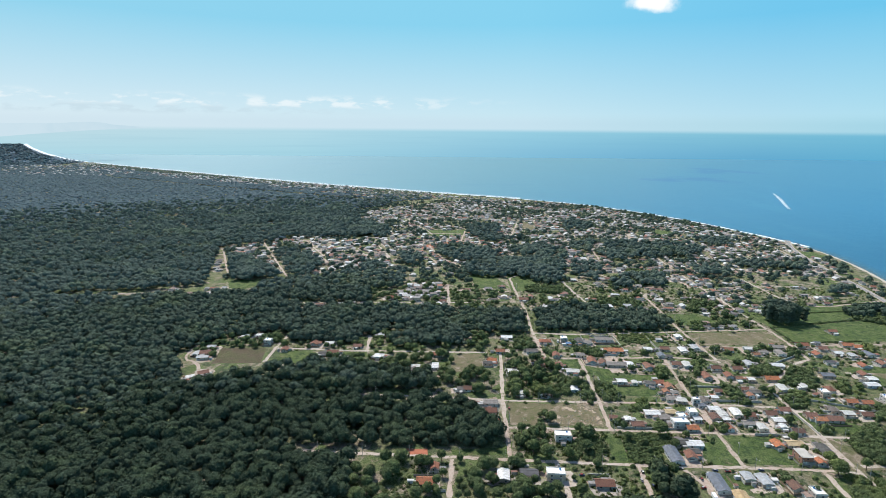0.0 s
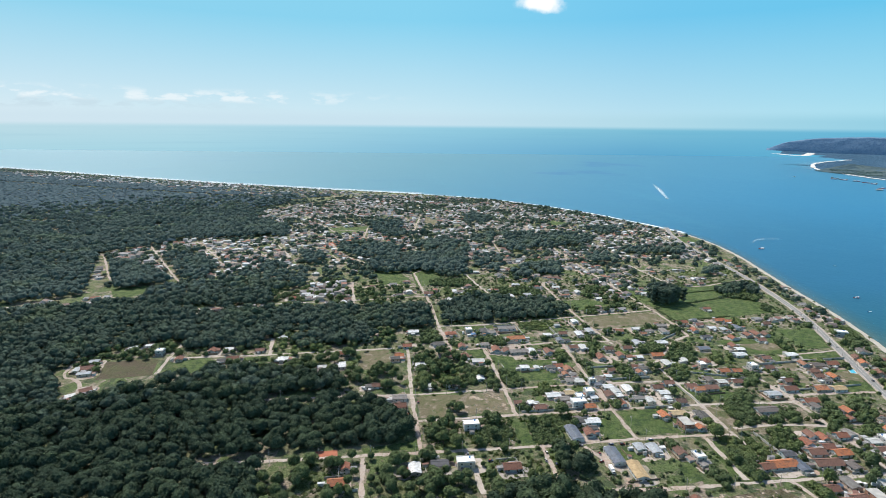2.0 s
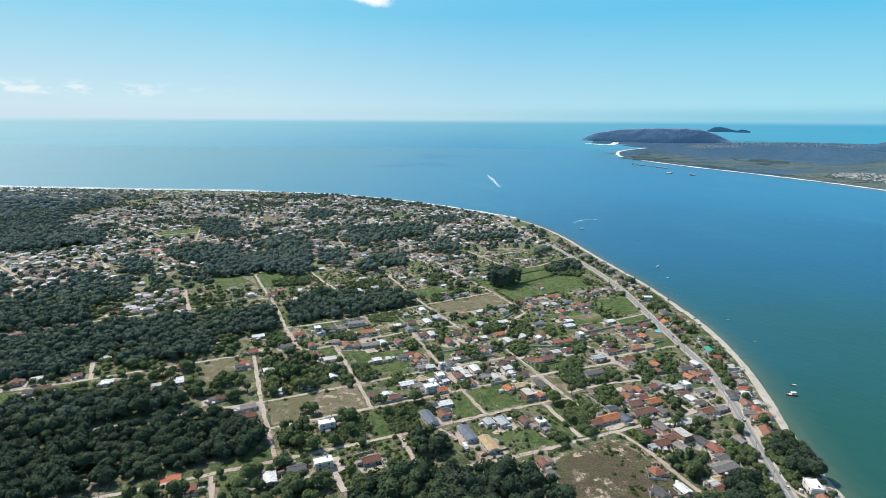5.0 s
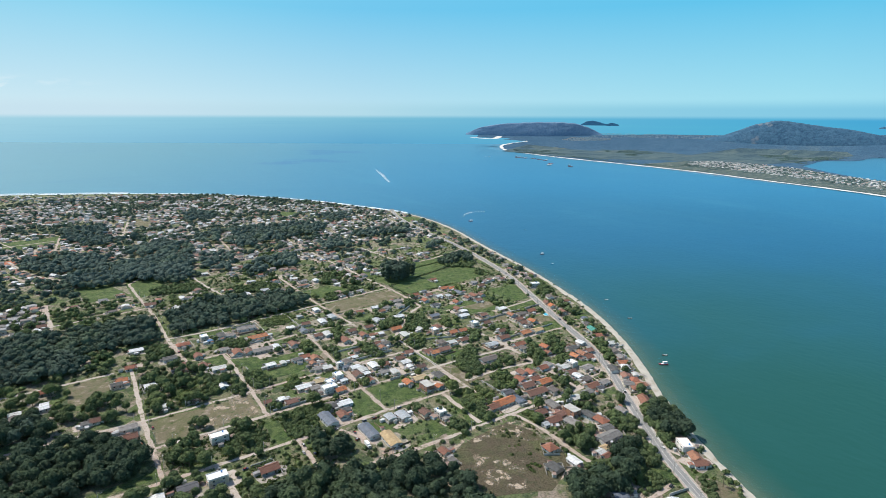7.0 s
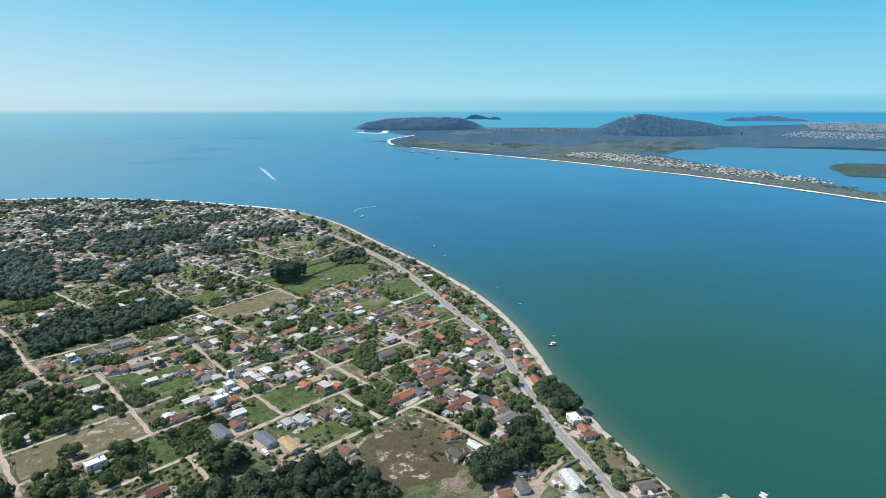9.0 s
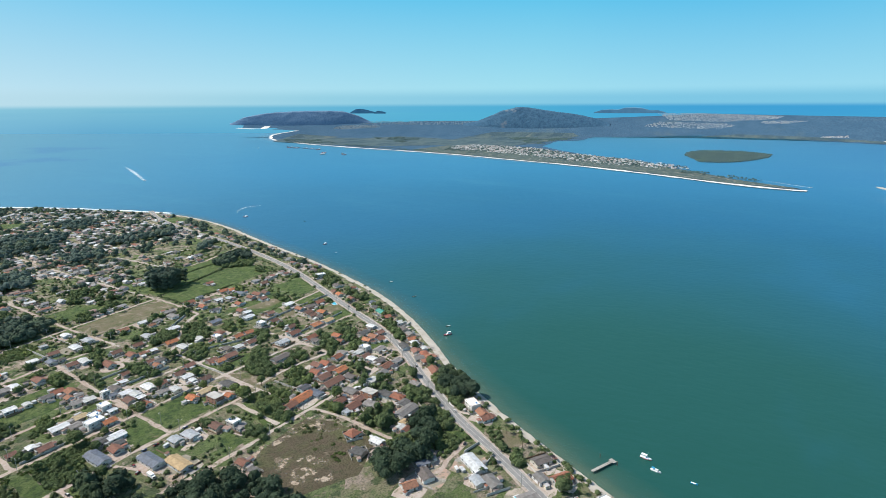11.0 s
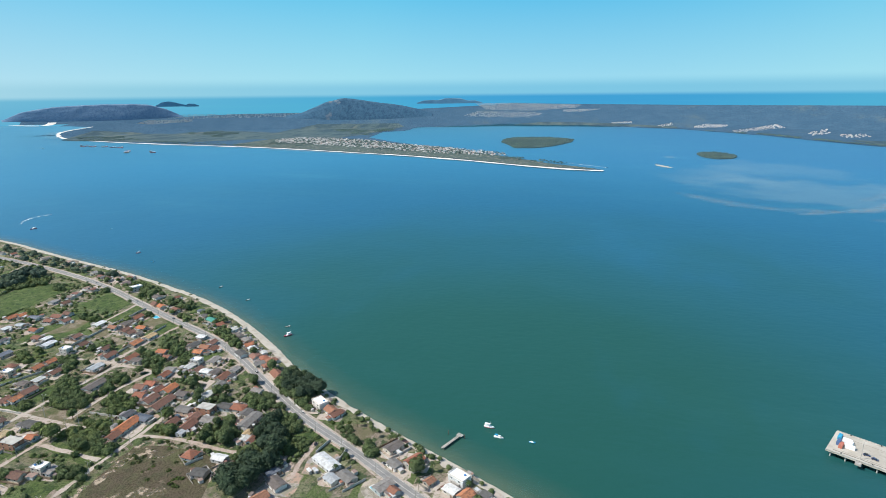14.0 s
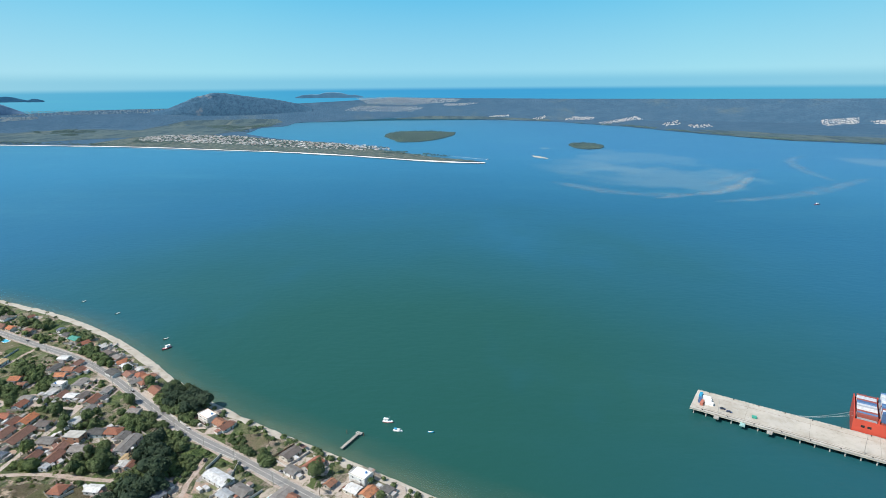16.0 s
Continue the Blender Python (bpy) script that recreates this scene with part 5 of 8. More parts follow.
def house(kind, w=10.0, d=8.0, h=2.9, seed=0, wall="wall_paint", windows=True):
    labels = {"tile": "single-storey house with a clay tile gable roof", "hip": "single-storey house with a hipped clay tile roof",
              "orange": "single-storey house with a bright orange tile roof", "brown": "single-storey house with a dark brown tile roof",
              "blue": "small house under a blue sheet metal roof", "green": "beach house under a green sheet metal roof", "cement": "plain house under a grey fibre-cement roof", "metal": "house under a pale sheet metal roof", "dark": "house under a dark sheet metal roof",
              "tan": "long shed under a tan sheet roof", "flat": "white two-storey house with a flat concrete roof",
              "raw": "unfinished brick building with a bare concrete slab", "wing": "tiled house with a lower side wing", "shed": "small shed under a grey sloping roof"}
    ob = thing("house" if kind not in ("shed", "tan") else "shed", labels[kind], "house" if kind not in ("shed", "tan") else "shed")
    r = random.Random(seed)
    if kind in ROOFS:
        rise = d / 2 * {"tile": 0.50, "orange": 0.46, "brown": 0.50, "blue": 0.26, "green": 0.5, "cement": 0.26, "metal": 0.22, "dark": 0.3, "tan": 0.3}[kind]
        part("wall", house_walls(w, d, h, rise), wall, ob)
        part("roof", gable_roof(w, d, h + 0.05, rise, 0.6 if "tiles" in ROOFS[kind] else 0.4), ROOFS[kind], ob)
    elif kind == "hip":
        part("wall", house_walls(w, d, h, 0, False), wall, ob)
        part("roof", hip_roof(w, d, h + 0.05, d / 2 * 0.48), "roof_tiles", ob)
    elif kind == "wing":
        part("wall", house_walls(w, d, h, d / 2 * 0.5), wall, ob)
        part("roof", gable_roof(w, d, h + 0.05, d / 2 * 0.5), "roof_tiles", ob)
        bm = bmesh.new()
        x = w * 0.18
        box(bm, x - w * 0.2, x + w * 0.2, -d / 2 - 3.6, -d / 2 - 0.02, -0.3, h - 0.5)
        part("porch", bm, wall, ob)
        bm = bmesh.new()
        slab(bm, [(x - w * 0.25, -d / 2 - 4.2, h - 0.45), (x + w * 0.25, -d / 2 - 4.2, h - 0.45), (x + w * 0.25, -d / 2 + 0.1, h + 0.5), (x - w * 0.25, -d / 2 + 0.1, h + 0.5)], 0.14)
        part("porch_roof", bm, "roof_tiles", ob)
    elif kind == "flat":
        part("wall", house_walls(w, d, 5.7, 0, False), wall, ob)
        bm = boxed(-w / 2 - 0.3, w / 2 + 0.3, -d / 2 - 0.3, d / 2 + 0.3, 5.7, 5.9)
        part("roof", bm, "white_roof", ob)
        bm = bmesh.new()
        for a in ((-w / 2, w / 2, -d / 2, -d / 2 + 0.2), (-w / 2, w / 2, d / 2 - 0.2, d / 2), (-w / 2, -w / 2 + 0.2, -d / 2 + 0.2, d / 2 - 0.2), (w / 2 - 0.2, w / 2, -d / 2 + 0.2, d / 2 - 0.2)):
            box(bm, *a, 5.9, 6.5)
        part("parapet", bm, wall, ob)
        part("balcony", boxed(-w * 0.3, w * 0.3, -d / 2 - 1.4, -d / 2 - 0.02, 2.75, 2.9), "concrete", ob)
        tank(ob, w * 0.25, d * 0.2, 5.9)
    elif kind == "raw":
        part("wall", house_walls(w, d, 5.6, 0, False), "raw_brick", ob)
        part("floor_slab", boxed(-w / 2 - 0.2, w / 2 + 0.2, -d / 2 - 0.2, d / 2 + 0.2, 5.6, 5.8), "concrete", ob)
        for sx in (-1, 0, 1):
            for sy in (-1, 1):
                part("column", boxed(sx * (w / 2 - 0.2) - 0.12, sx * (w / 2 - 0.2) + 0.12, sy * (d / 2 - 0.2) - 0.12, sy * (d / 2 - 0.2) + 0.12, 5.8, 7.2), "concrete", ob)
    elif kind == "shed":
        part("wall", house_walls(w, d, h - 0.5, 0, False), wall, ob)
        bm = bmesh.new()
        slab(bm, [(-w / 2 - 0.3, -d / 2 - 0.3, h - 0.45), (w / 2 + 0.3, -d / 2 - 0.3, h - 0.45), (w / 2 + 0.3, d / 2 + 0.3, h + 0.3), (-w / 2 - 0.3, d / 2 + 0.3, h + 0.3)], 0.1)
        part("roof", bm, "fibre_cement", ob)
    if windows:
        openings(ob, w, d, h, 2 if kind in ("flat", "raw") else 1, seed)
    return ob


TAKEN = []          # x, y, radius of every house


def free(x, y, rad):
    return all((x - a) ** 2 + (y - b) ** 2 > (rad + c) ** 2 for a, b, c in TAKEN)


KINDS = [("tile", 10, 8), ("tile", 12, 8.5), ("hip", 11, 9), ("cement", 10, 7), ("cement", 8, 6.5), ("wing", 10, 7.5), ("metal", 10, 7), ("flat", 8, 8), ("dark", 10, 7), ("shed", 6, 4.5)]
WEIGHTS = [14, 8, 10, 20, 13, 11, 13, 5, 8, 10]
MODELS = {}


def put_house(kind, x, y, turn, w=None, d=None, wall="wall_paint"):
    """A house with its foot on the ground; houses of one size share their meshes."""
    base = {k: (a, b) for k, a, b in KINDS}.get(kind, (12, 9))
    w, d = w or base[0], d or base[1]
    key = (kind, w, d, wall)
    m = pose(x, y, 1.42, 0, 0, turn)
    TAKEN.append((x, y, math.hypot(w, d) / 2 * 0.85))
    if key not in MODELS:
        MODELS[key] = house(kind, w, d, seed=len(MODELS), wall=wall)
        MODELS[key].matrix_basis = m
        return MODELS[key]
    return copy_thing(MODELS[key], m)

# HOUSE TABLES
# houses that stand out: x, y, turn, length, depth
STANDING_A = {
    "tan": [(205, 337, -89, 19, 9)],
    "raw": [(275, 389, -89, 21, 9), (352, 285, -87, 8, 9)],
    "dark": [(182, 394, 90, 20, 7), (197, 359, -89, 25, 9), (237, 473, -90, 13, 7), (263, 444, -88, 12, 8), (330, 326, 89, 13, 8), (64, 371, -2, 8, 11), (28, 510, -4, 7, 8)],
    "flat": [(202, 440, -88, 14, 9), (210, 453, -88, 8, 7), (220, 481, -87, 14, 8), (326, 338, 88, 11, 7), (380, 197, -33, 14, 9), (293, 146, 56, 9, 8), (312, 68, 58, 8, 8), (82, 362, -1, 9, 9)],
}
STANDING_B = {
    "hip": [(351, 325, -6, 14, 12), (362, 260, -6, 11, 11), (298, 258, -6, 9, 9), (-5, 587, -5, 12, 11)],
}
STANDING_C = {
    "metal": [(224, 368, -88, 12, 8), (235, 365, -88, 14, 8), (202, 412, -86, 14, 9), (212, 485, -86, 10, 7), (246, 469, -87, 12, 8), (246, 448, -89, 14, 8), (272, 439, -88, 14, 9), (374, 295, -85, 9, 7), (409, 297, -38, 8, 7), (314, 160, -119, 14, 12), (47, 369, 0, 15, 14), (100, 424, -1, 10, 9), (77, 499, -3, 9, 6), (49, 569, -3, 10, 7), (74, 546, -1, 14, 8), (129, 507, -2, 9, 7), (-7, 559, -2, 8, 7)],
}
STANDING_D = {
    "cement": [(218, 339, -4, 14, 13), (259, 339, -85, 9, 7), (301, 403, -88, 23, 13), (290, 441, -86, 13, 9), (369, 319, -85, 9, 8), (348, 302, -85, 11, 10), (331, 297, -87, 9, 8), (339, 273, -85, 11, 7), (347, 242, -88, 16, 9), (387, 259, -86, 9, 8), (391, 299, -85, 11, 7), (282, 239, -88, 10, 8), (304, 194, -41, 9, 8), (335, 122, 57, 11, 9), (302, 75, 57, 7, 7), (294, 111, 57, 10, 8), (43, 480, -1, 9, 8), (137, 551, -2, 14, 8)],
}
STANDING_E = {
    "cement+": [(166, 630, -3, 14, 8), (160, 591, -4, 14, 8), (102, 603, -84, 11, 7), (188, 572, -1, 14, 8), (195, 644, -84, 21, 9)],
}
STANDING_F = {
    "tile": [(250, 356, -88, 10, 8), (271, 411, -88, 14, 8), (284, 413, -2, 14, 8), (288, 387, -89, 14, 8), (193, 395, -87, 12, 8), (212, 436, -85, 9, 7), (202, 464, -88, 12, 8), (272, 458, -88, 14, 8), (230, 302, -90, 8, 6), (316, 332, -85, 12, 9), (304, 329, -88, 10, 8), (349, 340, -84, 10, 8), (329, 282, -85, 9, 9), (340, 286, -85, 8, 7), (335, 231, -84, 8, 7), (369, 182, -37, 8, 8), (326, 101, 60, 10, 9), (299, 59, 59, 10, 9)],
}
STANDING_G = {
    "tile+": [(-13, 360, -2, 9, 8), (48, 463, -1, 13, 6), (45, 444, 1, 9, 8), (117, 360, -4, 11, 8), (54, 580, -3, 11, 8), (196, 604, -2, 14, 8), (147, 634, -84, 14, 8), (122, 634, -84, 14, 8), (221, 564, -87, 14, 8), (111, 577, -3, 12, 8), (153, 451, -1, 11, 7), (167, 441, -86, 14, 8)],
    "shed": [(228, 289, -87, 7, 5), (324, 232, -84, 7, 5), (320, 112, 57, 7, 6), (303, 47, 57, 7, 7)],
}
STANDING = {**STANDING_A, **STANDING_B, **STANDING_C, **STANDING_D, **STANDING_E, **STANDING_F, **STANDING_G}
# the hamlet in the forest clearing
for kind, x, y, turn, w, d in (("tile", -262, 593, 10, 11, 8), ("metal", -260, 580, 5, 12, 6), ("metal", -271, 590, 90, 10, 6), ("metal", -262, 610, 0, 9, 7), ("tile", -243, 540, 30, 10, 7),
                               ("metal", -252, 530, 30, 8, 6), ("tile", -121, 597, 0, 12, 8), ("tile", -96, 616, 0, 9, 7), ("tile", -177, 604, 90, 8, 7), ("metal", -68, 588, 0, 10, 7),
                               ("raw", -104, 574, 20, 9, 6), ("metal", -235, 642, 0, 9, 6), ("metal", -219, 648, 0, 8, 6), ("metal", -27, 560, 0, 9, 7)):
    put_house(kind, x, y, turn, w, d)
SIZES = {"S": (6.5, 5.5), "M": (9.5, 7.5), "L": (13, 8.5), "X": (21, 9.5)}
SHORE_ROAD = dense(MAIN, 12, False)
small = []      # houses too many and too far to be told apart: x, y, turn, kind


def lie(x, y):
    """The way in which a house lies: square to the streets, or, seaward of the shore road, along it."""
    i = min(range(1, len(SHORE_ROAD)), key=lambda j: (SHORE_ROAD[j].x - x) ** 2 + (SHORE_ROAD[j].y - y) ** 2)
    d = SHORE_ROAD[i] - SHORE_ROAD[i - 1]
    if d.x * (y - SHORE_ROAD[i].y) - d.y * (x - SHORE_ROAD[i].x) > 0 or y < 210:
        return math.degrees(math.atan2(d.y, d.x))
    return -3.0


# houses by roof, size and the way of the ridge: places of their middles
PLOTS = {}
PLOTS["blue", "L", "x"] = [(-16, 866)]
PLOTS["blue", "M", "x"] = [(318, 885)]
PLOTS["blue", "S", "x"] = [(150, 629)]
PLOTS["brown", "L", "x"] = [(357, 341), (583, 630), (121, 804)]
PLOTS["brown", "L", "y"] = [(221, 565), (637, 848)]
PLOTS["brown", "M", "x"] = [(552, 497), (541, 459), (253, 572), (257, 615), (291, 562), (313, 561), (294, 464), (300, 434), (379, 463), (435, 488), (476, 473), (471, 462), (432, 457), (412, 335), (331, 299), (537, 792), (531, 610), (631, 652), (27, 509), (2, 792), (169, 806), (-63, 840)]
PLOTS["brown", "M", "y"] = [(241, 456), (252, 358), (373, 364), (437, 765), (503, 576), (162, 809), (111, 576), (175, 574), (126, 565)]
PLOTS["brown", "S", "x"] = [(268, 508)]
PLOTS["brown", "X", "x"] = [(354, 327)]
PLOTS["cement", "L", "x"] = [(574, 513), (284, 183), (300, 140), (459, 374), (433, 333), (452, 315), (392, 623), (493, 486), (217, 1088), (268, 926), (420, 895), (96, 873), (103, 605), (46, 481)]
PLOTS["cement", "L", "y"] = [(297, 113), (339, 120), (304, 406), (349, 302), (340, 272), (361, 273), (688, 811), (385, 605), (295, 816), (391, 925), (164, 637)]
PLOTS["cement", "M", "x"] = [(531, 411), (490, 342), (482, 328), (306, 194), (320, 113), (208, 524), (216, 491), (303, 506), (265, 446), (196, 455), (195, 415), (412, 317), (420, 302), (392, 299), (356, 250), (628, 865), (444, 757), (366, 608), (262, 1065), (264, 832), (223, 808), (285, 762), (173, 633), (155, 595), (50, 571), (105, 571), (77, 803), (40, 854), (-23, 782)]
PLOTS["cement", "M", "y"] = [(389, 260), (247, 488), (355, 471), (417, 406), (407, 361), (370, 320), (436, 286), (134, 819), (-28, 551), (-11, 811), (-36, 818)]
PLOTS["cement", "S", "x"] = [(254, 593), (224, 504), (200, 402), (471, 451), (19, 508)]
PLOTS["cement", "S", "y"] = [(260, 340)]
PLOTS["cement", "X", "x"] = [(347, 241), (368, 407), (195, 644), (188, 570)]
PLOTS["dark", "L", "x"] = [(399, 546), (625, 634), (627, 618), (65, 372)]
PLOTS["dark", "L", "y"] = [(331, 326), (484, 603)]
PLOTS["dark", "M", "x"] = [(543, 425), (333, 342), (424, 579)]
PLOTS["dark", "M", "y"] = [(294, 192), (246, 596)]
PLOTS["dark", "S", "x"] = [(239, 478), (408, 297), (447, 637)]
PLOTS["dark", "X", "y"] = [(181, 397), (199, 361)]
PLOTS["flat", "L", "x"] = [(314, 66), (381, 197), (205, 444), (100, 421), (84, 369)]
PLOTS["flat", "L", "y"] = [(596, 562)]
PLOTS["flat", "M", "y"] = [(367, 502), (223, 462), (261, 348), (419, 491), (426, 346), (287, 984), (146, 639)]
PLOTS["flat", "S", "x"] = [(236, 484)]
PLOTS["green", "L", "x"] = [(522, 397)]
PLOTS["hip", "L", "x"] = [(668, 713), (123, 635)]
PLOTS["hip", "L", "y"] = [(362, 261), (568, 822)]
PLOTS["hip", "M", "x"] = [(448, 288), (26, 654)]
PLOTS["hip", "M", "y"] = [(445, 278), (435, 276), (380, 514)]
PLOTS["metal", "L", "x"] = [(396, 434), (188, 463), (204, 413), (557, 839), (682, 757), (361, 570), (532, 628), (429, 524), (485, 515), (137, 551), (289, 860), (322, 808), (320, 766), (147, 770), (79, 648), (76, 550), (-25, 819)]
PLOTS["metal", "L", "y"] = [(505, 357), (264, 570), (277, 611), (202, 568), (335, 515), (264, 465), (234, 365), (333, 574), (563, 625), (256, 895), (239, 773), (97, 753), (294, 620), (46, 369)]
PLOTS["metal", "M", "x"] = [(303, 69), (464, 310), (296, 149), (237, 614), (224, 488), (247, 472), (294, 452), (364, 465), (416, 347), (375, 298), (586, 829), (452, 822), (452, 783), (355, 617), (451, 606), (439, 538), (181, 528), (220, 918), (332, 871), (344, 863), (367, 817), (76, 501), (-34, 863), (-45, 857), (-52, 818)]
PLOTS["metal", "M", "y"] = [(250, 462), (273, 440), (224, 369), (479, 379), (411, 326), (524, 873), (419, 762), (358, 519), (463, 599), (129, 510), (250, 950), (189, 835), (289, 655), (-43, 808), (-73, 652), (-70, 586)]
PLOTS["metal", "S", "x"] = [(458, 294), (324, 231), (314, 534), (258, 494), (249, 453), (224, 453), (321, 283), (261, 644), (-6, 566)]
PLOTS["metal", "S", "y"] = [(193, 525), (292, 441), (163, 452)]
PLOTS["metal", "X", "x"] = [(312, 160)]
PLOTS["orange", "L", "x"] = [(336, 537), (450, 437), (376, 337), (479, 631), (-10, 361)]
PLOTS["orange", "M", "x"] = [(547, 484), (332, 454), (383, 488), (396, 486), (213, 438), (571, 883), (487, 625), (581, 618), (46, 446), (55, 578)]
PLOTS["orange", "M", "y"] = [(300, 59), (472, 319), (271, 413), (486, 459), (439, 395), (446, 359), (581, 879)]
PLOTS["orange", "S", "y"] = [(290, 389), (155, 764)]
PLOTS["orange", "X", "x"] = [(319, 331), (196, 609)]
PLOTS["raw", "L", "y"] = [(280, 395), (353, 284), (94, 818)]
PLOTS["tan", "L", "x"] = [(285, 414), (468, 434)]
PLOTS["tan", "M", "x"] = [(205, 465)]
PLOTS["tan", "S", "x"] = [(331, 233)]
PLOTS["tan", "X", "y"] = [(207, 341)]
PLOTS["tile", "L", "x"] = [(421, 259), (345, 455), (420, 441), (420, 416), (405, 304), (330, 284), (527, 825), (425, 630), (510, 487), (117, 360), (330, 787)]
PLOTS["tile", "L", "y"] = [(327, 101), (272, 541), (493, 580), (324, 834), (164, 579)]
PLOTS["tile", "M", "x"] = [(448, 298), (375, 185), (217, 526), (273, 461), (310, 471), (328, 461), (168, 443), (468, 359), (455, 349), (397, 359), (372, 346), (305, 330), (341, 287), (563, 795), (492, 677), (442, 619), (484, 560), (450, 511), (635, 605), (253, 1090), (280, 925), (315, 947), (315, 981), (265, 776), (67, 604), (45, 465), (-4, 593), (73, 860), (-76, 809)]
PLOTS["tile", "M", "y"] = [(511, 381), (370, 179), (269, 186), (224, 517), (296, 543), (194, 396), (457, 359), (380, 359), (361, 354), (533, 899), (437, 787), (469, 786), (425, 602), (550, 621), (480, 577), (455, 571), (439, 549), (480, 491), (613, 594), (642, 674), (346, 778), (128, 594)]
PLOTS["tile", "S", "x"] = [(294, 105), (323, 225), (303, 537), (296, 512), (355, 600), (151, 455)]
PLOTS["tile", "S", "y"] = [(308, 85), (578, 486), (217, 506), (295, 499), (245, 438), (429, 382), (-4, 379)]

rnd = random.Random(17)
for (kind, size, ridge), rows in PLOTS.items():
    for x, y in rows:
        w, d = SIZES[size]
        turn = lie(x, y) + (90 if ridge == "y" else 0) + rnd.uniform(-2, 2)
        if math.hypot(x, y) < 820:
            put_house(kind, x, y, turn, w, d)
        else:
            small.append((x, y, turn, kind))
            TAKEN.append((x, y, math.hypot(w, d) * 0.4))
for kind, rows in STANDING.items():
    for x, y, turn, w, d in rows:
        if not free(x, y, math.hypot(w, d) * 0.25):
            continue
        put_house(kind.rstrip("+"), x, y, turn, w, d)

rnd = random.Random(11)
n_houses = 0
LIMIT = 120
for line, w in ROADS:
    along = 0.0
    for a, b in zip(line, line[1:]):
        along += (b - a).length
        if along < 11:
            continue
        along = rnd.uniform(-3, 0)
        dv = (b - a).normalized()
        nv = Vector((dv.y, -dv.x))
        for side in (-1, 1):
            if rnd.random() > 0.76:
                continue
            q = a + nv * side * (w / 2 + rnd.uniform(7.5, 15))
            kind, hw, hd = rnd.choices(KINDS, WEIGHTS)[0]
            rad = math.hypot(hw, hd) / 2
            ax, ay = np.array([q.x]), np.array([q.y])
            if q.length < 330 or q.x < -420 or in_any(VIEW_FITTED, ax, ay)[0] or not free(q.x, q.y, rad * 0.8) or not dry_land(ax, ay)[0] or not off_roads(ax, ay, rad * 0.72)[0] or in_any(open_ground, ax, ay)[0] or in_any(woods, ax, ay)[0] or in_any(UNBUILT[:5], ax, ay)[0] or (UNBUILT[5](ax, ay)[0] and rnd.random() < 0.7):
                continue
            turn = math.degrees(math.atan2(dv.y, dv.x)) + rnd.choice((0, 0, 90, 180)) + rnd.uniform(-3, 3)
            if q.length < 780 and n_houses < LIMIT:
                put_house(kind, q.x, q.y, turn)
                n_houses += 1
            else:
                small.append((q.x, q.y, turn, kind))
                TAKEN.append((q.x, q.y, rad * 0.8))
# second rows of houses inside the blocks, and the denser quarters further off
INFILL_A = [
    ([(62, 600), (235, 590), (400, 590), (600, 610), (690, 900), (400, 980), (320, 900), (300, 690), (120, 680), (60, 610)], 14.0, 0.42),
    ([(62, 480), (300, 380), (400, 320), (420, 330), (600, 600), (400, 590), (120, 585)], 14.0, 0.34),
    ([(335, 110), (312, 60), (345, 90), (420, 195), (512, 300), (640, 545), (700, 740), (735, 800), (650, 730), (560, 520), (455, 310)], 12.0, 0.75),
    ([(285, 55), (262, 20), (230, 40), (275, 90)], 14.0, 0.8),
    ([(-60, 855), (110, 850), (110, 775), (-220, 790)], 18.0, 0.45),
    ([(-240, 1020), (110, 1000), (-80, 880)], 26, 0.25),
]
CLEARINGS = [       # close-built clearings in the woods
    ([(-62, 878), (-1, 889), (7, 767), (-58, 793)], 9.5, 0.95),
    ([(-256, 1083), (-155, 1097), (-139, 980), (-200, 990)], 12.0, 0.8),
    ([(-443, 1157), (-387, 1154), (-361, 1081), (-420, 1090)], 12.0, 0.8),
    ([(-86, 1187), (-31, 1217), (-28, 1175), (-82, 1153)], 12.0, 0.8),
    ([(-216, 1595), (-173, 1651), (-184, 1716), (-224, 1664)], 13.0, 0.8),
    ([(-281, 1246), (-196, 1261), (-167, 1283), (-160, 1223), (-262, 1198)], 13.0, 0.6),
]
INFILL_B = [
    ([(-450, 1150), (-260, 930), (-60, 1060), (100, 1050), (330, 960), (700, 960), (790, 1200), (690, 1560), (480, 1850), (240, 2000), (60, 1960), (-150, 1780), (-420, 1400)], 12.5, 0.66),
    ([(-290, 650), (-60, 660), (40, 640), (45, 555), (-130, 590), (-270, 570)], 22, 0.24),
    ([(-750, 2600), (-192, 2270), (60, 2100), (-160, 1960), (-700, 2360)], 20, 0.6),
    ([(-2400, 3800), (-1400, 3060), (-750, 2600), (-820, 2420), (-1500, 2860), (-2450, 3400)], 34, 0.45),
]
for ring, step, keep in CLEARINGS:
    xs, ys = grid_points(ring, step, int(step * 7), keep)
    for x, y in zip(xs, ys):
        if free(x, y, 4.0) and off_roads(np.array([x]), np.array([y]), 5.0)[0]:
            small.append((x, y, rnd.choice((0, 90)) + rnd.uniform(-6, 6), rnd.choice(("tile", "metal", "cement", "flat"))))
            TAKEN.append((x, y, 5.0))
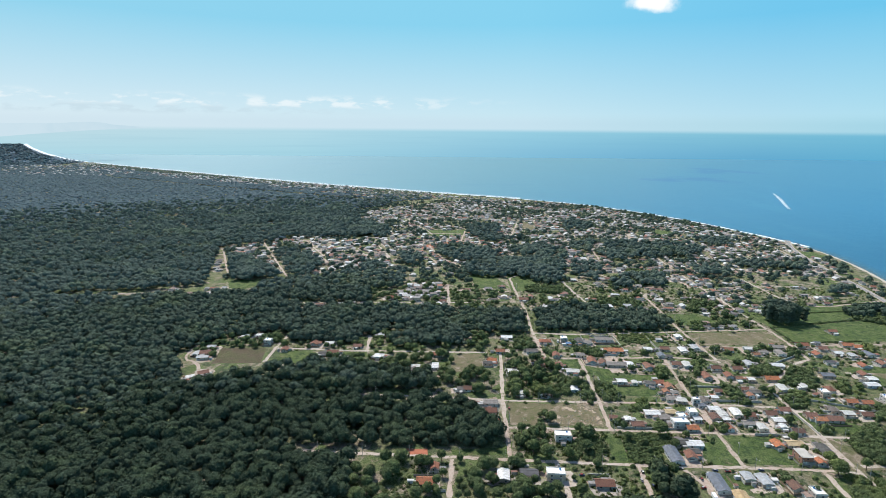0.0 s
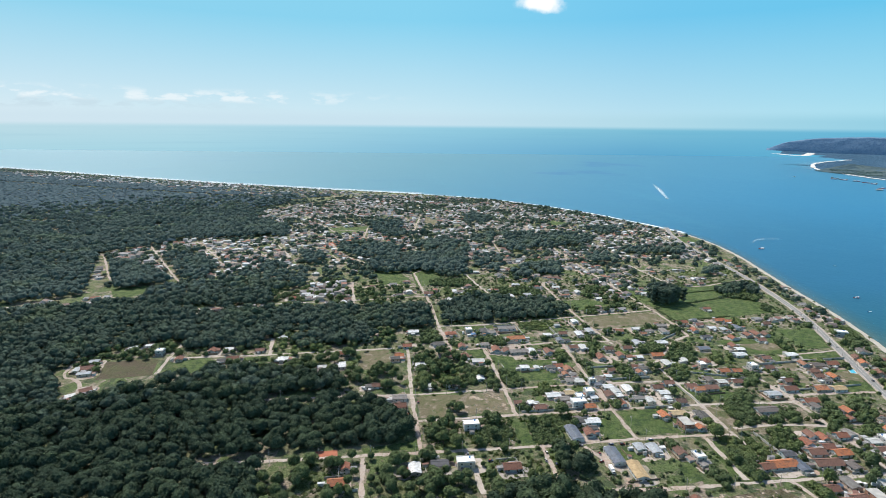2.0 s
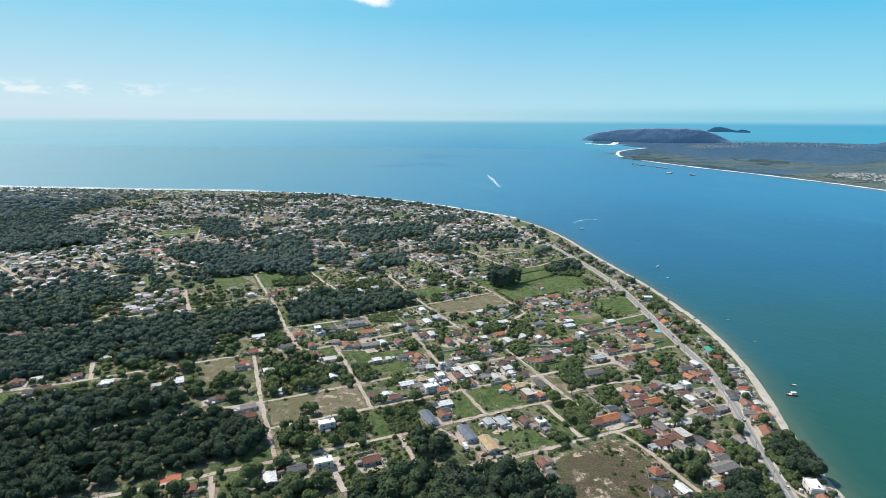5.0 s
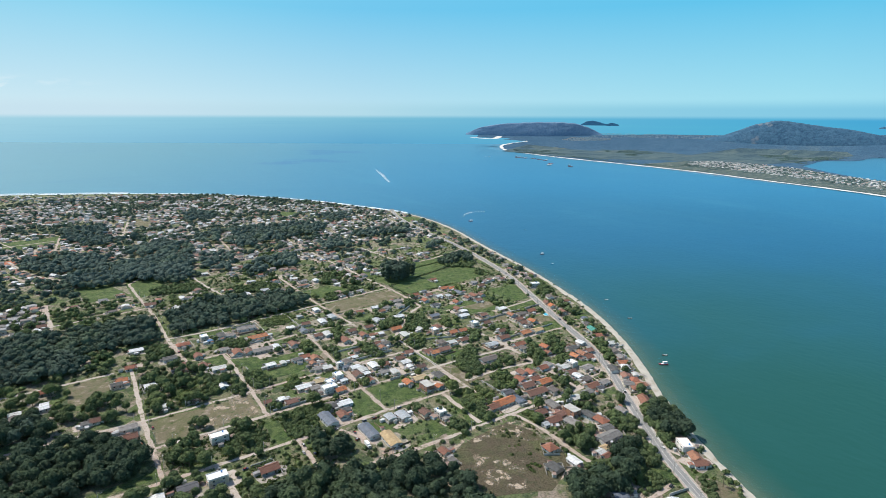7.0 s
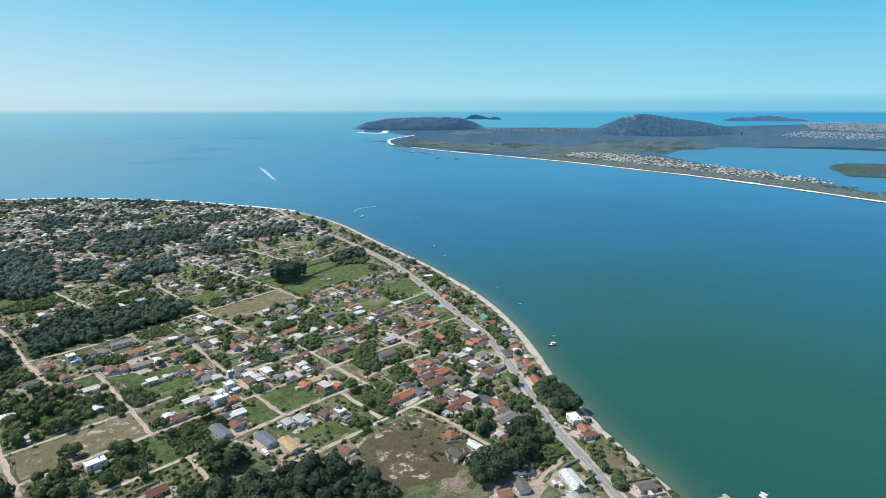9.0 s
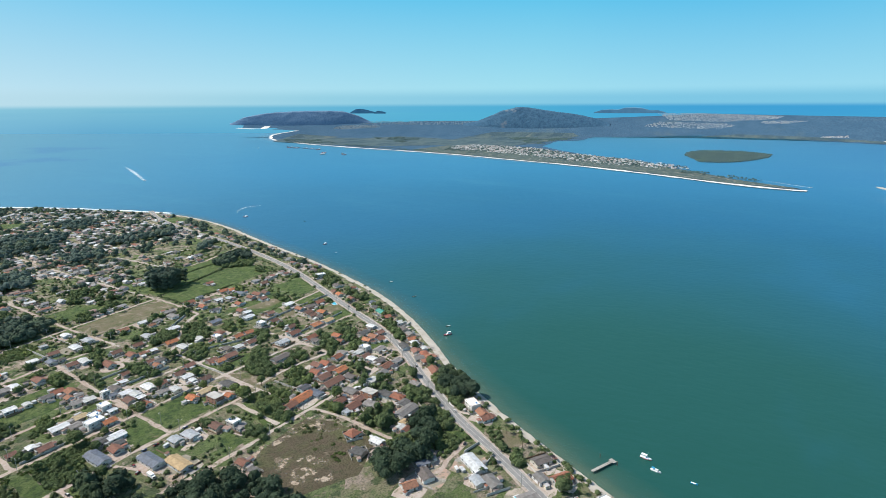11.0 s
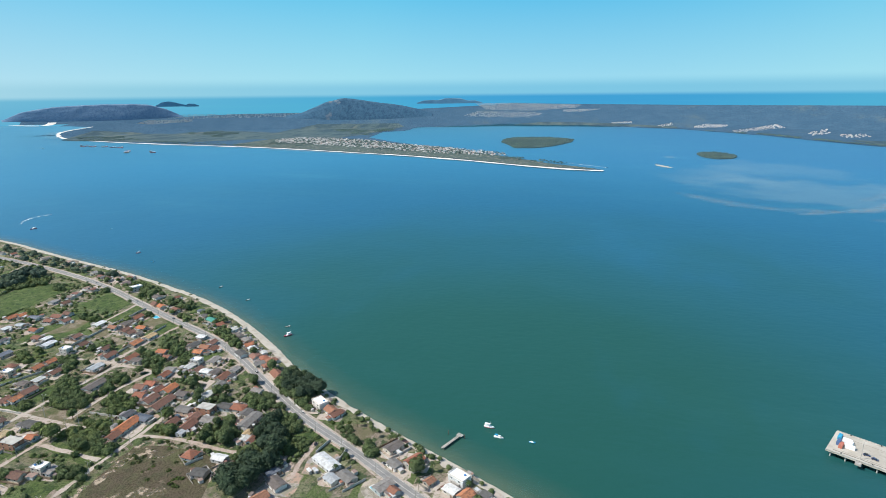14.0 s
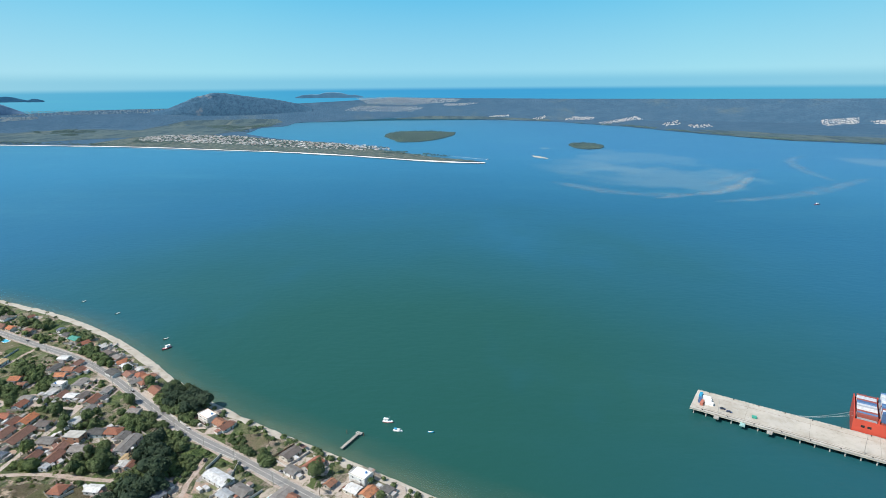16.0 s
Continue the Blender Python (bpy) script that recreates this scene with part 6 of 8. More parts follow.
for ring, step, keep in INFILL_A + INFILL_B:
    xs, ys = grid_points(ring, step, int(step * 10), keep)
    ok = off_roads(xs, ys, 7.0) & dry_land(xs, ys) & ~in_any(open_ground, xs, ys)
    near = np.hypot(xs, ys) < 1600
    ok &= ~(in_any(woods, xs, ys) & near) & ~in_any(UNBUILT[:5], xs, ys) & ~in_any(VIEW_FITTED, xs, ys)
    patchy = np.array([noise.noise((a * 0.009, b * 0.009, 3)) + 0.5 * noise.noise((a * 0.025, b * 0.025, 6)) for a, b in zip(xs, ys)])
    ok &= (np.hypot(xs, ys) < 850) | (patchy > -0.16)
    for x, y in zip(xs[ok], ys[ok]):
        kind, hw, hd = rnd.choices(KINDS, WEIGHTS)[0]
        rad = math.hypot(hw, hd) / 2
        if not free(x, y, rad * 0.78):
            continue
        turn = rnd.choice((0, 90, 180, 270)) + rnd.uniform(-5, 5) + (55 if y < 300 else 0)
        if math.hypot(x, y) < 780 and n_houses < LIMIT:
            put_house(kind, x, y, turn)
            n_houses += 1
        else:
            small.append((x, y, turn, kind))
            TAKEN.append((x, y, rad * 0.78))


def small_houses(rows, name, label, wall="wall_many", roof="roof_many"):
    """Walls, gable roofs and dark window bands of many far houses, in one mesh."""
    sets = {wall: ([], []), roof: ([], []), "dark_glass": ([], [])}
    r = random.Random(31)

    def add(key, pts, faces):
        v, f = sets[key]
        n = len(v)
        v.extend(pts)
        f.extend(tuple(n + i for i in q) for q in faces)

    for x, y, turn, kind in rows:
        w, d = r.uniform(6.5, 12), r.uniform(5.5, 8.5)
        h = 5.6 if kind == "flat" else 2.9
        if math.hypot(x, y) > 5500:     # far town houses, scaled to look right from the camera
            w, d, h = w * 1.1, d * 1.1, h * 1.2
        elif x > 3300 and y < 0:
            w, d = w * 0.72, d * 0.72
        elif x < 0 and y > 2300:
            w, d, h = w * 1.2, d * 1.2, 4.5
        rise = 0.15 if kind == "flat" else d / 2 * (0.5 if kind in ("tile", "hip", "wing") else 0.26)
        m = pose(0, 0, 0, 0, 0, turn)
        dist = math.hypot(x, y)

        def at(p):
            q = m @ Vector(p)
            return tuple(far(x + q.x, y + q.y, 1.4 + q.z))
        a, b = w / 2, d / 2
        add(wall, [at(p) for p in ((-a, -b, 0), (a, -b, 0), (a, b, 0), (-a, b, 0), (-a, -b, h), (a, -b, h), (a, b, h), (-a, b, h), (-a, 0, h + rise), (a, 0, h + rise))],
            [(0, 1, 5, 4), (1, 2, 6, 9, 5), (2, 3, 7, 6), (3, 0, 4, 8, 7)])
        o, e = 0.5, rise / b * 0.5
        g = a + o
        if kind == "hip":
            pts, fcs = [(-g, -b - o, h - e), (g, -b - o, h - e), (g, b + o, h - e), (-g, b + o, h - e), (-a * 0.4, 0, h + rise), (a * 0.4, 0, h + rise)], [(0, 1, 5, 4), (2, 3, 4, 5), (1, 2, 5), (3, 0, 4)]
        else:
            pts, fcs = [(-g, -b - o, h - e), (g, -b - o, h - e), (g, b + o, h - e), (-g, b + o, h - e), (-g, 0, h + rise), (g, 0, h + rise)], [(0, 1, 5, 4), (2, 3, 4, 5)]
        add(roof, [at((p[0], p[1], p[2] + 0.03)) for p in pts], fcs)
        if dist < 1500:
            for s in (-1, 1):
                for u in (-a * 0.5, a * 0.45):
                    yy = s * (b + 0.03)
                    add("dark_glass", [at(p) for p in ((u - 0.7, yy, 0.9), (u + 0.7, yy, 0.9), (u + 0.7, yy, 2.1), (u - 0.7, yy, 2.1))], [(0, 1, 2, 3)])
    for key, (v, f) in sets.items():
        if f:
            ob = new(name, mesh_of(name, v, f, key))
            tagged(ob, label[key], "houses", kind="stuff")


varied("wall_many", [(0.78, 0.76, 0.72), (0.70, 0.66, 0.58), (0.62, 0.60, 0.57), (0.75, 0.70, 0.58), (0.55, 0.50, 0.44), (0.80, 0.79, 0.77)], 0.85, per="island")
varied("roof_many", [(0.31, 0.13, 0.085), (0.30, 0.29, 0.29), (0.22, 0.11, 0.085), (0.62, 0.63, 0.64), (0.16, 0.155, 0.155), (0.36, 0.34, 0.33), (0.50, 0.49, 0.49), (0.20, 0.16, 0.15), (0.72, 0.72, 0.71), (0.34, 0.24, 0.20)], 0.8, per="island")
far_town = []
TOWN_RINGS_A = [
    ([(-200, 2240), (40, 2080), (230, 2020), (420, 1890), (300, 1900), (100, 1960), (-150, 2100)], 20, 0.6),
    ([(2961, 1701), (3129, 1620), (3137, 1434), (3035, 1177), (2808, 903), (2625, 570), (2429, 310), (2322, 290), (2320, 410), (2401, 669), (2576, 999), (2697, 1364), (2782, 1581)], 17, 0.45),
    ([(4563, 4018), (5157, 4381), (5395, 4029), (4905, 3666), (4405, 3713)], 30, 0.75),
    ([(5463, 4436), (6710, 5150), (7240, 3649), (6111, 3081), (5807, 3662), (5571, 3965)], 46, 0.5),
    ([(13544, 2455), (14283, 1786), (11918, 29), (9843, 102), (8030, 706), (8701, 1407)], 40, 0.42),
    ([(6339, 1296), (7898, 1426), (7598, 599), (6860, 448), (5936, 517), (5966, 960)], 38, 0.4),
    ([(8611, 269), (8926, 16), (8974, -280), (7713, 10), (7668, 237)], 40, 0.55),
]
TOWN_RINGS_B = [
    ([(4960, -226), (5187, -413), (4923, -394), (4797, -231)], 18, 0.5),
    ([(4521, -546), (5011, -715), (4622, -662), (4396, -565)], 18, 0.42),
    ([(4389, -753), (4842, -939), (4666, -1055), (4395, -980), (4275, -772)], 18, 0.45),
    ([(4008, -939), (4469, -1233), (4065, -1125), (3767, -898)], 19, 0.4),
    ([(4285, -1125), (4815, -1422), (4334, -1344), (4082, -1111)], 18, 0.42),
    ([(3821, -1297), (4239, -1557), (3809, -1420), (3608, -1260)], 18, 0.42),
    ([(3698, -1425), (3792, -1611), (3490, -1492), (3454, -1355)], 18, 0.42),
    ([(4139, -2495), (4454, -2972), (3711, -2484), (3531, -2167)], 20, 0.42),
    ([(4042, -2776), (4094, -2917), (3697, -2639), (3704, -2565)], 18, 0.4),
    ([(-4160, 5400), (-3047, 4525), (-1999, 3500), (-1629, 3143), (-1644, 2842), (-2012, 2805), (-2215, 2852)], 38, 0.5),
    ([(-4160, 5400), (-5300, 7200), (-5700, 7200), (-4400, 5200)], 44, 0.6),
    ([(-1629, 3143), (-1054, 2769), (-561, 2528), (-342, 2398), (-324, 2268), (-611, 2331), (-1316, 2744)], 26, 0.4),
]
for ring, step, keep in TOWN_RINGS_A + TOWN_RINGS_B:
    xs, ys = grid_points(ring, step, int(step), keep)
    (far_town if max(x0 for x0, _ in ring) > 1500 or ring[0][0] < -1500 else small).extend((x, y, rnd.uniform(0, 360), rnd.choice(("tile", "metal", "cement", "hip", "metal"))) for x, y in zip(xs, ys))
varied("far_walls", [(0.86, 0.86, 0.85), (0.82, 0.80, 0.78), (0.78, 0.77, 0.76)], 0.85, per="island")
varied("far_roofs", [(0.80, 0.79, 0.78), (0.56, 0.42, 0.37), (0.44, 0.33, 0.30), (0.52, 0.50, 0.49), (0.70, 0.68, 0.66), (0.40, 0.40, 0.42), (0.78, 0.77, 0.76)], 0.8, per="island")
small_houses(far_town, "far_town", {"far_walls": "white walls of the towns across the water", "far_roofs": "pale and red roofs of the towns across the water", "dark_glass": "dark windows of far houses"}, "far_walls", "far_roofs")
small_houses(small, "distant_houses", {"wall_many": "pale walls of many far houses", "roof_many": "tile, cement and metal roofs of many far houses", "dark_glass": "dark windows of many far houses"})

# trodden yards of sand, soil and paving round the houses
YARDS = {"dirt_track": ([], []), "patio": ([], [])}
for x, y, rad in TAKEN:
    if math.hypot(x, y) > 1900 or rnd.random() < 0.06:
        continue
    v, f = YARDS["patio" if rnd.random() < 0.4 else "dirt_track"]
    n, k = len(v), 16
    cx, cy, s = x + rnd.uniform(-4, 4), y + rnd.uniform(-4, 4), rad * rnd.uniform(1.4, 2.5)
    z = 1.412 + 0.004 * rnd.random()
    for i in range(k):
        a = math.tau * i / k
        q = s * rnd.uniform(0.86, 1.08) * min(1.28, 1 / max(abs(math.cos(a)), abs(math.sin(a)))) * 0.82
        v.append((cx + q * math.cos(a), cy + q * math.sin(a), z))
    f.append(tuple(range(n, n + k)))
for mat, (v, f) in YARDS.items():
    tagged(new("yard", mesh_of("yard", v, f, mat)), "trodden bare yards round the houses", "yard", kind="stuff")

# lean-tos, sheds, fences and stacks crowded round the houses
CLUTTER = {"roof_many": ([], []), "wall_many": ([], []), "fence_many": ([], [])}
varied("fence_many", [(0.50, 0.48, 0.44), (0.36, 0.33, 0.29), (0.62, 0.60, 0.56), (0.28, 0.20, 0.14)], 0.9, per="island")


def solid(key, cx, cy, a, w, d, z0, z1, tilt=0.0):
    v, f = CLUTTER[key]
    n = len(v)
    ca, sa = math.cos(a), math.sin(a)
    for z in (z0, z1):
        for px, py in ((-w, -d), (w, -d), (w, d), (-w, d)):
            px, py = px / 2, py / 2
            v.append((cx + px * ca - py * sa, cy + px * sa + py * ca, 1.4 + z + tilt * py))
    f.extend(tuple(n + i for i in q) for q in ((4, 5, 6, 7), (0, 1, 5, 4), (1, 2, 6, 5), (2, 3, 7, 6), (3, 0, 4, 7)))


for x, y, rad in TAKEN:
    dist = math.hypot(x, y)
    if dist > 1100 or not 0.2 < rad < 12:
        continue
    skew = radians(55) if y < 300 and x > 280 else 0.0
    for i in range(rnd.choice((2, 3, 3, 4))):
        a = rnd.choice((0, 1, 2, 3)) * math.pi / 2 + skew
        q = rad * rnd.uniform(0.85, 1.5)
        px, py = x + q * math.cos(a) + rnd.uniform(-2, 2), y + q * math.sin(a) + rnd.uniform(-2, 2)
        if not off_roads(np.array([px]), np.array([py]), 2.5)[0]:
            continue
        w, d, h = rnd.uniform(2.2, 5.5), rnd.uniform(2.0, 3.8), rnd.uniform(2.0, 2.6)
        solid("wall_many", px, py, skew, w * 0.92, d * 0.92, -0.1, h - 0.25)
        solid("roof_many", px, py, skew, w, d, h, h + 0.1, rnd.uniform(-0.12, 0.12))
    if rnd.random() < 0.75:
        w, d = rad * rnd.uniform(2.0, 2.9), rad * rnd.uniform(2.0, 3.2)
        for sx, sy, lw, ld in ((0, d / 2, w, 0.16), (0, -d / 2, w, 0.16), (w / 2, 0, 0.16, d), (-w / 2, 0, 0.16, d)):
            if rnd.random() < 0.62:
                fx, fy = x + sx * math.cos(skew) - sy * math.sin(skew), y + sx * math.sin(skew) + sy * math.cos(skew)
                ex, ey = lw / 2 * math.cos(skew) - ld / 2 * math.sin(skew), lw / 2 * math.sin(skew) + ld / 2 * math.cos(skew)
                high = rnd.uniform(1.2, 2.0)
                along = np.linspace(-1, 1, 7)
                if off_roads(fx + ex * along, fy + ey * along, 1.0).all():
                    solid("fence_many", fx, fy, skew, lw, ld, -0.1, high)
for key, (v, f) in CLUTTER.items():
    tagged(new("outbuildings" if key != "fence_many" else "lot_walls", mesh_of("outbuildings", v, f, key)),
           {"roof_many": "sheet roofs of sheds and lean-tos behind the houses", "wall_many": "rough walls of sheds and lean-tos", "fence_many": "low walls and board fences round the lots"}[key],
           "sheds" if key != "fence_many" else "fences", kind="stuff")

# ---- trees ----
TAKEN += [(x, y, 6.0) for x, y, _, _ in far_town + small]
taken = np.array(TAKEN)


def clear_of_houses(x, y, gap):
    ok = np.ones(len(x), bool)
    for i in range(0, len(x), 500):
        d = np.hypot(x[i:i + 500, None] - taken[None, :, 0], y[i:i + 500, None] - taken[None, :, 1]) - taken[None, :, 2]
        ok[i:i + 500] = d.min(1) > gap
    return ok


near_p, half_p, mid_p, far_p = [], [], [], []
back_land = inside(shifted(COAST, 170) + outline[-2:])
left_line = np.array([tuple(p) for p in dense(left[:6], 60, False)])
rs = np.random.RandomState(5)
for i, poly in enumerate(FORESTS):
    for step, lo, hi, out, smin, smax in ((6.9, 0, 560, near_p, 2.5, 7.2), (7.2, 560, 900, half_p, 2.8, 7.0), (8.8, 900, 1650, mid_p, 3.8, 7.2), (13.0, 1650, 4050, far_p, 7.5, 11.0)):
        x, y = grid_points(poly, step, 100 + i)
        r = np.hypot(x, y)
        az = np.degrees(np.arctan2(x, y))
        q = r + np.random.RandomState(i).uniform(-1, 1, len(r)) * np.where(r > 1150, 480, 60)
        ok = (q >= lo) & (q < hi) & (az > -44) & (az < 130)
        if lo >= 900:
            ok &= back_land(x, y) | (r < 1900)
        x, y = x[ok], y[ok]
        if len(x) and lo < 1650:
            ok = off_roads(x, y, 1.5)
            x, y = x[ok], y[ok]
        if len(x) and lo >= 560:
            ok = clear_of_houses(x, y, 8.0 if lo >= 1650 else 1.0)
            x, y = x[ok], y[ok]
        for a, b in zip(x, y):
            tall = 0.5 + 0.5 * noise.noise((a * 0.018, b * 0.018, 2.0))
            s = rs.uniform(smin, smax) * (0.8 + 0.45 * tall)
            out.append((a, b, 1.4, s, s * rs.uniform(0.35, 0.75) + 3.5 * tall if lo < 1650 else 0.6 + 1.8 * tall + rs.uniform(0, 0.7)))
low_p = []
for poly in FORESTS:
    x, y = grid_points(poly, 15.0, 9, 0.7)
    ok = dry_land(x, y) & ~back_land(x, y) & (np.hypot(x, y) > 1900) & (np.degrees(np.arctan2(x, y)) > -44)
    low_p += [(a, b, 1.4, rs.uniform(3.5, 6), rs.uniform(0, 1)) for a, b in zip(x[ok], y[ok])]
strip_line = [p for p in COAST if p.y > 1250]
x, y = grid_points(shifted(strip_line, 17) + shifted(strip_line, 185)[::-1], 11.5, 41, 0.85)
ok = (np.hypot(x, y) < 4300) & (np.degrees(np.arctan2(x, y)) > -41) & clear_of_houses(x, y, 1.0) & off_roads(x, y, 2.0)
ok &= ~((y < 2200) & (np.random.RandomState(6).rand(len(x)) < 0.6))
low_p += [(a, b, 1.4, rs.uniform(3.0, 5.5), rs.uniform(0, 1.2)) for a, b in zip(x[ok], y[ok])]
tagged(new("coast_scrub", plant_mesh("coast_scrub", low_p, CROWNS_FAR, "outer_haze_leaves", 6)), "low dark scrub between forest and beach", "scrub", kind="stuff")
shore_woods = []
x, y = grid_points(left, 26.0, 77)
ok = (np.degrees(np.arctan2(x, y)) > -41) & (np.hypot(x, y) > 3900) & clear_of_houses(x, y, 12.0) & (np.random.RandomState(2).rand(len(x)) < np.where(np.hypot(x, y) > 4700, 0.35, 0.8))
for a, b in zip(x[ok], y[ok]):
    if np.hypot(left_line[:, 0] - a, left_line[:, 1] - b).min() > 45:
        q = far(a, b, 1.4)
        k = math.hypot(q.x, q.y) / math.hypot(a, b)
        shore_woods.append((q.x, q.y, q.z, rs.uniform(13, 18) * k, rs.uniform(0, 0.8) * k))
tagged(new("far_shore_trees", plant_mesh("far_shore_trees", shore_woods, CROWNS_CANOPY, "far_haze_leaves", 4)), "woods along the distant coast, blued by painted haze", "trees", kind="stuff")
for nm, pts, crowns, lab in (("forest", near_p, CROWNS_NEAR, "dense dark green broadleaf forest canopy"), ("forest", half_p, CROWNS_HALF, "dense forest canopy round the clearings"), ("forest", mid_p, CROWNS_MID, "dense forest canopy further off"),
                             ("forest", far_p, CROWNS_CANOPY, "far forest canopy, haze painted into its green")):
    tagged(new(nm, plant_mesh(nm, pts, crowns, "far_haze_leaves" if pts is far_p else "outer_haze_leaves" if pts is mid_p else "mid_haze_leaves" if pts is half_p else "forest_leaves", 3)), lab, "forest", kind="stuff")

def tree_model(seed, radius, height):
    """A tapered trunk with limbs under a ragged crown; the foot at the origin."""
    ob = thing("tree", "broadleaf tree with a dense dark green crown", "tree")
    bm = bmesh.new()
    bmesh.ops.create_cone(bm, cap_ends=True, segments=7, radius1=0.32, radius2=0.16, depth=height, matrix=Matrix.Translation((0, 0, height / 2)))
    for i in range(4):
        a = i * 1.6 + seed
        m = Matrix.Translation((0, 0, height * 0.75)) @ Matrix.Rotation(a, 4, "Z") @ Matrix.Rotation(0.8, 4, "Y")
        bmesh.ops.create_cone(bm, cap_ends=True, segments=5, radius1=0.13, radius2=0.05, depth=radius * 0.9, matrix=m @ Matrix.Translation((0, 0, radius * 0.42)))
    part("trunk", bm, "bark", ob)
    me = plant_mesh("crown", [(0, 0, 0, radius, height * 0.82)], [crown(200 + seed, 230, 0.22, 0.9)], "garden_leaves", seed)
    c = new("crown", me)
    c.parent = ob
    return ob


off_beach = inside(shifted(COAST, 19) + outline[-2:])
TREES = [tree_model(i, r, h) for i, (r, h) in enumerate(((3.2, 3.5), (4.2, 5.0), (5.2, 5.5), (2.4, 2.6), (3.6, 6.5)))]
spots = []
town = [(60, 605), (60, 395), (230, 388), (312, 318), (330, 180), (300, 100), (320, 70), (430, 225), (650, 580), (790, 1000), (800, 1200), (690, 1580), (480, 1860), (100, 2000),
        (-160, 1900), (-365, 1628), (-523, 1427), (-450, 1150), (-360, 900), (-220, 800), (0, 760), (110, 740)]
for poly, step, keep in ((town, 8.4, 0.55), ([(300, 100), (320, 60), (430, 210), (560, 380), (640, 540), (740, 850), (700, 880), (640, 640), (480, 320)], 7.0, 0.34),
                         ([(-290, 655), (100, 660), (50, 610), (50, 500), (0, 500), (-130, 585), (-270, 570)], 7.5, 0.55), ([(-66, 392), (178, 384), (170, 345), (110, 325), (-60, 330)], 7.0, 0.5),
                         ([(62, 596), (140, 590), (144, 492), (60, 492)], 8.0, 0.42), ([(60, 436), (225, 432), (228, 390), (60, 396)], 8.0, 0.4),
                         ([(318, 310), (392, 305), (372, 215), (312, 222)], 7.5, 0.45), ([(-200, 1000), (320, 960), (300, 700), (-100, 800)], 11, 0.4)):
    x, y = grid_points(poly, step, len(spots) + 7, keep)
    r = np.hypot(x, y)
    ok = off_roads(x, y, 2.2) & off_beach(x, y) & ~in_any(open_ground, x, y) & clear_of_houses(x, y, 0.9) & ~(in_any(woods, x, y) & (r < 1600))
    patchy = np.array([noise.noise((a * 0.009, b * 0.009, 3)) + 0.5 * noise.noise((a * 0.025, b * 0.025, 6)) for a, b in zip(x, y)])
    ok &= (r < 850) | (patchy < 0.10) | (np.random.RandomState(3).rand(len(x)) < 0.45)
    seaward = ~inside([tuple(p) for p in MAIN] + [(-2000, -300), (-2000, 1290)])(x, y) & (y > 215)
    ok &= ~in_any(VIEW_FITTED[:6], x, y) | (np.random.RandomState(8).rand(len(x)) < np.where(seaward, 0.65, 0.17))
    spots += list(zip(x[ok], y[ok]))
    # thickets on unbuilt lots
groves = [(452, 722, 22, 12), (468, 714, 16, 11), (602, 752, 24, 6), (576, 745, 17, 5), (88, 458, 5, 5), (92, 452, 5, 4)]
tall_trees = []
for cx, cy, size, rad in groves:
    for i in range(int(size * size / (14 if size > 15 else 9))):
        a, q = rs.rand() * 6.283, size * math.sqrt(rs.rand())
        if size > 15:
            tall_trees.append((cx + q * math.cos(a), cy + q * math.sin(a), 1.4, rs.uniform(3.5, 5.5), (rad - 3) * 2.2 + rs.uniform(-1.5, 2.5)))
            for h in ((0.55, 1.1, 1.65) if rad > 9 else (1.1,)):
                tall_trees.append((cx + q * math.cos(a), cy + q * math.sin(a), 1.4, rs.uniform(3.0, 4.5), (rad - 3) * h))
        else:
            spots.append((cx + q * math.cos(a), cy + q * math.sin(a)))
thicket = []
for polys, step, lo, hi, up in ((THICKETS, 5.0, 2.4, 4.6, 1.6), (BRUSH, 3.4, 1.2, 2.7, 0.3)):
    for i, poly in enumerate(polys):
        x, y = grid_points(poly, step, 300 + i)
        ok = off_roads(x, y, 1.2) & off_beach(x, y) & clear_of_houses(x, y, -0.5)
        thicket += [(a, b, 1.4, rs.uniform(lo, hi), rs.uniform(0.2, 1.0) * up) for a, b in zip(x[ok], y[ok])]
for crowns, lo, hi in ((CROWNS_NEAR, 0, 560), (CROWNS_HALF, 560, 2000)):
    tagged(new("thicket", plant_mesh("thicket", [p for p in thicket if lo <= math.hypot(p[0], p[1]) < hi], crowns, "garden_leaves", 31)), "dense dark thickets of trees on unbuilt lots", "thicket", kind="stuff")
tagged(new("grove", plant_mesh("grove", tall_trees, CROWNS_HALF, "mid_haze_leaves", 21)), "tall dense dark groves standing on open lawns", "grove", kind="stuff")
order = sorted(spots, key=lambda p: p[0] ** 2 + p[1] ** 2)
for i, (x, y) in enumerate(order[:290]):
    s = rs.uniform(0.75, 1.2)
    m = pose(x, y, 1.4, 0, 0, rs.uniform(0, 360)) @ Matrix.Diagonal((s, s, s * rs.uniform(0.9, 1.15), 1))
    model = TREES[i % len(TREES)]
    if i < len(TREES):
        model.matrix_basis = m
    else:
        t = copy_thing(model, pose(x, y, 1.4, 0, 0, rs.uniform(0, 360)))
        t.matrix_basis = m
rest_mid = [(x, y, 1.4, rs.uniform(2.4, 5.2), rs.uniform(1.2, 3.6)) for x, y in order[290:] if math.hypot(x, y) < 900]
rest_far = [(x, y, 1.4, 2.2 + 5.2 * rs.rand() ** 1.5, rs.uniform(0.4, 2.2)) for x, y in order[290:] if math.hypot(x, y) >= 900]
tagged(new("garden_trees", plant_mesh("garden_trees", rest_mid, CROWNS_HALF, "garden_leaves", 8)), "broadleaf trees among the houses", "trees", kind="stuff")
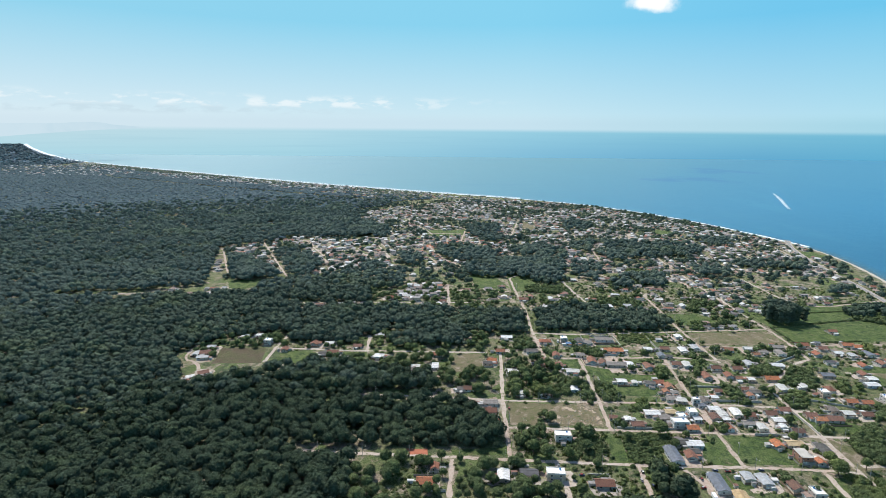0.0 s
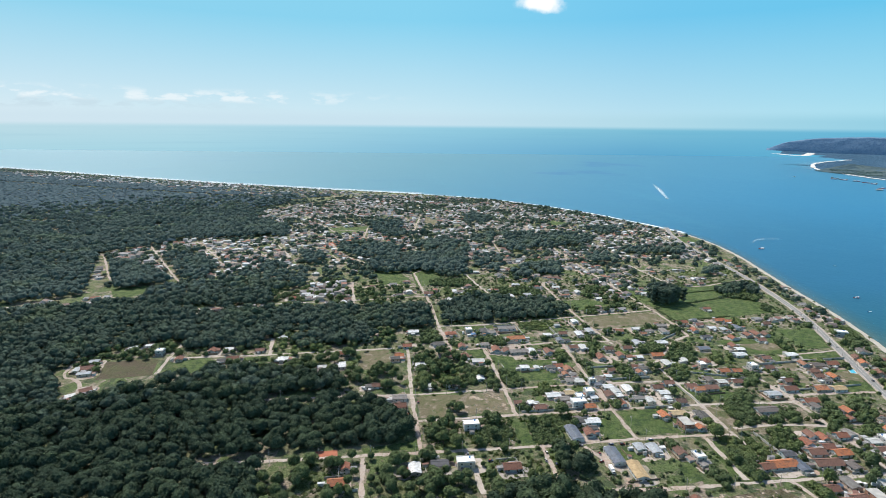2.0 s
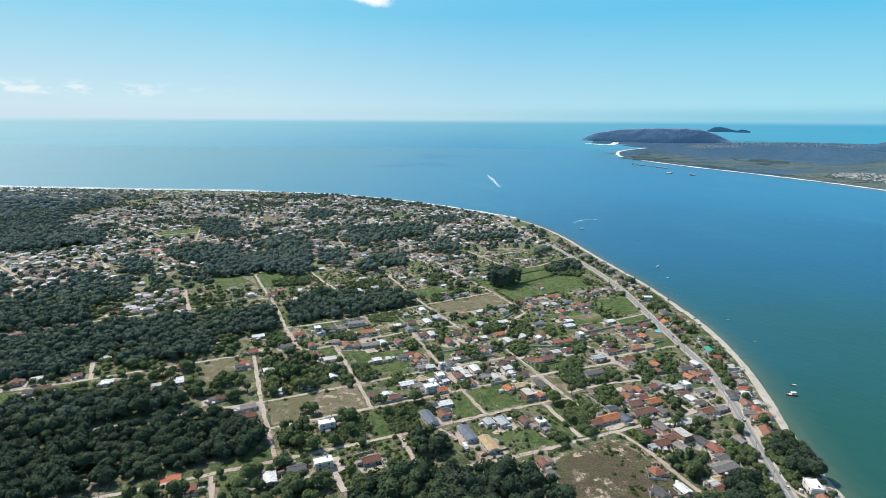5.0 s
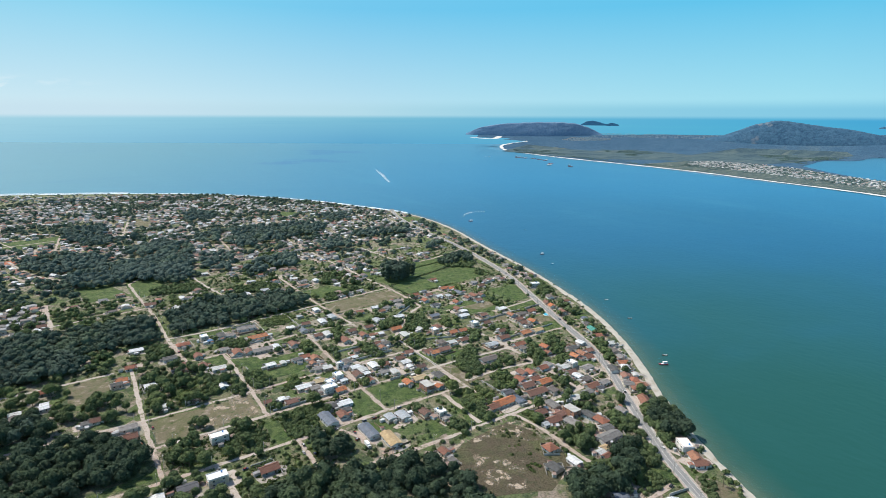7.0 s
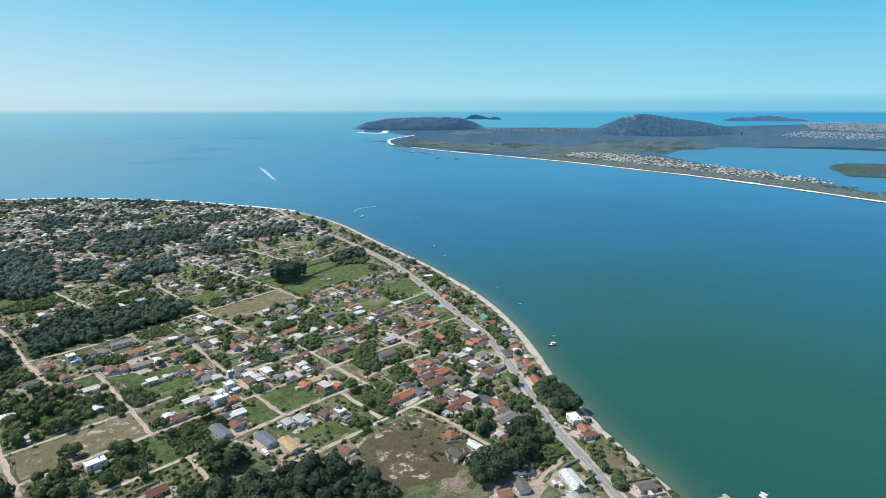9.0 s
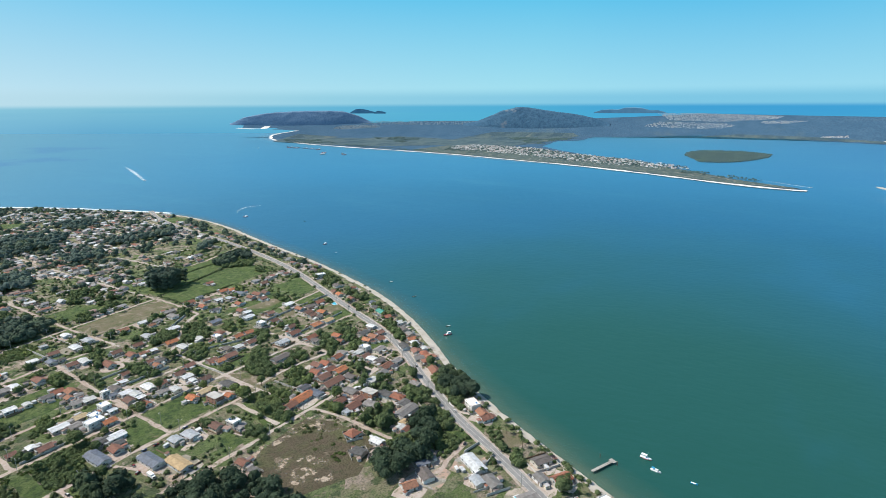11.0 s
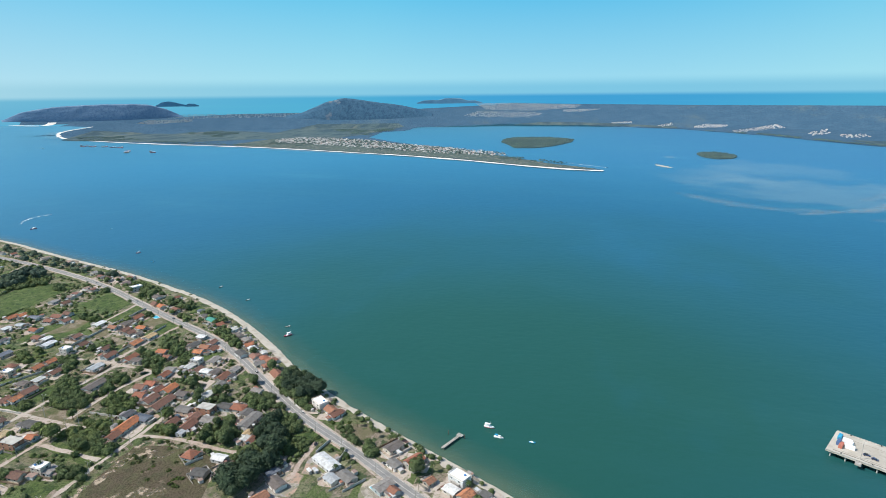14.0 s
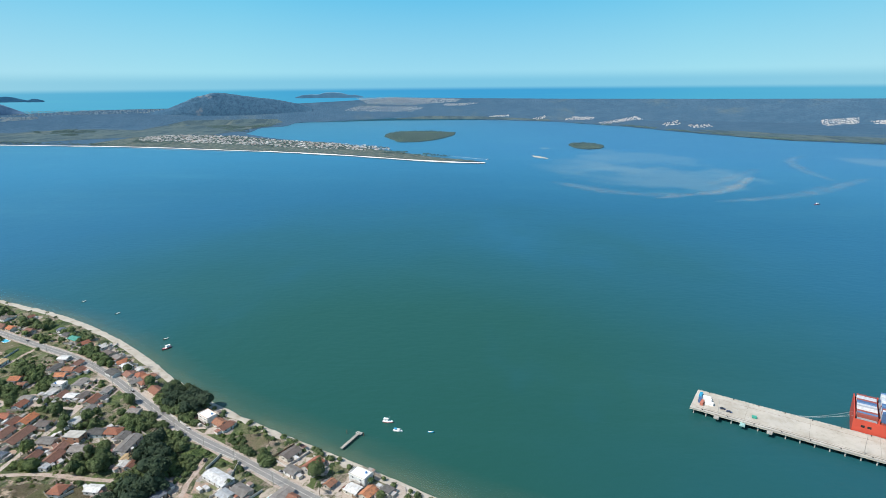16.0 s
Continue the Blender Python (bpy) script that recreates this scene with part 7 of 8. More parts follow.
tagged(new("garden_trees", plant_mesh("garden_trees", rest_far, CROWNS_MID, "mid_haze_leaves", 9)), "broadleaf trees of the far quarters", "trees", kind="stuff")

# low scrub and weeds on open ground
scrub = []
for poly, step, keep in (([(240, 304), (222, 268), (224, 246), (262, 224), (302, 238), (312, 240), (312, 310)], 3.5, 0.3), ([(60, 434), (225, 430), (180, 388), (60, 396)], 2.8, 0.75), ([(66, 590), (142, 590), (142, 495), (66, 495)], 3.0, 0.5), ([(-66, 391), (176, 383), (150, 335), (-60, 325)], 3.2, 0.55), ([(312, 300), (392, 300), (345, 180), (312, 200)], 3.2, 0.5), ([(60, 605), (60, 395), (-70, 395), (-60, 330), (100, 330), (230, 300), (330, 180), (300, 100), (430, 225), (600, 580), (600, 900), (115, 930)], 5.0, 0.30),
                         ([(-300, 660), (60, 660), (60, 500), (-10, 500), (-130, 580), (-290, 575)], 5.0, 0.35)):
    x, y = grid_points(poly, step, 77, keep)
    ok = off_roads(x, y, 1.0) & clear_of_houses(x, y, -1.0)
    lush = np.array([noise.noise((a * 0.03, b * 0.03, 7)) > -0.12 for a, b in zip(x, y)], bool)
    ok &= lush & (~in_any(open_ground, x, y) | (open_ground[1](x, y) & (rs.rand(len(x)) < 0.4)))
    scrub += [(a, b, 1.35, rs.uniform(0.7, 2.0), -0.1) for a, b in zip(x[ok], y[ok])]
x, y = grid_points([(60, 605), (60, 395), (230, 300), (330, 180), (300, 100), (430, 225), (640, 560), (700, 800), (690, 900), (115, 900)], 5.2, 33, 0.34)
ok = off_roads(x, y, 1.5) & off_beach(x, y) & clear_of_houses(x, y, -0.6) & ~in_any(open_ground, x, y) & ~in_any(woods, x, y)
bushes = [(a, b, 1.35, rs.uniform(1.0, 2.7), rs.uniform(-0.2, 0.6)) for a, b in zip(x[ok], y[ok])]
for p in dense(shifted(COAST, 6.5), 3.4, False):
    if -70 < p.y < 235 and rs.rand() < 0.72:
        bushes.append((p.x + rs.uniform(-3, 3), p.y + rs.uniform(-3, 3), 1.2, rs.uniform(1.4, 3.3), rs.uniform(-0.2, 0.9)))
tagged(new("bushes", plant_mesh("bushes", bushes, CROWNS_MID, "garden_leaves", 14)), "bushes and young trees in the gardens", "bushes", kind="stuff")
tagged(new("scrub", plant_mesh("scrub", scrub, CROWNS_LOW, "scrub_leaves", 12)), "low weeds and scrub on unbuilt lots", "scrub", kind="stuff")

# ---- hedges, palms, poles, cars ----
hedge = []
for a, b in (((424, 692), (604, 738)), ((424, 692), (424, 640)), ((424, 798), (640, 802)), ((470, 705), (600, 740)), ((430, 745), (620, 770)), ((424, 640), (510, 648))):
    n = int(math.hypot(b[0] - a[0], b[1] - a[1]) / 1.8)
    hedge += [(a[0] + (b[0] - a[0]) * i / n, a[1] + (b[1] - a[1]) * i / n, 1.4, rs.uniform(0.9, 1.5), 0.3) for i in range(n)]
tagged(new("hedge", plant_mesh("hedge", hedge, CROWNS_LOW, "garden_leaves", 15)), "clipped dark hedges between the lawns", "hedge", kind="stuff")


def palm(seed):
    ob = thing("palm_tree", "slender palm tree with drooping fronds", "palm tree", "palms by the shore")
    r = random.Random(seed)
    h = r.uniform(6, 8)
    bm = bmesh.new()
    bmesh.ops.create_cone(bm, cap_ends=True, segments=7, radius1=0.22, radius2=0.13, depth=h, matrix=Matrix.Translation((0, 0, h / 2)))
    part("trunk", bm, "bark", ob)
    bm = bmesh.new()
    for i in range(13):
        a, up = i * 2.4, r.uniform(0.1, 1.0)
        d, s = Vector((math.cos(a), math.sin(a), 0)), Vector((-math.sin(a), math.cos(a), 0))
        prev = None
        for j in range(5):
            u = j / 4
            c = Vector((0, 0, h)) + d * 2.8 * u + Vector((0, 0, up * 2.2 * u - 2.6 * u * u))
            w = 0.42 * math.sin(math.pi * (0.15 + 0.8 * u))
            row = [bm.verts.new(c - s * w + Vector((0, 0, -0.2 * w))), bm.verts.new(c + Vector((0, 0, 0.1))), bm.verts.new(c + s * w + Vector((0, 0, -0.2 * w)))]
            if prev:
                for q in (0, 1):
                    bm.faces.new((prev[q], prev[q + 1], row[q + 1], row[q]))
            prev = row
    part("fronds", bm, "palm_leaves", ob)
    return ob


PALMS = [palm(i) for i in range(3)]
palm_spots = []
for i, p in enumerate(dense(shifted(COAST, 15), 13, False)):
    if 15 < p.y < 700 and p.x > 250 and rs.rand() < 0.62:
        palm_spots.append((p.x + rs.uniform(-3, 1), p.y + rs.uniform(-3, 3)))
palm_spots += [(322, 152), (318, 148), (346, 118), (300, 90), (305, 150), (450, 390), (470, 410), (400, 330), (290, 345), (262, 350)]
for i, (x, y) in enumerate(palm_spots):
    m = pose(x, y, 1.3, 0, 0, rs.uniform(0, 360))
    if i < 3:
        PALMS[i].matrix_basis = m
    else:
        copy_thing(PALMS[i % 3], m)


def power_pole():
    ob = thing("power_pole", "grey concrete power pole with a cross-arm", "power pole", "poles along the roads")
    bm = bmesh.new()
    bmesh.ops.create_cone(bm, cap_ends=True, segments=8, radius1=0.2, radius2=0.12, depth=10.5, matrix=Matrix.Translation((0, 0, 5.1)))
    part("post", bm, "concrete", ob)
    part("cross_arm", boxed(-1.1, 1.1, -0.07, 0.07, 9.6, 9.78), "old_wood", ob)
    for x in (-0.95, 0.0, 0.95):
        bm = bmesh.new()
        bmesh.ops.create_cone(bm, cap_ends=True, segments=6, radius1=0.09, radius2=0.05, depth=0.3, matrix=Matrix.Translation((x, 0, 9.93)))
        part("insulator", bm, "white_trim", ob)
    bm = bmesh.new()
    bmesh.ops.create_cone(bm, cap_ends=True, segments=6, radius1=0.05, radius2=0.04, depth=2.4, matrix=Matrix.Translation((0, 1.1, 8.3)) @ Matrix.Rotation(1.35, 4, "X"))
    part("lamp_arm", bm, "concrete", ob)
    part("lamp_head", boxed(-0.12, 0.12, 2.1, 2.7, 8.45, 8.58), "white_trim", ob)
    return ob


POLE = power_pole()
first = True
WIRES = []
for k, (line, off, gap) in enumerate([(ROADS[-1][0], 5.2, 33)] + [(ROADS[i][0], 3.3, 34) for i in (0, 1, 2, 3, 4, 6, 9, 10, 11, 12, 14)]):
    run, last = gap * 0.4, None
    for a, b in zip(line, line[1:]):
        run += (b - a).length
        if run < gap or a.length > 900 or a.y < 20:
            continue
        run = 0
        d = (b - a).normalized()
        p = a + Vector((d.y, -d.x)) * off
        turn = math.degrees(math.atan2(d.y, d.x)) - 90
        m = pose(p.x, p.y, 1.4, 0, 0, turn)
        if first:
            POLE.matrix_basis, first = m, False
        else:
            copy_thing(POLE, m)
        if last is not None and (p - last).length < 45:
            WIRES.append((last, p))
        last = p
vs, fs = [], []
for a, b in WIRES:
    d = (b - a).normalized()
    s = Vector((d.y, -d.x))
    for off in (-0.95, 0.95):
        for i in range(6):
            u0, u1 = i / 6, (i + 1) / 6
            n = len(vs)
            for u in (u0, u1):
                q = a.lerp(b, u) + s * off
                z = 11.45 - 0.9 * 4 * u * (1 - u)
                vs += [(q.x, q.y, z), (q.x, q.y, z + 0.03)]
            fs.append((n, n + 2, n + 3, n + 1))
tagged(new("power_lines", mesh_of("power_lines", vs, fs, "dark_metal")), "thin sagging power lines between the poles", "cable", kind="stuff")

varied("car_paint", [(0.02, 0.02, 0.022), (0.62, 0.62, 0.62), (0.40, 0.41, 0.42), (0.30, 0.03, 0.03), (0.70, 0.70, 0.69), (0.05, 0.08, 0.18), (0.10, 0.10, 0.11)], 0.3, grain=0.95)
plain("tyre", (0.025, 0.025, 0.025), 0.9, 0.3, 0.2)


def car():
    ob = thing("car", "parked small car with dark windows", "car")
    bm = bmesh.new()
    box(bm, -2.1, 2.1, -0.86, 0.86, 0.3, 0.85)
    bmesh.ops.bevel(bm, geom=bm.edges[:], offset=0.14, segments=2, affect="EDGES")
    part("body", bm, "car_paint", ob)
    bm = bmesh.new()
    a = [bm.verts.new(p) for p in ((-1.7, -0.78, 0.83), (1.15, -0.78, 0.83), (1.15, 0.78, 0.83), (-1.7, 0.78, 0.83))]
    b = [bm.verts.new(p) for p in ((-1.25, -0.66, 1.4), (0.45, -0.66, 1.4), (0.45, 0.66, 1.4), (-1.25, 0.66, 1.4))]
    for i in range(4):
        bm.faces.new((a[i], a[(i + 1) % 4], b[(i + 1) % 4], b[i]))
    part("cabin_glass", bm, "dark_glass", ob)
    part("cabin_roof", boxed(-1.27, 0.47, -0.68, 0.68, 1.38, 1.45), "car_paint", ob)
    for x in (-1.3, 1.3):
        for y in (-0.82, 0.82):
            bm = bmesh.new()
            bmesh.ops.create_cone(bm, cap_ends=True, segments=12, radius1=0.31, radius2=0.31, depth=0.22, matrix=Matrix.Translation((x, y, 0.31)) @ Matrix.Rotation(math.pi / 2, 4, "X"))
            part("wheel", bm, "tyre", ob)
    return ob


CAR = car()
spots_c = [(369, 207, 53), (455, 323, 62), (423, 281, 53), (480, 352, 65), (89, 383, 80), (187, 358, 20), (190, 368, 95), (150, 376, 90), (146, 366, 85), (152, 360, 90), (104, 372, 5), (60, 377, 90),
           (332, 178, 10), (321, 121, 60), (302, 66, 80), (345, 155, 60), (180, 381, 5), (205, 379, 0), (214, 378, 0), (400, 340, 40), (390, 330, 30), (240, 380, 2), (520, 446, 66), (560, 530, 60),
           (232, 440, 92), (250, 455, 5), (62, 472, 90), (115, 620, 92), (300, 600, 90), (610, 640, 70)]
for i, (x, y, a) in enumerate(spots_c):
    m = pose(x, y, 1.55, 0, 0, a)
    if i:
        copy_thing(CAR, m)
    else:
        CAR.matrix_basis = m


def lorry(x, y, a):
    ob = thing("truck", "white box truck parked in a yard", "truck")
    ob.matrix_basis = pose(x, y, 1.45, 0, 0, a)
    part("cargo_box", boxed(-4.2, 1.8, -1.2, 1.2, 0.9, 3.4), "white_roof", ob)
    bm = box(bmesh.new(), 2.0, 3.9, -1.1, 1.1, 0.6, 2.6)
    bmesh.ops.bevel(bm, geom=bm.edges[:], offset=0.15, segments=2, affect="EDGES")
    part("cab", bm, "white_trim", ob)
    part("chassis", boxed(-4.1, 3.8, -0.5, 0.5, 0.5, 0.9), "tyre", ob)
    part("windscreen", boxed(3.86, 3.93, -0.9, 0.9, 1.6, 2.4), "dark_glass", ob)
    for wx in (-3.2, -2.1, 2.9):
        for wy in (-1.0, 1.0):
            bm = bmesh.new()
            bmesh.ops.create_cone(bm, cap_ends=True, segments=12, radius1=0.48, radius2=0.48, depth=0.3, matrix=Matrix.Translation((wx, wy, 0.46)) @ Matrix.Rotation(math.pi / 2, 4, "X"))
            part("wheel", bm, "tyre", ob)


lorry(189, 345, -95)

# swimming pools in two gardens
for i, (x, y, a, w, d) in enumerate(((36, 444, 0, 6, 4), (520, 470, 62, 10, 5), (296, 119, 55, 6, 3.5))):
    ob = thing("swimming_pool", "blue tiled garden swimming pool with a pale rim", "pool")
    ob.matrix_basis = pose(x, y, 1.42, 0, 0, a)
    bm = bmesh.new()
    for q in ((-w / 2 - 0.6, w / 2 + 0.6, -d / 2 - 0.6, -d / 2), (-w / 2 - 0.6, w / 2 + 0.6, d / 2, d / 2 + 0.6), (-w / 2 - 0.6, -w / 2, -d / 2, d / 2), (w / 2, w / 2 + 0.6, -d / 2, d / 2)):
        box(bm, *q, -0.4, 0.18)
    part("rim", bm, "pool_tile", ob)
    part("water", boxed(-w / 2, w / 2, -d / 2, d / 2, -0.4, 0.08), "pool_water", ob)

# garden walls along the lots nearest to the eye
plain("garden_wall", (0.50, 0.48, 0.44), 0.9, 1.5, 0.35)
WALLS_A = [
    ((317, 430), (317, 478)),
    ((322, 173), (338, 169)),
    ((338, 169), (330, 153)),
    ((330, 153), (308, 153)),
    ((372, 210), (392, 236)),
    ((40, 434), (40, 470)),
    ((40, 470), (52, 470)),
    ((40, 452), (52, 452)),
    ((150, 440), (200, 438)),
    ((200, 438), (200, 470)),
    ((250, 434), (250, 470)),
    ((262, 430), (300, 428)),
    ((-10, 392), (-8, 352)),
    ((-8, 352), (4, 352)),
    ((108, 372), (124, 372)),
    ((330, 345), (330, 376)),
    ((345, 316), (345, 345)),
    ((322, 330), (345, 330)),
    ((330, 500), (400, 470)),
    ((345, 470), (405, 470)),
    ((160, 500), (160, 540)),
    ((250, 490), (300, 488)),
    ((250, 520), (310, 518)),
]
WALLS_B = [
    ((170, 600), (170, 655)),
    ((210, 600), (210, 660)),
    ((250, 600), (250, 668)),
    ((280, 600), (280, 670)),
    ((350, 570), (400, 600)),
    ((420, 440), (500, 440)),
    ((420, 500), (540, 500)),
]
WALLS = WALLS_A + WALLS_B
for i, (a, b) in enumerate(WALLS):
    a, b = Vector(a), Vector(b)
    ob = new("garden_wall", mesh_of("garden_wall", [], [], "garden_wall"))
    bm = boxed(0, (b - a).length, -0.1, 0.1, -0.2, 1.7 + 0.3 * (i % 2))
    box(bm, -0.1, (b - a).length + 0.1, -0.15, 0.15, 1.7 + 0.3 * (i % 2), 1.78 + 0.3 * (i % 2))
    bm.to_mesh(ob.data)
    bm.free()
    ob.matrix_basis = pose(a.x, a.y, 1.4, 0, 0, math.degrees(math.atan2(b.y - a.y, b.x - a.x)))
    tagged(ob, "plastered grey garden wall between lots", "wall")

# ---- on the water ----
plain("boat_white", (0.75, 0.76, 0.75), 0.4, 1.0, 0.12)
plain("boat_red", (0.45, 0.12, 0.13), 0.5, 1.0, 0.2)
plain("boat_blue", (0.04, 0.30, 0.48), 0.5, 1.0, 0.2)
plain("hull_red", (0.52, 0.075, 0.045), 0.55, 6.0, 0.15)
def quay_look(k):
    c = k.mix(k.noise(16, 6, 0.7), (0.40, 0.365, 0.305), (0.49, 0.455, 0.39))
    c = k.mix(k.noise(60, 6, 0.75, stretch=(1, 1, 1), lo=0.50, hi=0.66), c, (0.36, 0.325, 0.27))
    c = k.mix(k.math("MULTIPLY", k.noise(9, 5, 0.7, lo=0.48, hi=0.64), 0.5), c, (0.50, 0.475, 0.43))
    c = k.mix(k.noise(2.5, 5, 0.75, lo=0.6, hi=0.68), c, (0.27, 0.25, 0.22))
    k.colour(c)


material("quay_concrete", quay_look, 0.9)
plain("pale_teal", (0.34, 0.55, 0.52), 0.7, 2.0, 0.2)
plain("green_sheet", (0.06, 0.36, 0.27), 0.6, 2.0, 0.2)
plain("joint_tar", (0.20, 0.185, 0.16), 0.9, 2.0, 0.3)
def container_look(k):
    """Corrugated painted steel."""
    c = k.choose(k.each(), [(0.30, 0.06, 0.045), (0.72, 0.72, 0.71), (0.42, 0.45, 0.48), (0.06, 0.14, 0.30), (0.70, 0.71, 0.72), (0.34, 0.08, 0.06), (0.56, 0.60, 0.64), (0.10, 0.22, 0.42)])
    wv = k.n("TexWave")
    wv.bands_direction = "X"
    wv.inputs["Scale"].default_value = 1.2
    k.put(k.n("TexCoord").outputs["Object"], wv.inputs["Vector"])
    c = k.mix(k.math("MULTIPLY", k.noise(1.5, 4), 0.25), c, (0.16, 0.12, 0.10))
    k.colour(c)
    k.bump(wv.outputs["Fac"], 0.06)


material("container_paint", container_look, 0.6)


def hull(l, w, h, sheer=0.5):
    """A boat's hull along x, bow at +x, open shell closed by a deck."""
    bm = bmesh.new()
    rows = []
    for i in range(9):
        u = i / 8
        b = w / 2 * min(1.0, 0.78 + u) * (1 - max(0.0, u - 0.55) ** 2 / 0.2025 * 0.98)
        top = h + sheer * max(0.0, u - 0.4) ** 2 * 2
        x = -l / 2 + l * u
        rows.append([bm.verts.new(p) for p in ((x, -b, top), (x, -b * 0.7, -0.3), (x, b * 0.7, -0.3), (x, b, top))])
    for p, q in zip(rows, rows[1:]):
        for j in range(3):
            bm.faces.new((p[j], q[j], q[j + 1], p[j + 1]))
        bm.faces.new((p[3], q[3], q[0], p[0]))
    bm.faces.new(rows[0][::-1])
    bm.faces.new(rows[-1])
    bmesh.ops.recalc_face_normals(bm, faces=bm.faces)
    return bm


def boat(x, y, a, l, kind):
    label = {"fishing": "wooden fishing boat with a white cabin and a mast", "trawler": "white fishing boat with a dark red waterline and a mast", "cruiser": "white motor boat with a blue canopy", "skiff": "small blue and white open boat", "dinghy": "small dark moored boat"}[kind]
    ob = thing("boat", label, "boat")
    ob.matrix_basis = pose(x, y, 0.0, 0, 0, a)
    w = l * (0.34 if kind != "dinghy" else 0.28)
    part("hull", hull(l, w, l * 0.11), {"fishing": "boat_red", "trawler": "boat_white", "cruiser": "boat_white", "skiff": "boat_blue", "dinghy": "old_wood"}[kind], ob)
    t = l * 0.11
    part("deck", boxed(-l * 0.42, l * 0.2, -w * 0.36, w * 0.36, t, t + 0.12), "boat_white", ob)
    if kind == "trawler":
        part("waterline", hull(l * 1.004, w * 1.02, l * 0.045, 0.2), "boat_red", ob)
    if kind in ("fishing", "trawler"):
        part("cabin", boxed(-l * 0.32, l * 0.02, -w * 0.28, w * 0.28, t + 0.12, t + 2.0), "boat_white", ob)
        part("cabin_roof", boxed(-l * 0.42, l * 0.06, -w * 0.34, w * 0.34, t + 2.0, t + 2.12), "white_roof", ob)
        bm = bmesh.new()
        bmesh.ops.create_cone(bm, cap_ends=True, segments=6, radius1=0.09, radius2=0.05, depth=4.5, matrix=Matrix.Translation((l * 0.12, 0, t + 2.2)))
        part("mast", bm, "boat_white", ob)
    elif kind == "cruiser":
        part("cabin", boxed(-l * 0.1, l * 0.2, -w * 0.28, w * 0.28, t + 0.12, t + 1.1), "boat_white", ob)
        part("windscreen", boxed(l * 0.2, l * 0.22, -w * 0.26, w * 0.26, t + 0.4, t + 1.0), "dark_glass", ob)
        part("canopy", boxed(-l * 0.42, -l * 0.12, -w * 0.34, w * 0.34, t + 1.4, t + 1.5), "boat_blue", ob)
    elif kind == "skiff":
        for u in (-0.25, 0.0):
            part("thwart", boxed(l * u, l * u + 0.3, -w * 0.4, w * 0.4, t + 0.13, t + 0.22), "boat_white", ob)
    else:
        part("thwart", boxed(-0.2, 0.2, -w * 0.4, w * 0.4, t + 0.13, t + 0.2), "old_wood", ob)
    return ob


for row in ((384, 57, -100, 8.5, "trawler"), (372, 48, -100, 7.5, "cruiser"), (371, 23, -95, 5, "skiff"), (508, 295, 150, 10, "fishing"), (530, 307, 140, 6, "dinghy"), (597, 398, 150, 6, "dinghy"),
            (634, 462, 160, 6, "dinghy"), (719, 640, 150, 6, "skiff"), (758, 700, 155, 8, "fishing"), (865, 1034, 160, 11, "fishing"), (895, 880, 150, 5, "dinghy"), (2428, 2476, 120, 26, "fishing"),
            (2432, 2420, 120, 26, "fishing"), (2444, 2356, 120, 24, "fishing"), (2420, 2290, 130, 24, "fishing"), (2405, 2231, 110, 24, "fishing"), (2261, 2056, 120, 24, "fishing"), (2217, 1884, 120, 24, "fishing"),
            (1131, 1838, -64, 9, "cruiser"), (2011, -90, -60, 9, "cruiser"), (985, 1120, 10, 6, "skiff"), (1220, -760, 100, 12, "fishing"), (2330, 2620, 100, 16, "cruiser")):
    boat(*row)


def wake(pts, w0, w1, label):
    line = dense(smooth_line(pts, 2), 4, False)
    vs, fs = [], []
    for i, p in enumerate(line):
        a, b = line[max(0, i - 1)], line[min(len(line) - 1, i + 1)]
        d = (b - a).normalized()
        u = i / (len(line) - 1)
        w = (w0 + (w1 - w0) * u) * (1 + 0.4 * noise.noise((i * 0.35, 1, 1)))
        if u > 0.6:
            w *= 1 - (u - 0.6) / 0.4 * 0.9
        for s in (-1, 1):
            vs.append((p.x + d.y * w * s / 2, p.y - d.x * w * s / 2, 0.06))
        if i:
            fs.append((2 * i - 2, 2 * i - 1, 2 * i + 1, 2 * i))
    tagged(new("wake", mesh_of("wake", vs, fs, "wake_foam")), label, "wake", kind="structure")


wake([(1134, 1836), (1180, 1940), (1250, 2080), (1350, 2310)], 8, 20, "white foam trail behind a fast boat")
wake([(987, 1124), (955, 1135), (915, 1120), (890, 1092)], 3, 5, "curved white foam trail of a small boat")
wake([(2012, -88), (2063, -27), (2130, 50)], 6, 10, "white foam trail by the spit")
wake([(2330, 2615), (2350, 2700)], 6, 8, "white foam trail of a far boat")

# wooden landing stage with mooring piles
ob = thing("jetty", "weathered grey wooden jetty on piles in the shallows", "jetty")
ob.matrix_basis = pose(348, 86, 0, 0, 0, math.degrees(math.atan2(-10, 20)))
part("deck", boxed(0, 21, -1.1, 1.1, 1.5, 1.68), "concrete", ob)
part("platform", boxed(19.5, 22.5, -2.4, 2.4, 1.56, 1.74), "concrete", ob)
for i in range(8):
    for s in (-0.95, 0.95):
        bm = bmesh.new()
        bmesh.ops.create_cone(bm, cap_ends=True, segments=7, radius1=0.14, radius2=0.14, depth=4.2, matrix=Matrix.Translation((0.5 + i * 2.85, s, 0.4)))
        part("pile", bm, "old_wood", ob)
    part("rail_post", boxed(0.4 + i * 2.6, 0.52 + i * 2.6, -1.1, -1.0, 1.68, 2.6), "old_wood", ob)
part("rail", boxed(0.4, 18.8, -1.1, -1.0, 2.55, 2.65), "old_wood", ob)
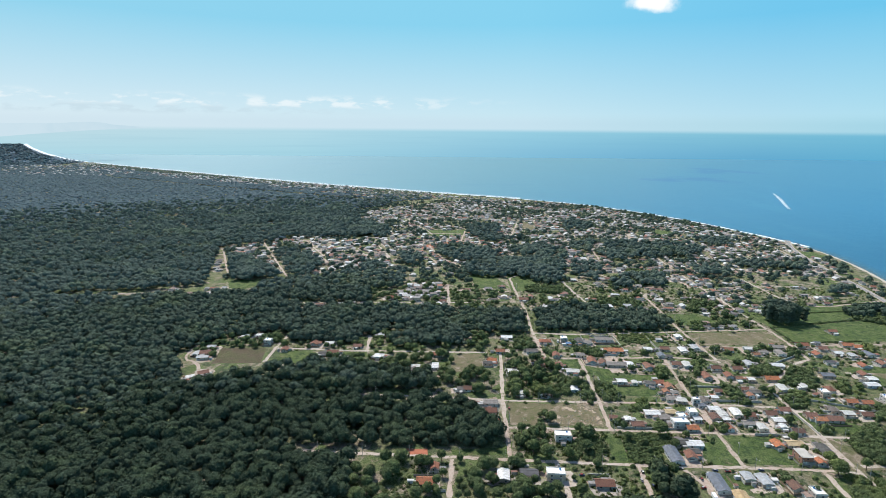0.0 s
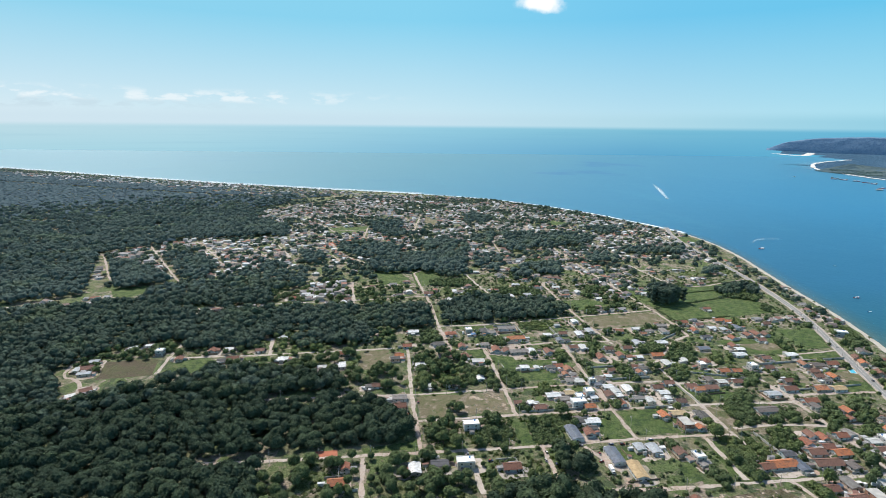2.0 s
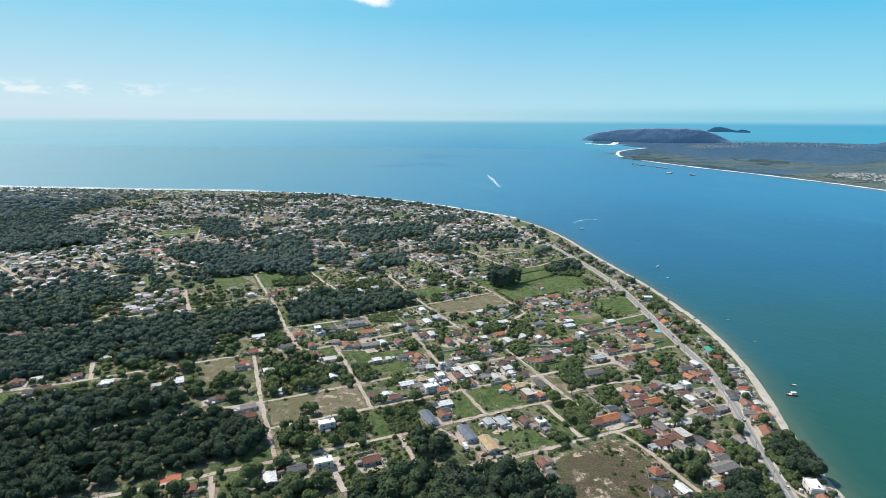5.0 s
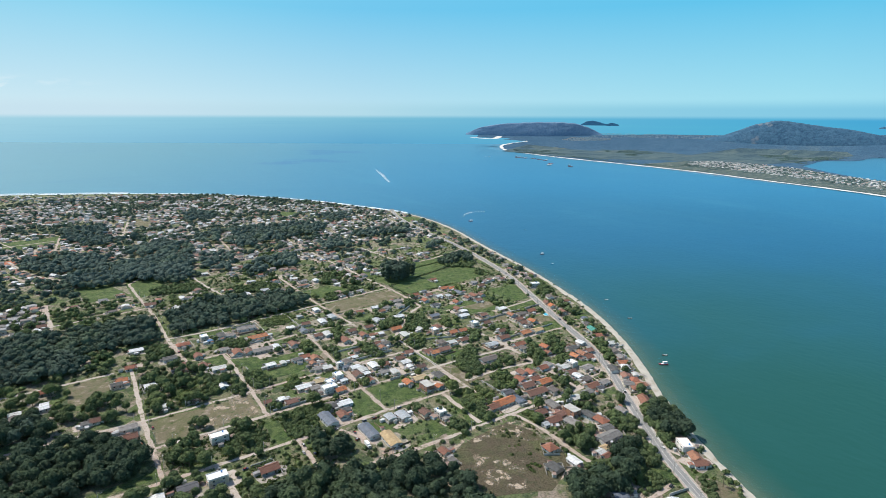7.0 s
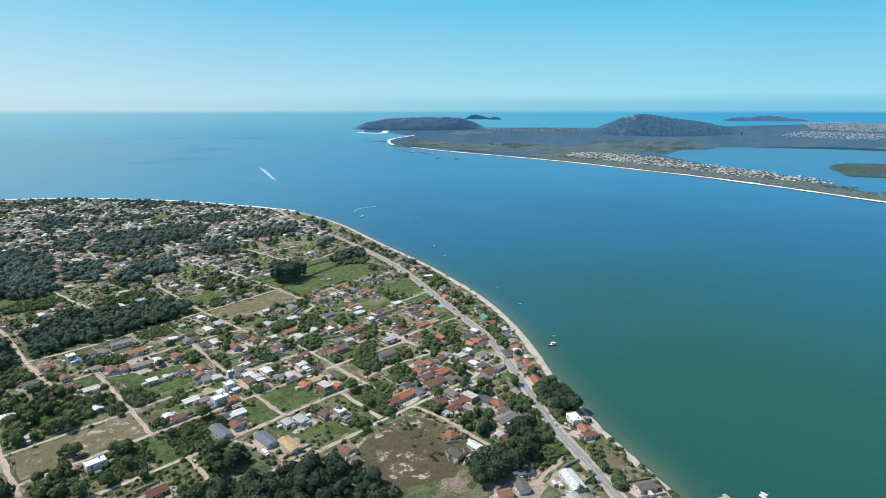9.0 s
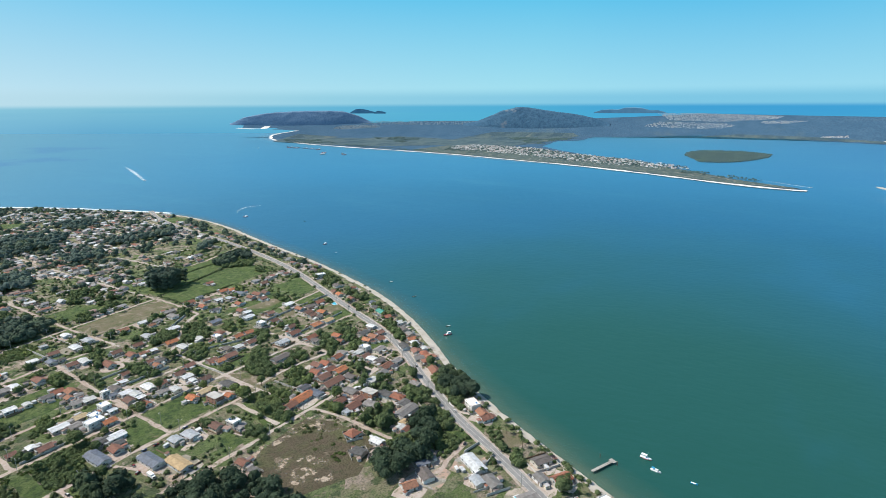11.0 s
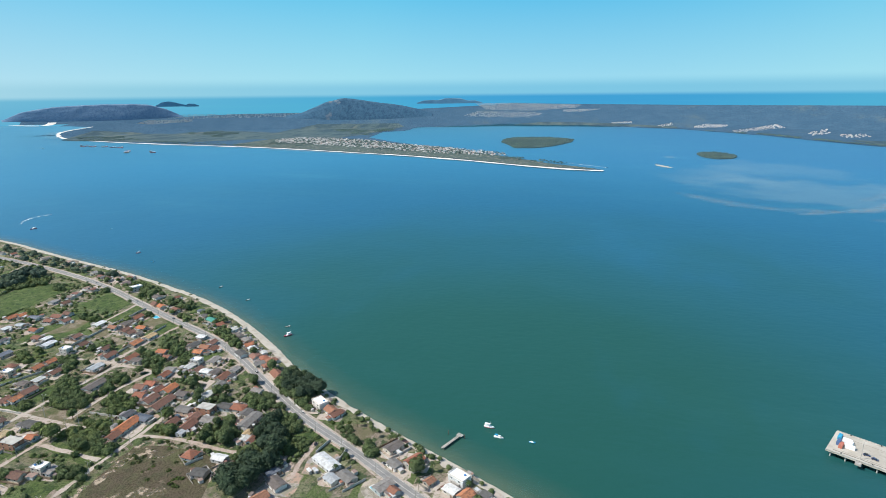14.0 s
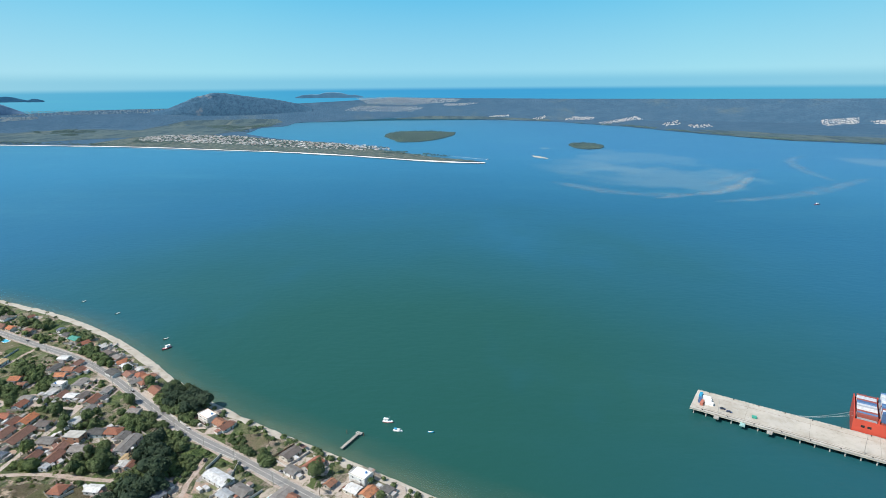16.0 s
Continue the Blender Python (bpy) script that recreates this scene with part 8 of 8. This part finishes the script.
for x, y in ((368, 86), (365, 73)):
    bm = bmesh.new()
    bmesh.ops.create_cone(bm, cap_ends=True, segments=8, radius1=0.3, radius2=0.25, depth=5, matrix=Matrix.Translation((0, 0, 0.9)))
    me = bpy.data.meshes.new("mooring_pile")
    bm.to_mesh(me)
    bm.free()
    me.materials.append(MATS["bark"])
    tagged(new("mooring_pile", me), "dark wooden mooring pile off the jetty", "pile").matrix_basis = pose(x, y, 0)

# the container quay: built along its own x axis, from its head inwards
Q_TURN = -122.4
Q = pose(415.6, -188.6, 0, 0, 0, Q_TURN)
quay = thing("quay", "long pale concrete container quay on piles", "quay")
quay.matrix_basis = Q
part("deck", boxed(0, 420, -16, 16, 3.6, 4.8), "quay_concrete", quay)
part("kerb", boxed(0.3, 420, 15.6, 16.2, 4.8, 5.15), "concrete", quay)
part("kerb", boxed(0.3, 420, -16.2, -15.6, 4.8, 5.15), "concrete", quay)
for x in range(38, 300, 42):
    part("joint", boxed(x, x + 0.14, -15.5, 15.5, 4.8, 4.815), "joint_tar", quay)
for x in range(9, 300, 18):
    for y in (-15.1, 15.1):
        bm = bmesh.new()
        bmesh.ops.create_cone(bm, cap_ends=True, segments=8, radius1=0.32, radius2=0.45, depth=0.7, matrix=Matrix.Translation((x, y, 5.15)))
        part("bollard", bm, "tyre", quay)
# dark line along the near side of the deck, taken for a rail
part("cable_trench", boxed(4, 420, -13.4, -12.7, 4.8, 4.83), "joint_tar", quay, "dark rail line along the deck")
for off in (9.2, -11.0):
    part("crane_rail", boxed(8, 420, off - 0.12, off + 0.12, 4.8, 4.84), "old_wood", quay)
for x in range(3, 300, 9):
    for y in (-14.5, 14.5):
        bm = bmesh.new()
        bmesh.ops.create_cone(bm, cap_ends=False, segments=8, radius1=0.5, radius2=0.5, depth=6, matrix=Matrix.Translation((x, y, 1.2)))
        part("pile", bm, "concrete", quay)
for i, x in enumerate((18, 36, 54)):
    part("dolphin", boxed(x, x + 3.6, -20, -16.25, 3.2, 4.4), "pale_teal" if i == 1 else "concrete", quay)
for x in range(12, 300, 24):
    part("fender", boxed(x, x + 1.2, 16.2, 16.8, 1.2, 4.4), "tyre", quay)
for x in (20, 112, 204):
    bm = bmesh.new()
    bmesh.ops.create_cone(bm, cap_ends=True, segments=8, radius1=0.22, radius2=0.12, depth=14, matrix=Matrix.Translation((x, -13, 11.8)))
    part("lamp_post", bm, "concrete", quay)
plain("red_box", (0.46, 0.16, 0.11), 0.6, 2.0, 0.2)
for i, (x, y, a, mat) in enumerate(((5, -2, 90, "container_paint"), (9, 4, 0, "white_roof"), (10, 1, 0, "white_roof"), (4, 6, 90, "boat_blue"), (12, -4, 10, "white_roof"), (7, -5.5, 90, "red_box"), (44, -5, 10, "green_sheet"))):
    ob = new("container", mesh_of("container", [], [], mat))
    l = 1.6 if mat == "green_sheet" else 3.0
    bm = boxed(-l, l, -1.2, 1.2, 0, 2.6 if l > 2 else 1.6)
    bmesh.ops.bevel(bm, geom=bm.edges[:], offset=0.08, segments=1, affect="EDGES")
    bm.to_mesh(ob.data)
    bm.free()
    ob.matrix_basis = Q @ pose(x, y, 4.8, 0, 0, a)
    tagged(ob, "small steel container standing on the quay", "container")
for i, (x, y, a) in enumerate(((22, -5, 20), (27, -7, 0))):
    copy_thing(CAR, Q @ pose(x, y, 4.82, 0, 0, a))

# container ship moored along the quay's outer side
S = Q @ pose(105, 36.5, 0)
ship = thing("container_ship", "red-hulled container ship loaded with stacked containers", "ship")
ship.matrix_basis = S
bm = bmesh.new()
prof = [(0, -18.5, 13), (0, 18.5, 13), (1.5, -19.5, 3), (1.5, 19.5, 3)]
box(bm, 0, 190, -19, 19, -2, 12.5)
box(bm, 0, 190, -19, -18.4, 12.5, 14.2)
box(bm, 0, 190, 18.4, 19, 12.5, 14.2)
box(bm, 0, 0.8, -18.4, 18.4, 12.5, 16.5)
box(bm, 14.5, 15.5, -18.4, -16.8, 12.5, 17.5)
box(bm, 14.5, 15.5, 16.8, 18.4, 12.5, 17.5)
part("hull", bm, "hull_red", ship)
for u in (5, 9):
    part("mooring_port", boxed(u, u + 2.4, -19.06, -18.96, 8.6, 10.4), "tyre", ship)
cont = mesh_of("container", [], [], "container_paint")
bm = boxed(-6.1, 6.1, -1.22, 1.22, 0, 2.6)
bmesh.ops.bevel(bm, geom=bm.edges[:], offset=0.08, segments=1, affect="EDGES")
bm.to_mesh(cont)
bm.free()
for bay in range(4):
    for rowi in range(13):
        for tier in range(2 if bay == 0 else 4):
            if tier < (1 if bay == 0 else 3) and rowi not in (0, 12) and bay > 1:
                continue
            ob = new("container", cont)
            ob.parent = ship
            ob.matrix_basis = pose(8 + bay * 14.2, -15.9 + rowi * 2.65, 12.5 + tier * 2.62)
vs, fs = [], []
for y0, y1 in ((-15, 10), (-8, 14), (-12, 15)):
    a, b = S @ Vector((0.2, y0 + 2, 13.2)), Q @ Vector((58 + y1, 15.4, 5.2))
    for i in range(8):
        n = len(vs)
        for u in (i / 8, (i + 1) / 8):
            p = a.lerp(b, u) - Vector((0, 0, 1.6 * 4 * u * (1 - u)))
            vs += [tuple(p), tuple(p + Vector((0, 0, 0.14)))]
        fs.append((n, n + 2, n + 3, n + 1))
tagged(new("mooring_ropes", mesh_of("mooring_ropes", vs, fs, "white_trim")), "pale mooring ropes from ship to quay", "rope", kind="stuff")

# mangrove islets in the lagoon and a bare sand bar
for poly, lab in (([(2969, 400), (2780, 330), (2657, 293), (2680, 210), (2733, 153), (2880, 90), (3012, 50), (3196, 37), (3250, 90), (3331, 186), (3330, 290), (3264, 374), (3120, 410)], "low mangrove island in the lagoon"),
                  ([(2461, -460), (2370, -470), (2324, -508), (2350, -560), (2407, -591), (2490, -598), (2552, -581), (2590, -540), (2582, -500), (2520, -465)], "small round mangrove islet")):
    ob = sheet("mangrove_island", smooth_line(poly + poly[:1], 2)[:-1], 0.4, "marsh", lab, "island", kind="structure")
    x, y = grid_points(poly, 9.5, 5)
    pts = [(a, b, 0.4, rs.uniform(5, 7.5), rs.uniform(-1.0, 1.0)) for a, b in zip(x, y)]
    tagged(new("mangroves", plant_mesh("mangroves", pts, CROWNS_FAR, "shore_haze_leaves", 17)), "dense low mangrove trees", "mangroves", kind="stuff")
tagged(sheet("sandbar", smooth_line([(2122, -257), (2080, -262), (2030, -300), (2035, -310), (2090, -290), (2130, -266), (2122, -257)], 2)[:-1], 0.15, "sand", "bare sand bar in the lagoon mouth", "sandbar"))
# trees of the far shore
pts = []
FAR_WOODS_A = [
    ([(2961, 1701), (3129, 1620), (3137, 1434), (3035, 1177), (2808, 903), (2625, 570), (2429, 310), (2322, 290), (2300, 410), (2401, 669), (2540, 999), (2600, 1364), (2700, 1581)], 12, 0.45),
    ([(2300, 290), (2230, 180), (2140, 60), (2080, 30), (2130, 180), (2230, 330)], 10, 0.5),
    ([(2660, 2300), (2590, 1750), (2520, 1350), (2600, 1350), (2700, 1800), (2800, 2350)], 13, 0.5),
    ([(3807, 3043), (3990, 2800), (3453, 2229), (3047, 2052), (3220, 2391)], 12, 0.8),
    ([(3004, 3118), (3132, 2891), (2828, 2437), (2722, 2784)], 12, 0.6),
    ([(3865, 1743), (3990, 1600), (3990, 1247), (3433, 1400)], 12, 0.8),
]
FAR_WOODS_B = [
    ([(3341, 1260), (3700, 1310), (3980, 1210), (3900, 1400), (3400, 1350)], 12, 0.7),
    ([(2480, -1780), (2670, -1510), (3030, -1280), (3640, -1030), (3980, -760), (3990, -830), (3690, -1080), (3070, -1320), (2710, -1550), (2530, -1810)], 10, 0.9),
]
for poly, step, keep in FAR_WOODS_A + FAR_WOODS_B:
    x, y = grid_points(poly, step, int(step) + 3, keep)
    ok = np.array([noise.noise((a * 0.006, b * 0.012, 5)) + 0.4 * noise.noise((a * 0.02, b * 0.03, 6)) > -0.12 for a, b in zip(x, y)])
    x, y = x[ok], y[ok]
    pts += [(a, b, 1.0, rs.uniform(3, 6.5), rs.uniform(0.0, 1.6)) for a, b in zip(x, y)]
tagged(new("far_shore_trees", plant_mesh("far_shore_trees", pts, CROWNS_FAR, "shore_haze_leaves", 18)), "low trees along the far shore, blued by painted haze", "trees", kind="stuff")


def shoal(pts, w, strength, name, label):
    """A drawn-out bank of sand just under the surface, fading to its edges."""
    line = dense(smooth_line(pts, 3), 12, False)
    vs, fs, fade = [], [], []
    for i, p in enumerate(line):
        d = (line[min(len(line) - 1, i + 1)] - line[max(0, i - 1)]).normalized()
        u = math.sin(math.pi * i / (len(line) - 1))
        q = w * (0.35 + 0.65 * u) * (1 + 0.5 * noise.noise((p.x * 0.013, p.y * 0.013, 4)))
        for s, a in ((-1, 0.0), (0.25 * noise.noise((p.x * 0.02, p.y * 0.02, 8)), 1.0), (1, 0.0)):
            vs.append((p.x + d.y * q * s, p.y - d.x * q * s, 0.045))
            fade.append(a * strength * min(1.0, 2.2 * u) * (0.75 + 0.5 * noise.noise((p.x * 0.03, p.y * 0.03, 2))))
        if i:
            k = 3 * i
            fs += [(k - 3, k - 2, k + 1, k), (k - 2, k - 1, k + 2, k + 1)]
    me = mesh_of(name, vs, fs, "shoal_water")
    me.attributes.new("shallow", "FLOAT", "POINT").data.foreach_set("value", fade)
    tagged(new(name, me), label, "shoal", kind="structure")


shoal([(1290, -440), (1341, -539), (1369, -624), (1473, -717), (1614, -814)], 26, 0.75, "sand_shoal", "pale crescent of sand under shallow water")
shoal([(1537, -240), (1400, -330), (1335, -428), (1345, -560)], 34, 0.35, "sand_shoal", "faint drowned sand bank")
shoal([(1250, -560), (1276, -651), (1329, -793), (1435, -929), (1576, -1111)], 32, 0.34, "sand_shoal", "faint winding streak of shallow water")
shoal([(2090, -1240), (2002, -1122), (1884, -1071), (1673, -1004), (1521, -989)], 30, 0.32, "sand_shoal", "faint winding streak of shallow water")
shoal([(1480, -640), (1640, -800), (1760, -900)], 34, 0.25, "sand_shoal", "faint drowned sand bank")
shoal([(2470, 1500), (2395, 1160), (2300, 900)], 45, 0.45, "sand_shoal", "pale shallows off the far beach")
shoal([(4050, 4000), (3300, 3650), (2960, 3250), (2780, 2950)], 70, 0.3, "sand_shoal", "pale shallows off the far beach")


# shellfish growers' huts standing in the strait
plain("hut_boards", (0.33, 0.31, 0.29), 0.9, 1.5, 0.3)
plain("hut_sheet", (0.52, 0.54, 0.55), 0.6, 2.0, 0.25)


def hut(x, y, a, l):
    ob = thing("stilt_hut", "small grey wooden hut on piles in the water", "hut", "huts in the strait")
    for sx in (-1, 1):
        for sy in (-1, 1):
            part("pile", boxed(sx * l * 0.4 - 0.2, sx * l * 0.4 + 0.2, sy * l * 0.24 - 0.2, sy * l * 0.24 + 0.2, -1.5, 1.6), "old_wood", ob)
    part("platform", boxed(-l / 2, l / 2, -l * 0.32, l * 0.32, 1.5, 1.8), "old_wood", ob)
    wall = part("wall", boxed(-l * 0.36, l * 0.36, -l * 0.22, l * 0.22, 1.8, 4.6), "hut_boards", ob)
    part("door", boxed(-0.6, 0.6, -l * 0.22 - 0.06, -l * 0.22, 1.8, 3.9), "dark_glass", wall)
    bm = bmesh.new()
    g, e = l * 0.42, l * 0.29
    v = [bm.verts.new(p) for p in ((-g, -e, 4.5), (g, -e, 4.5), (g, e, 4.5), (-g, e, 4.5), (-g, 0, 6.3), (g, 0, 6.3))]
    for q in ((0, 1, 5, 4), (2, 3, 4, 5), (1, 2, 5), (3, 0, 4), (3, 2, 1, 0)):
        bm.faces.new([v[i] for i in q])
    part("roof", bm, "hut_sheet", ob)
    ob.matrix_basis = pose(x, y, 0, 0, 0, a)


for row in ((2484, 2542, 20, 13), (2461, 2485, 5, 12), (2430, 2440, 30, 13), (2446, 2416, 0, 12), (2424, 2352, 12, 13), (2413, 2264, 40, 12), (2424, 2236, 8, 13), (2191, 2002, -40, 26), (2248, 1921, 15, 16)):
    hut(*row)
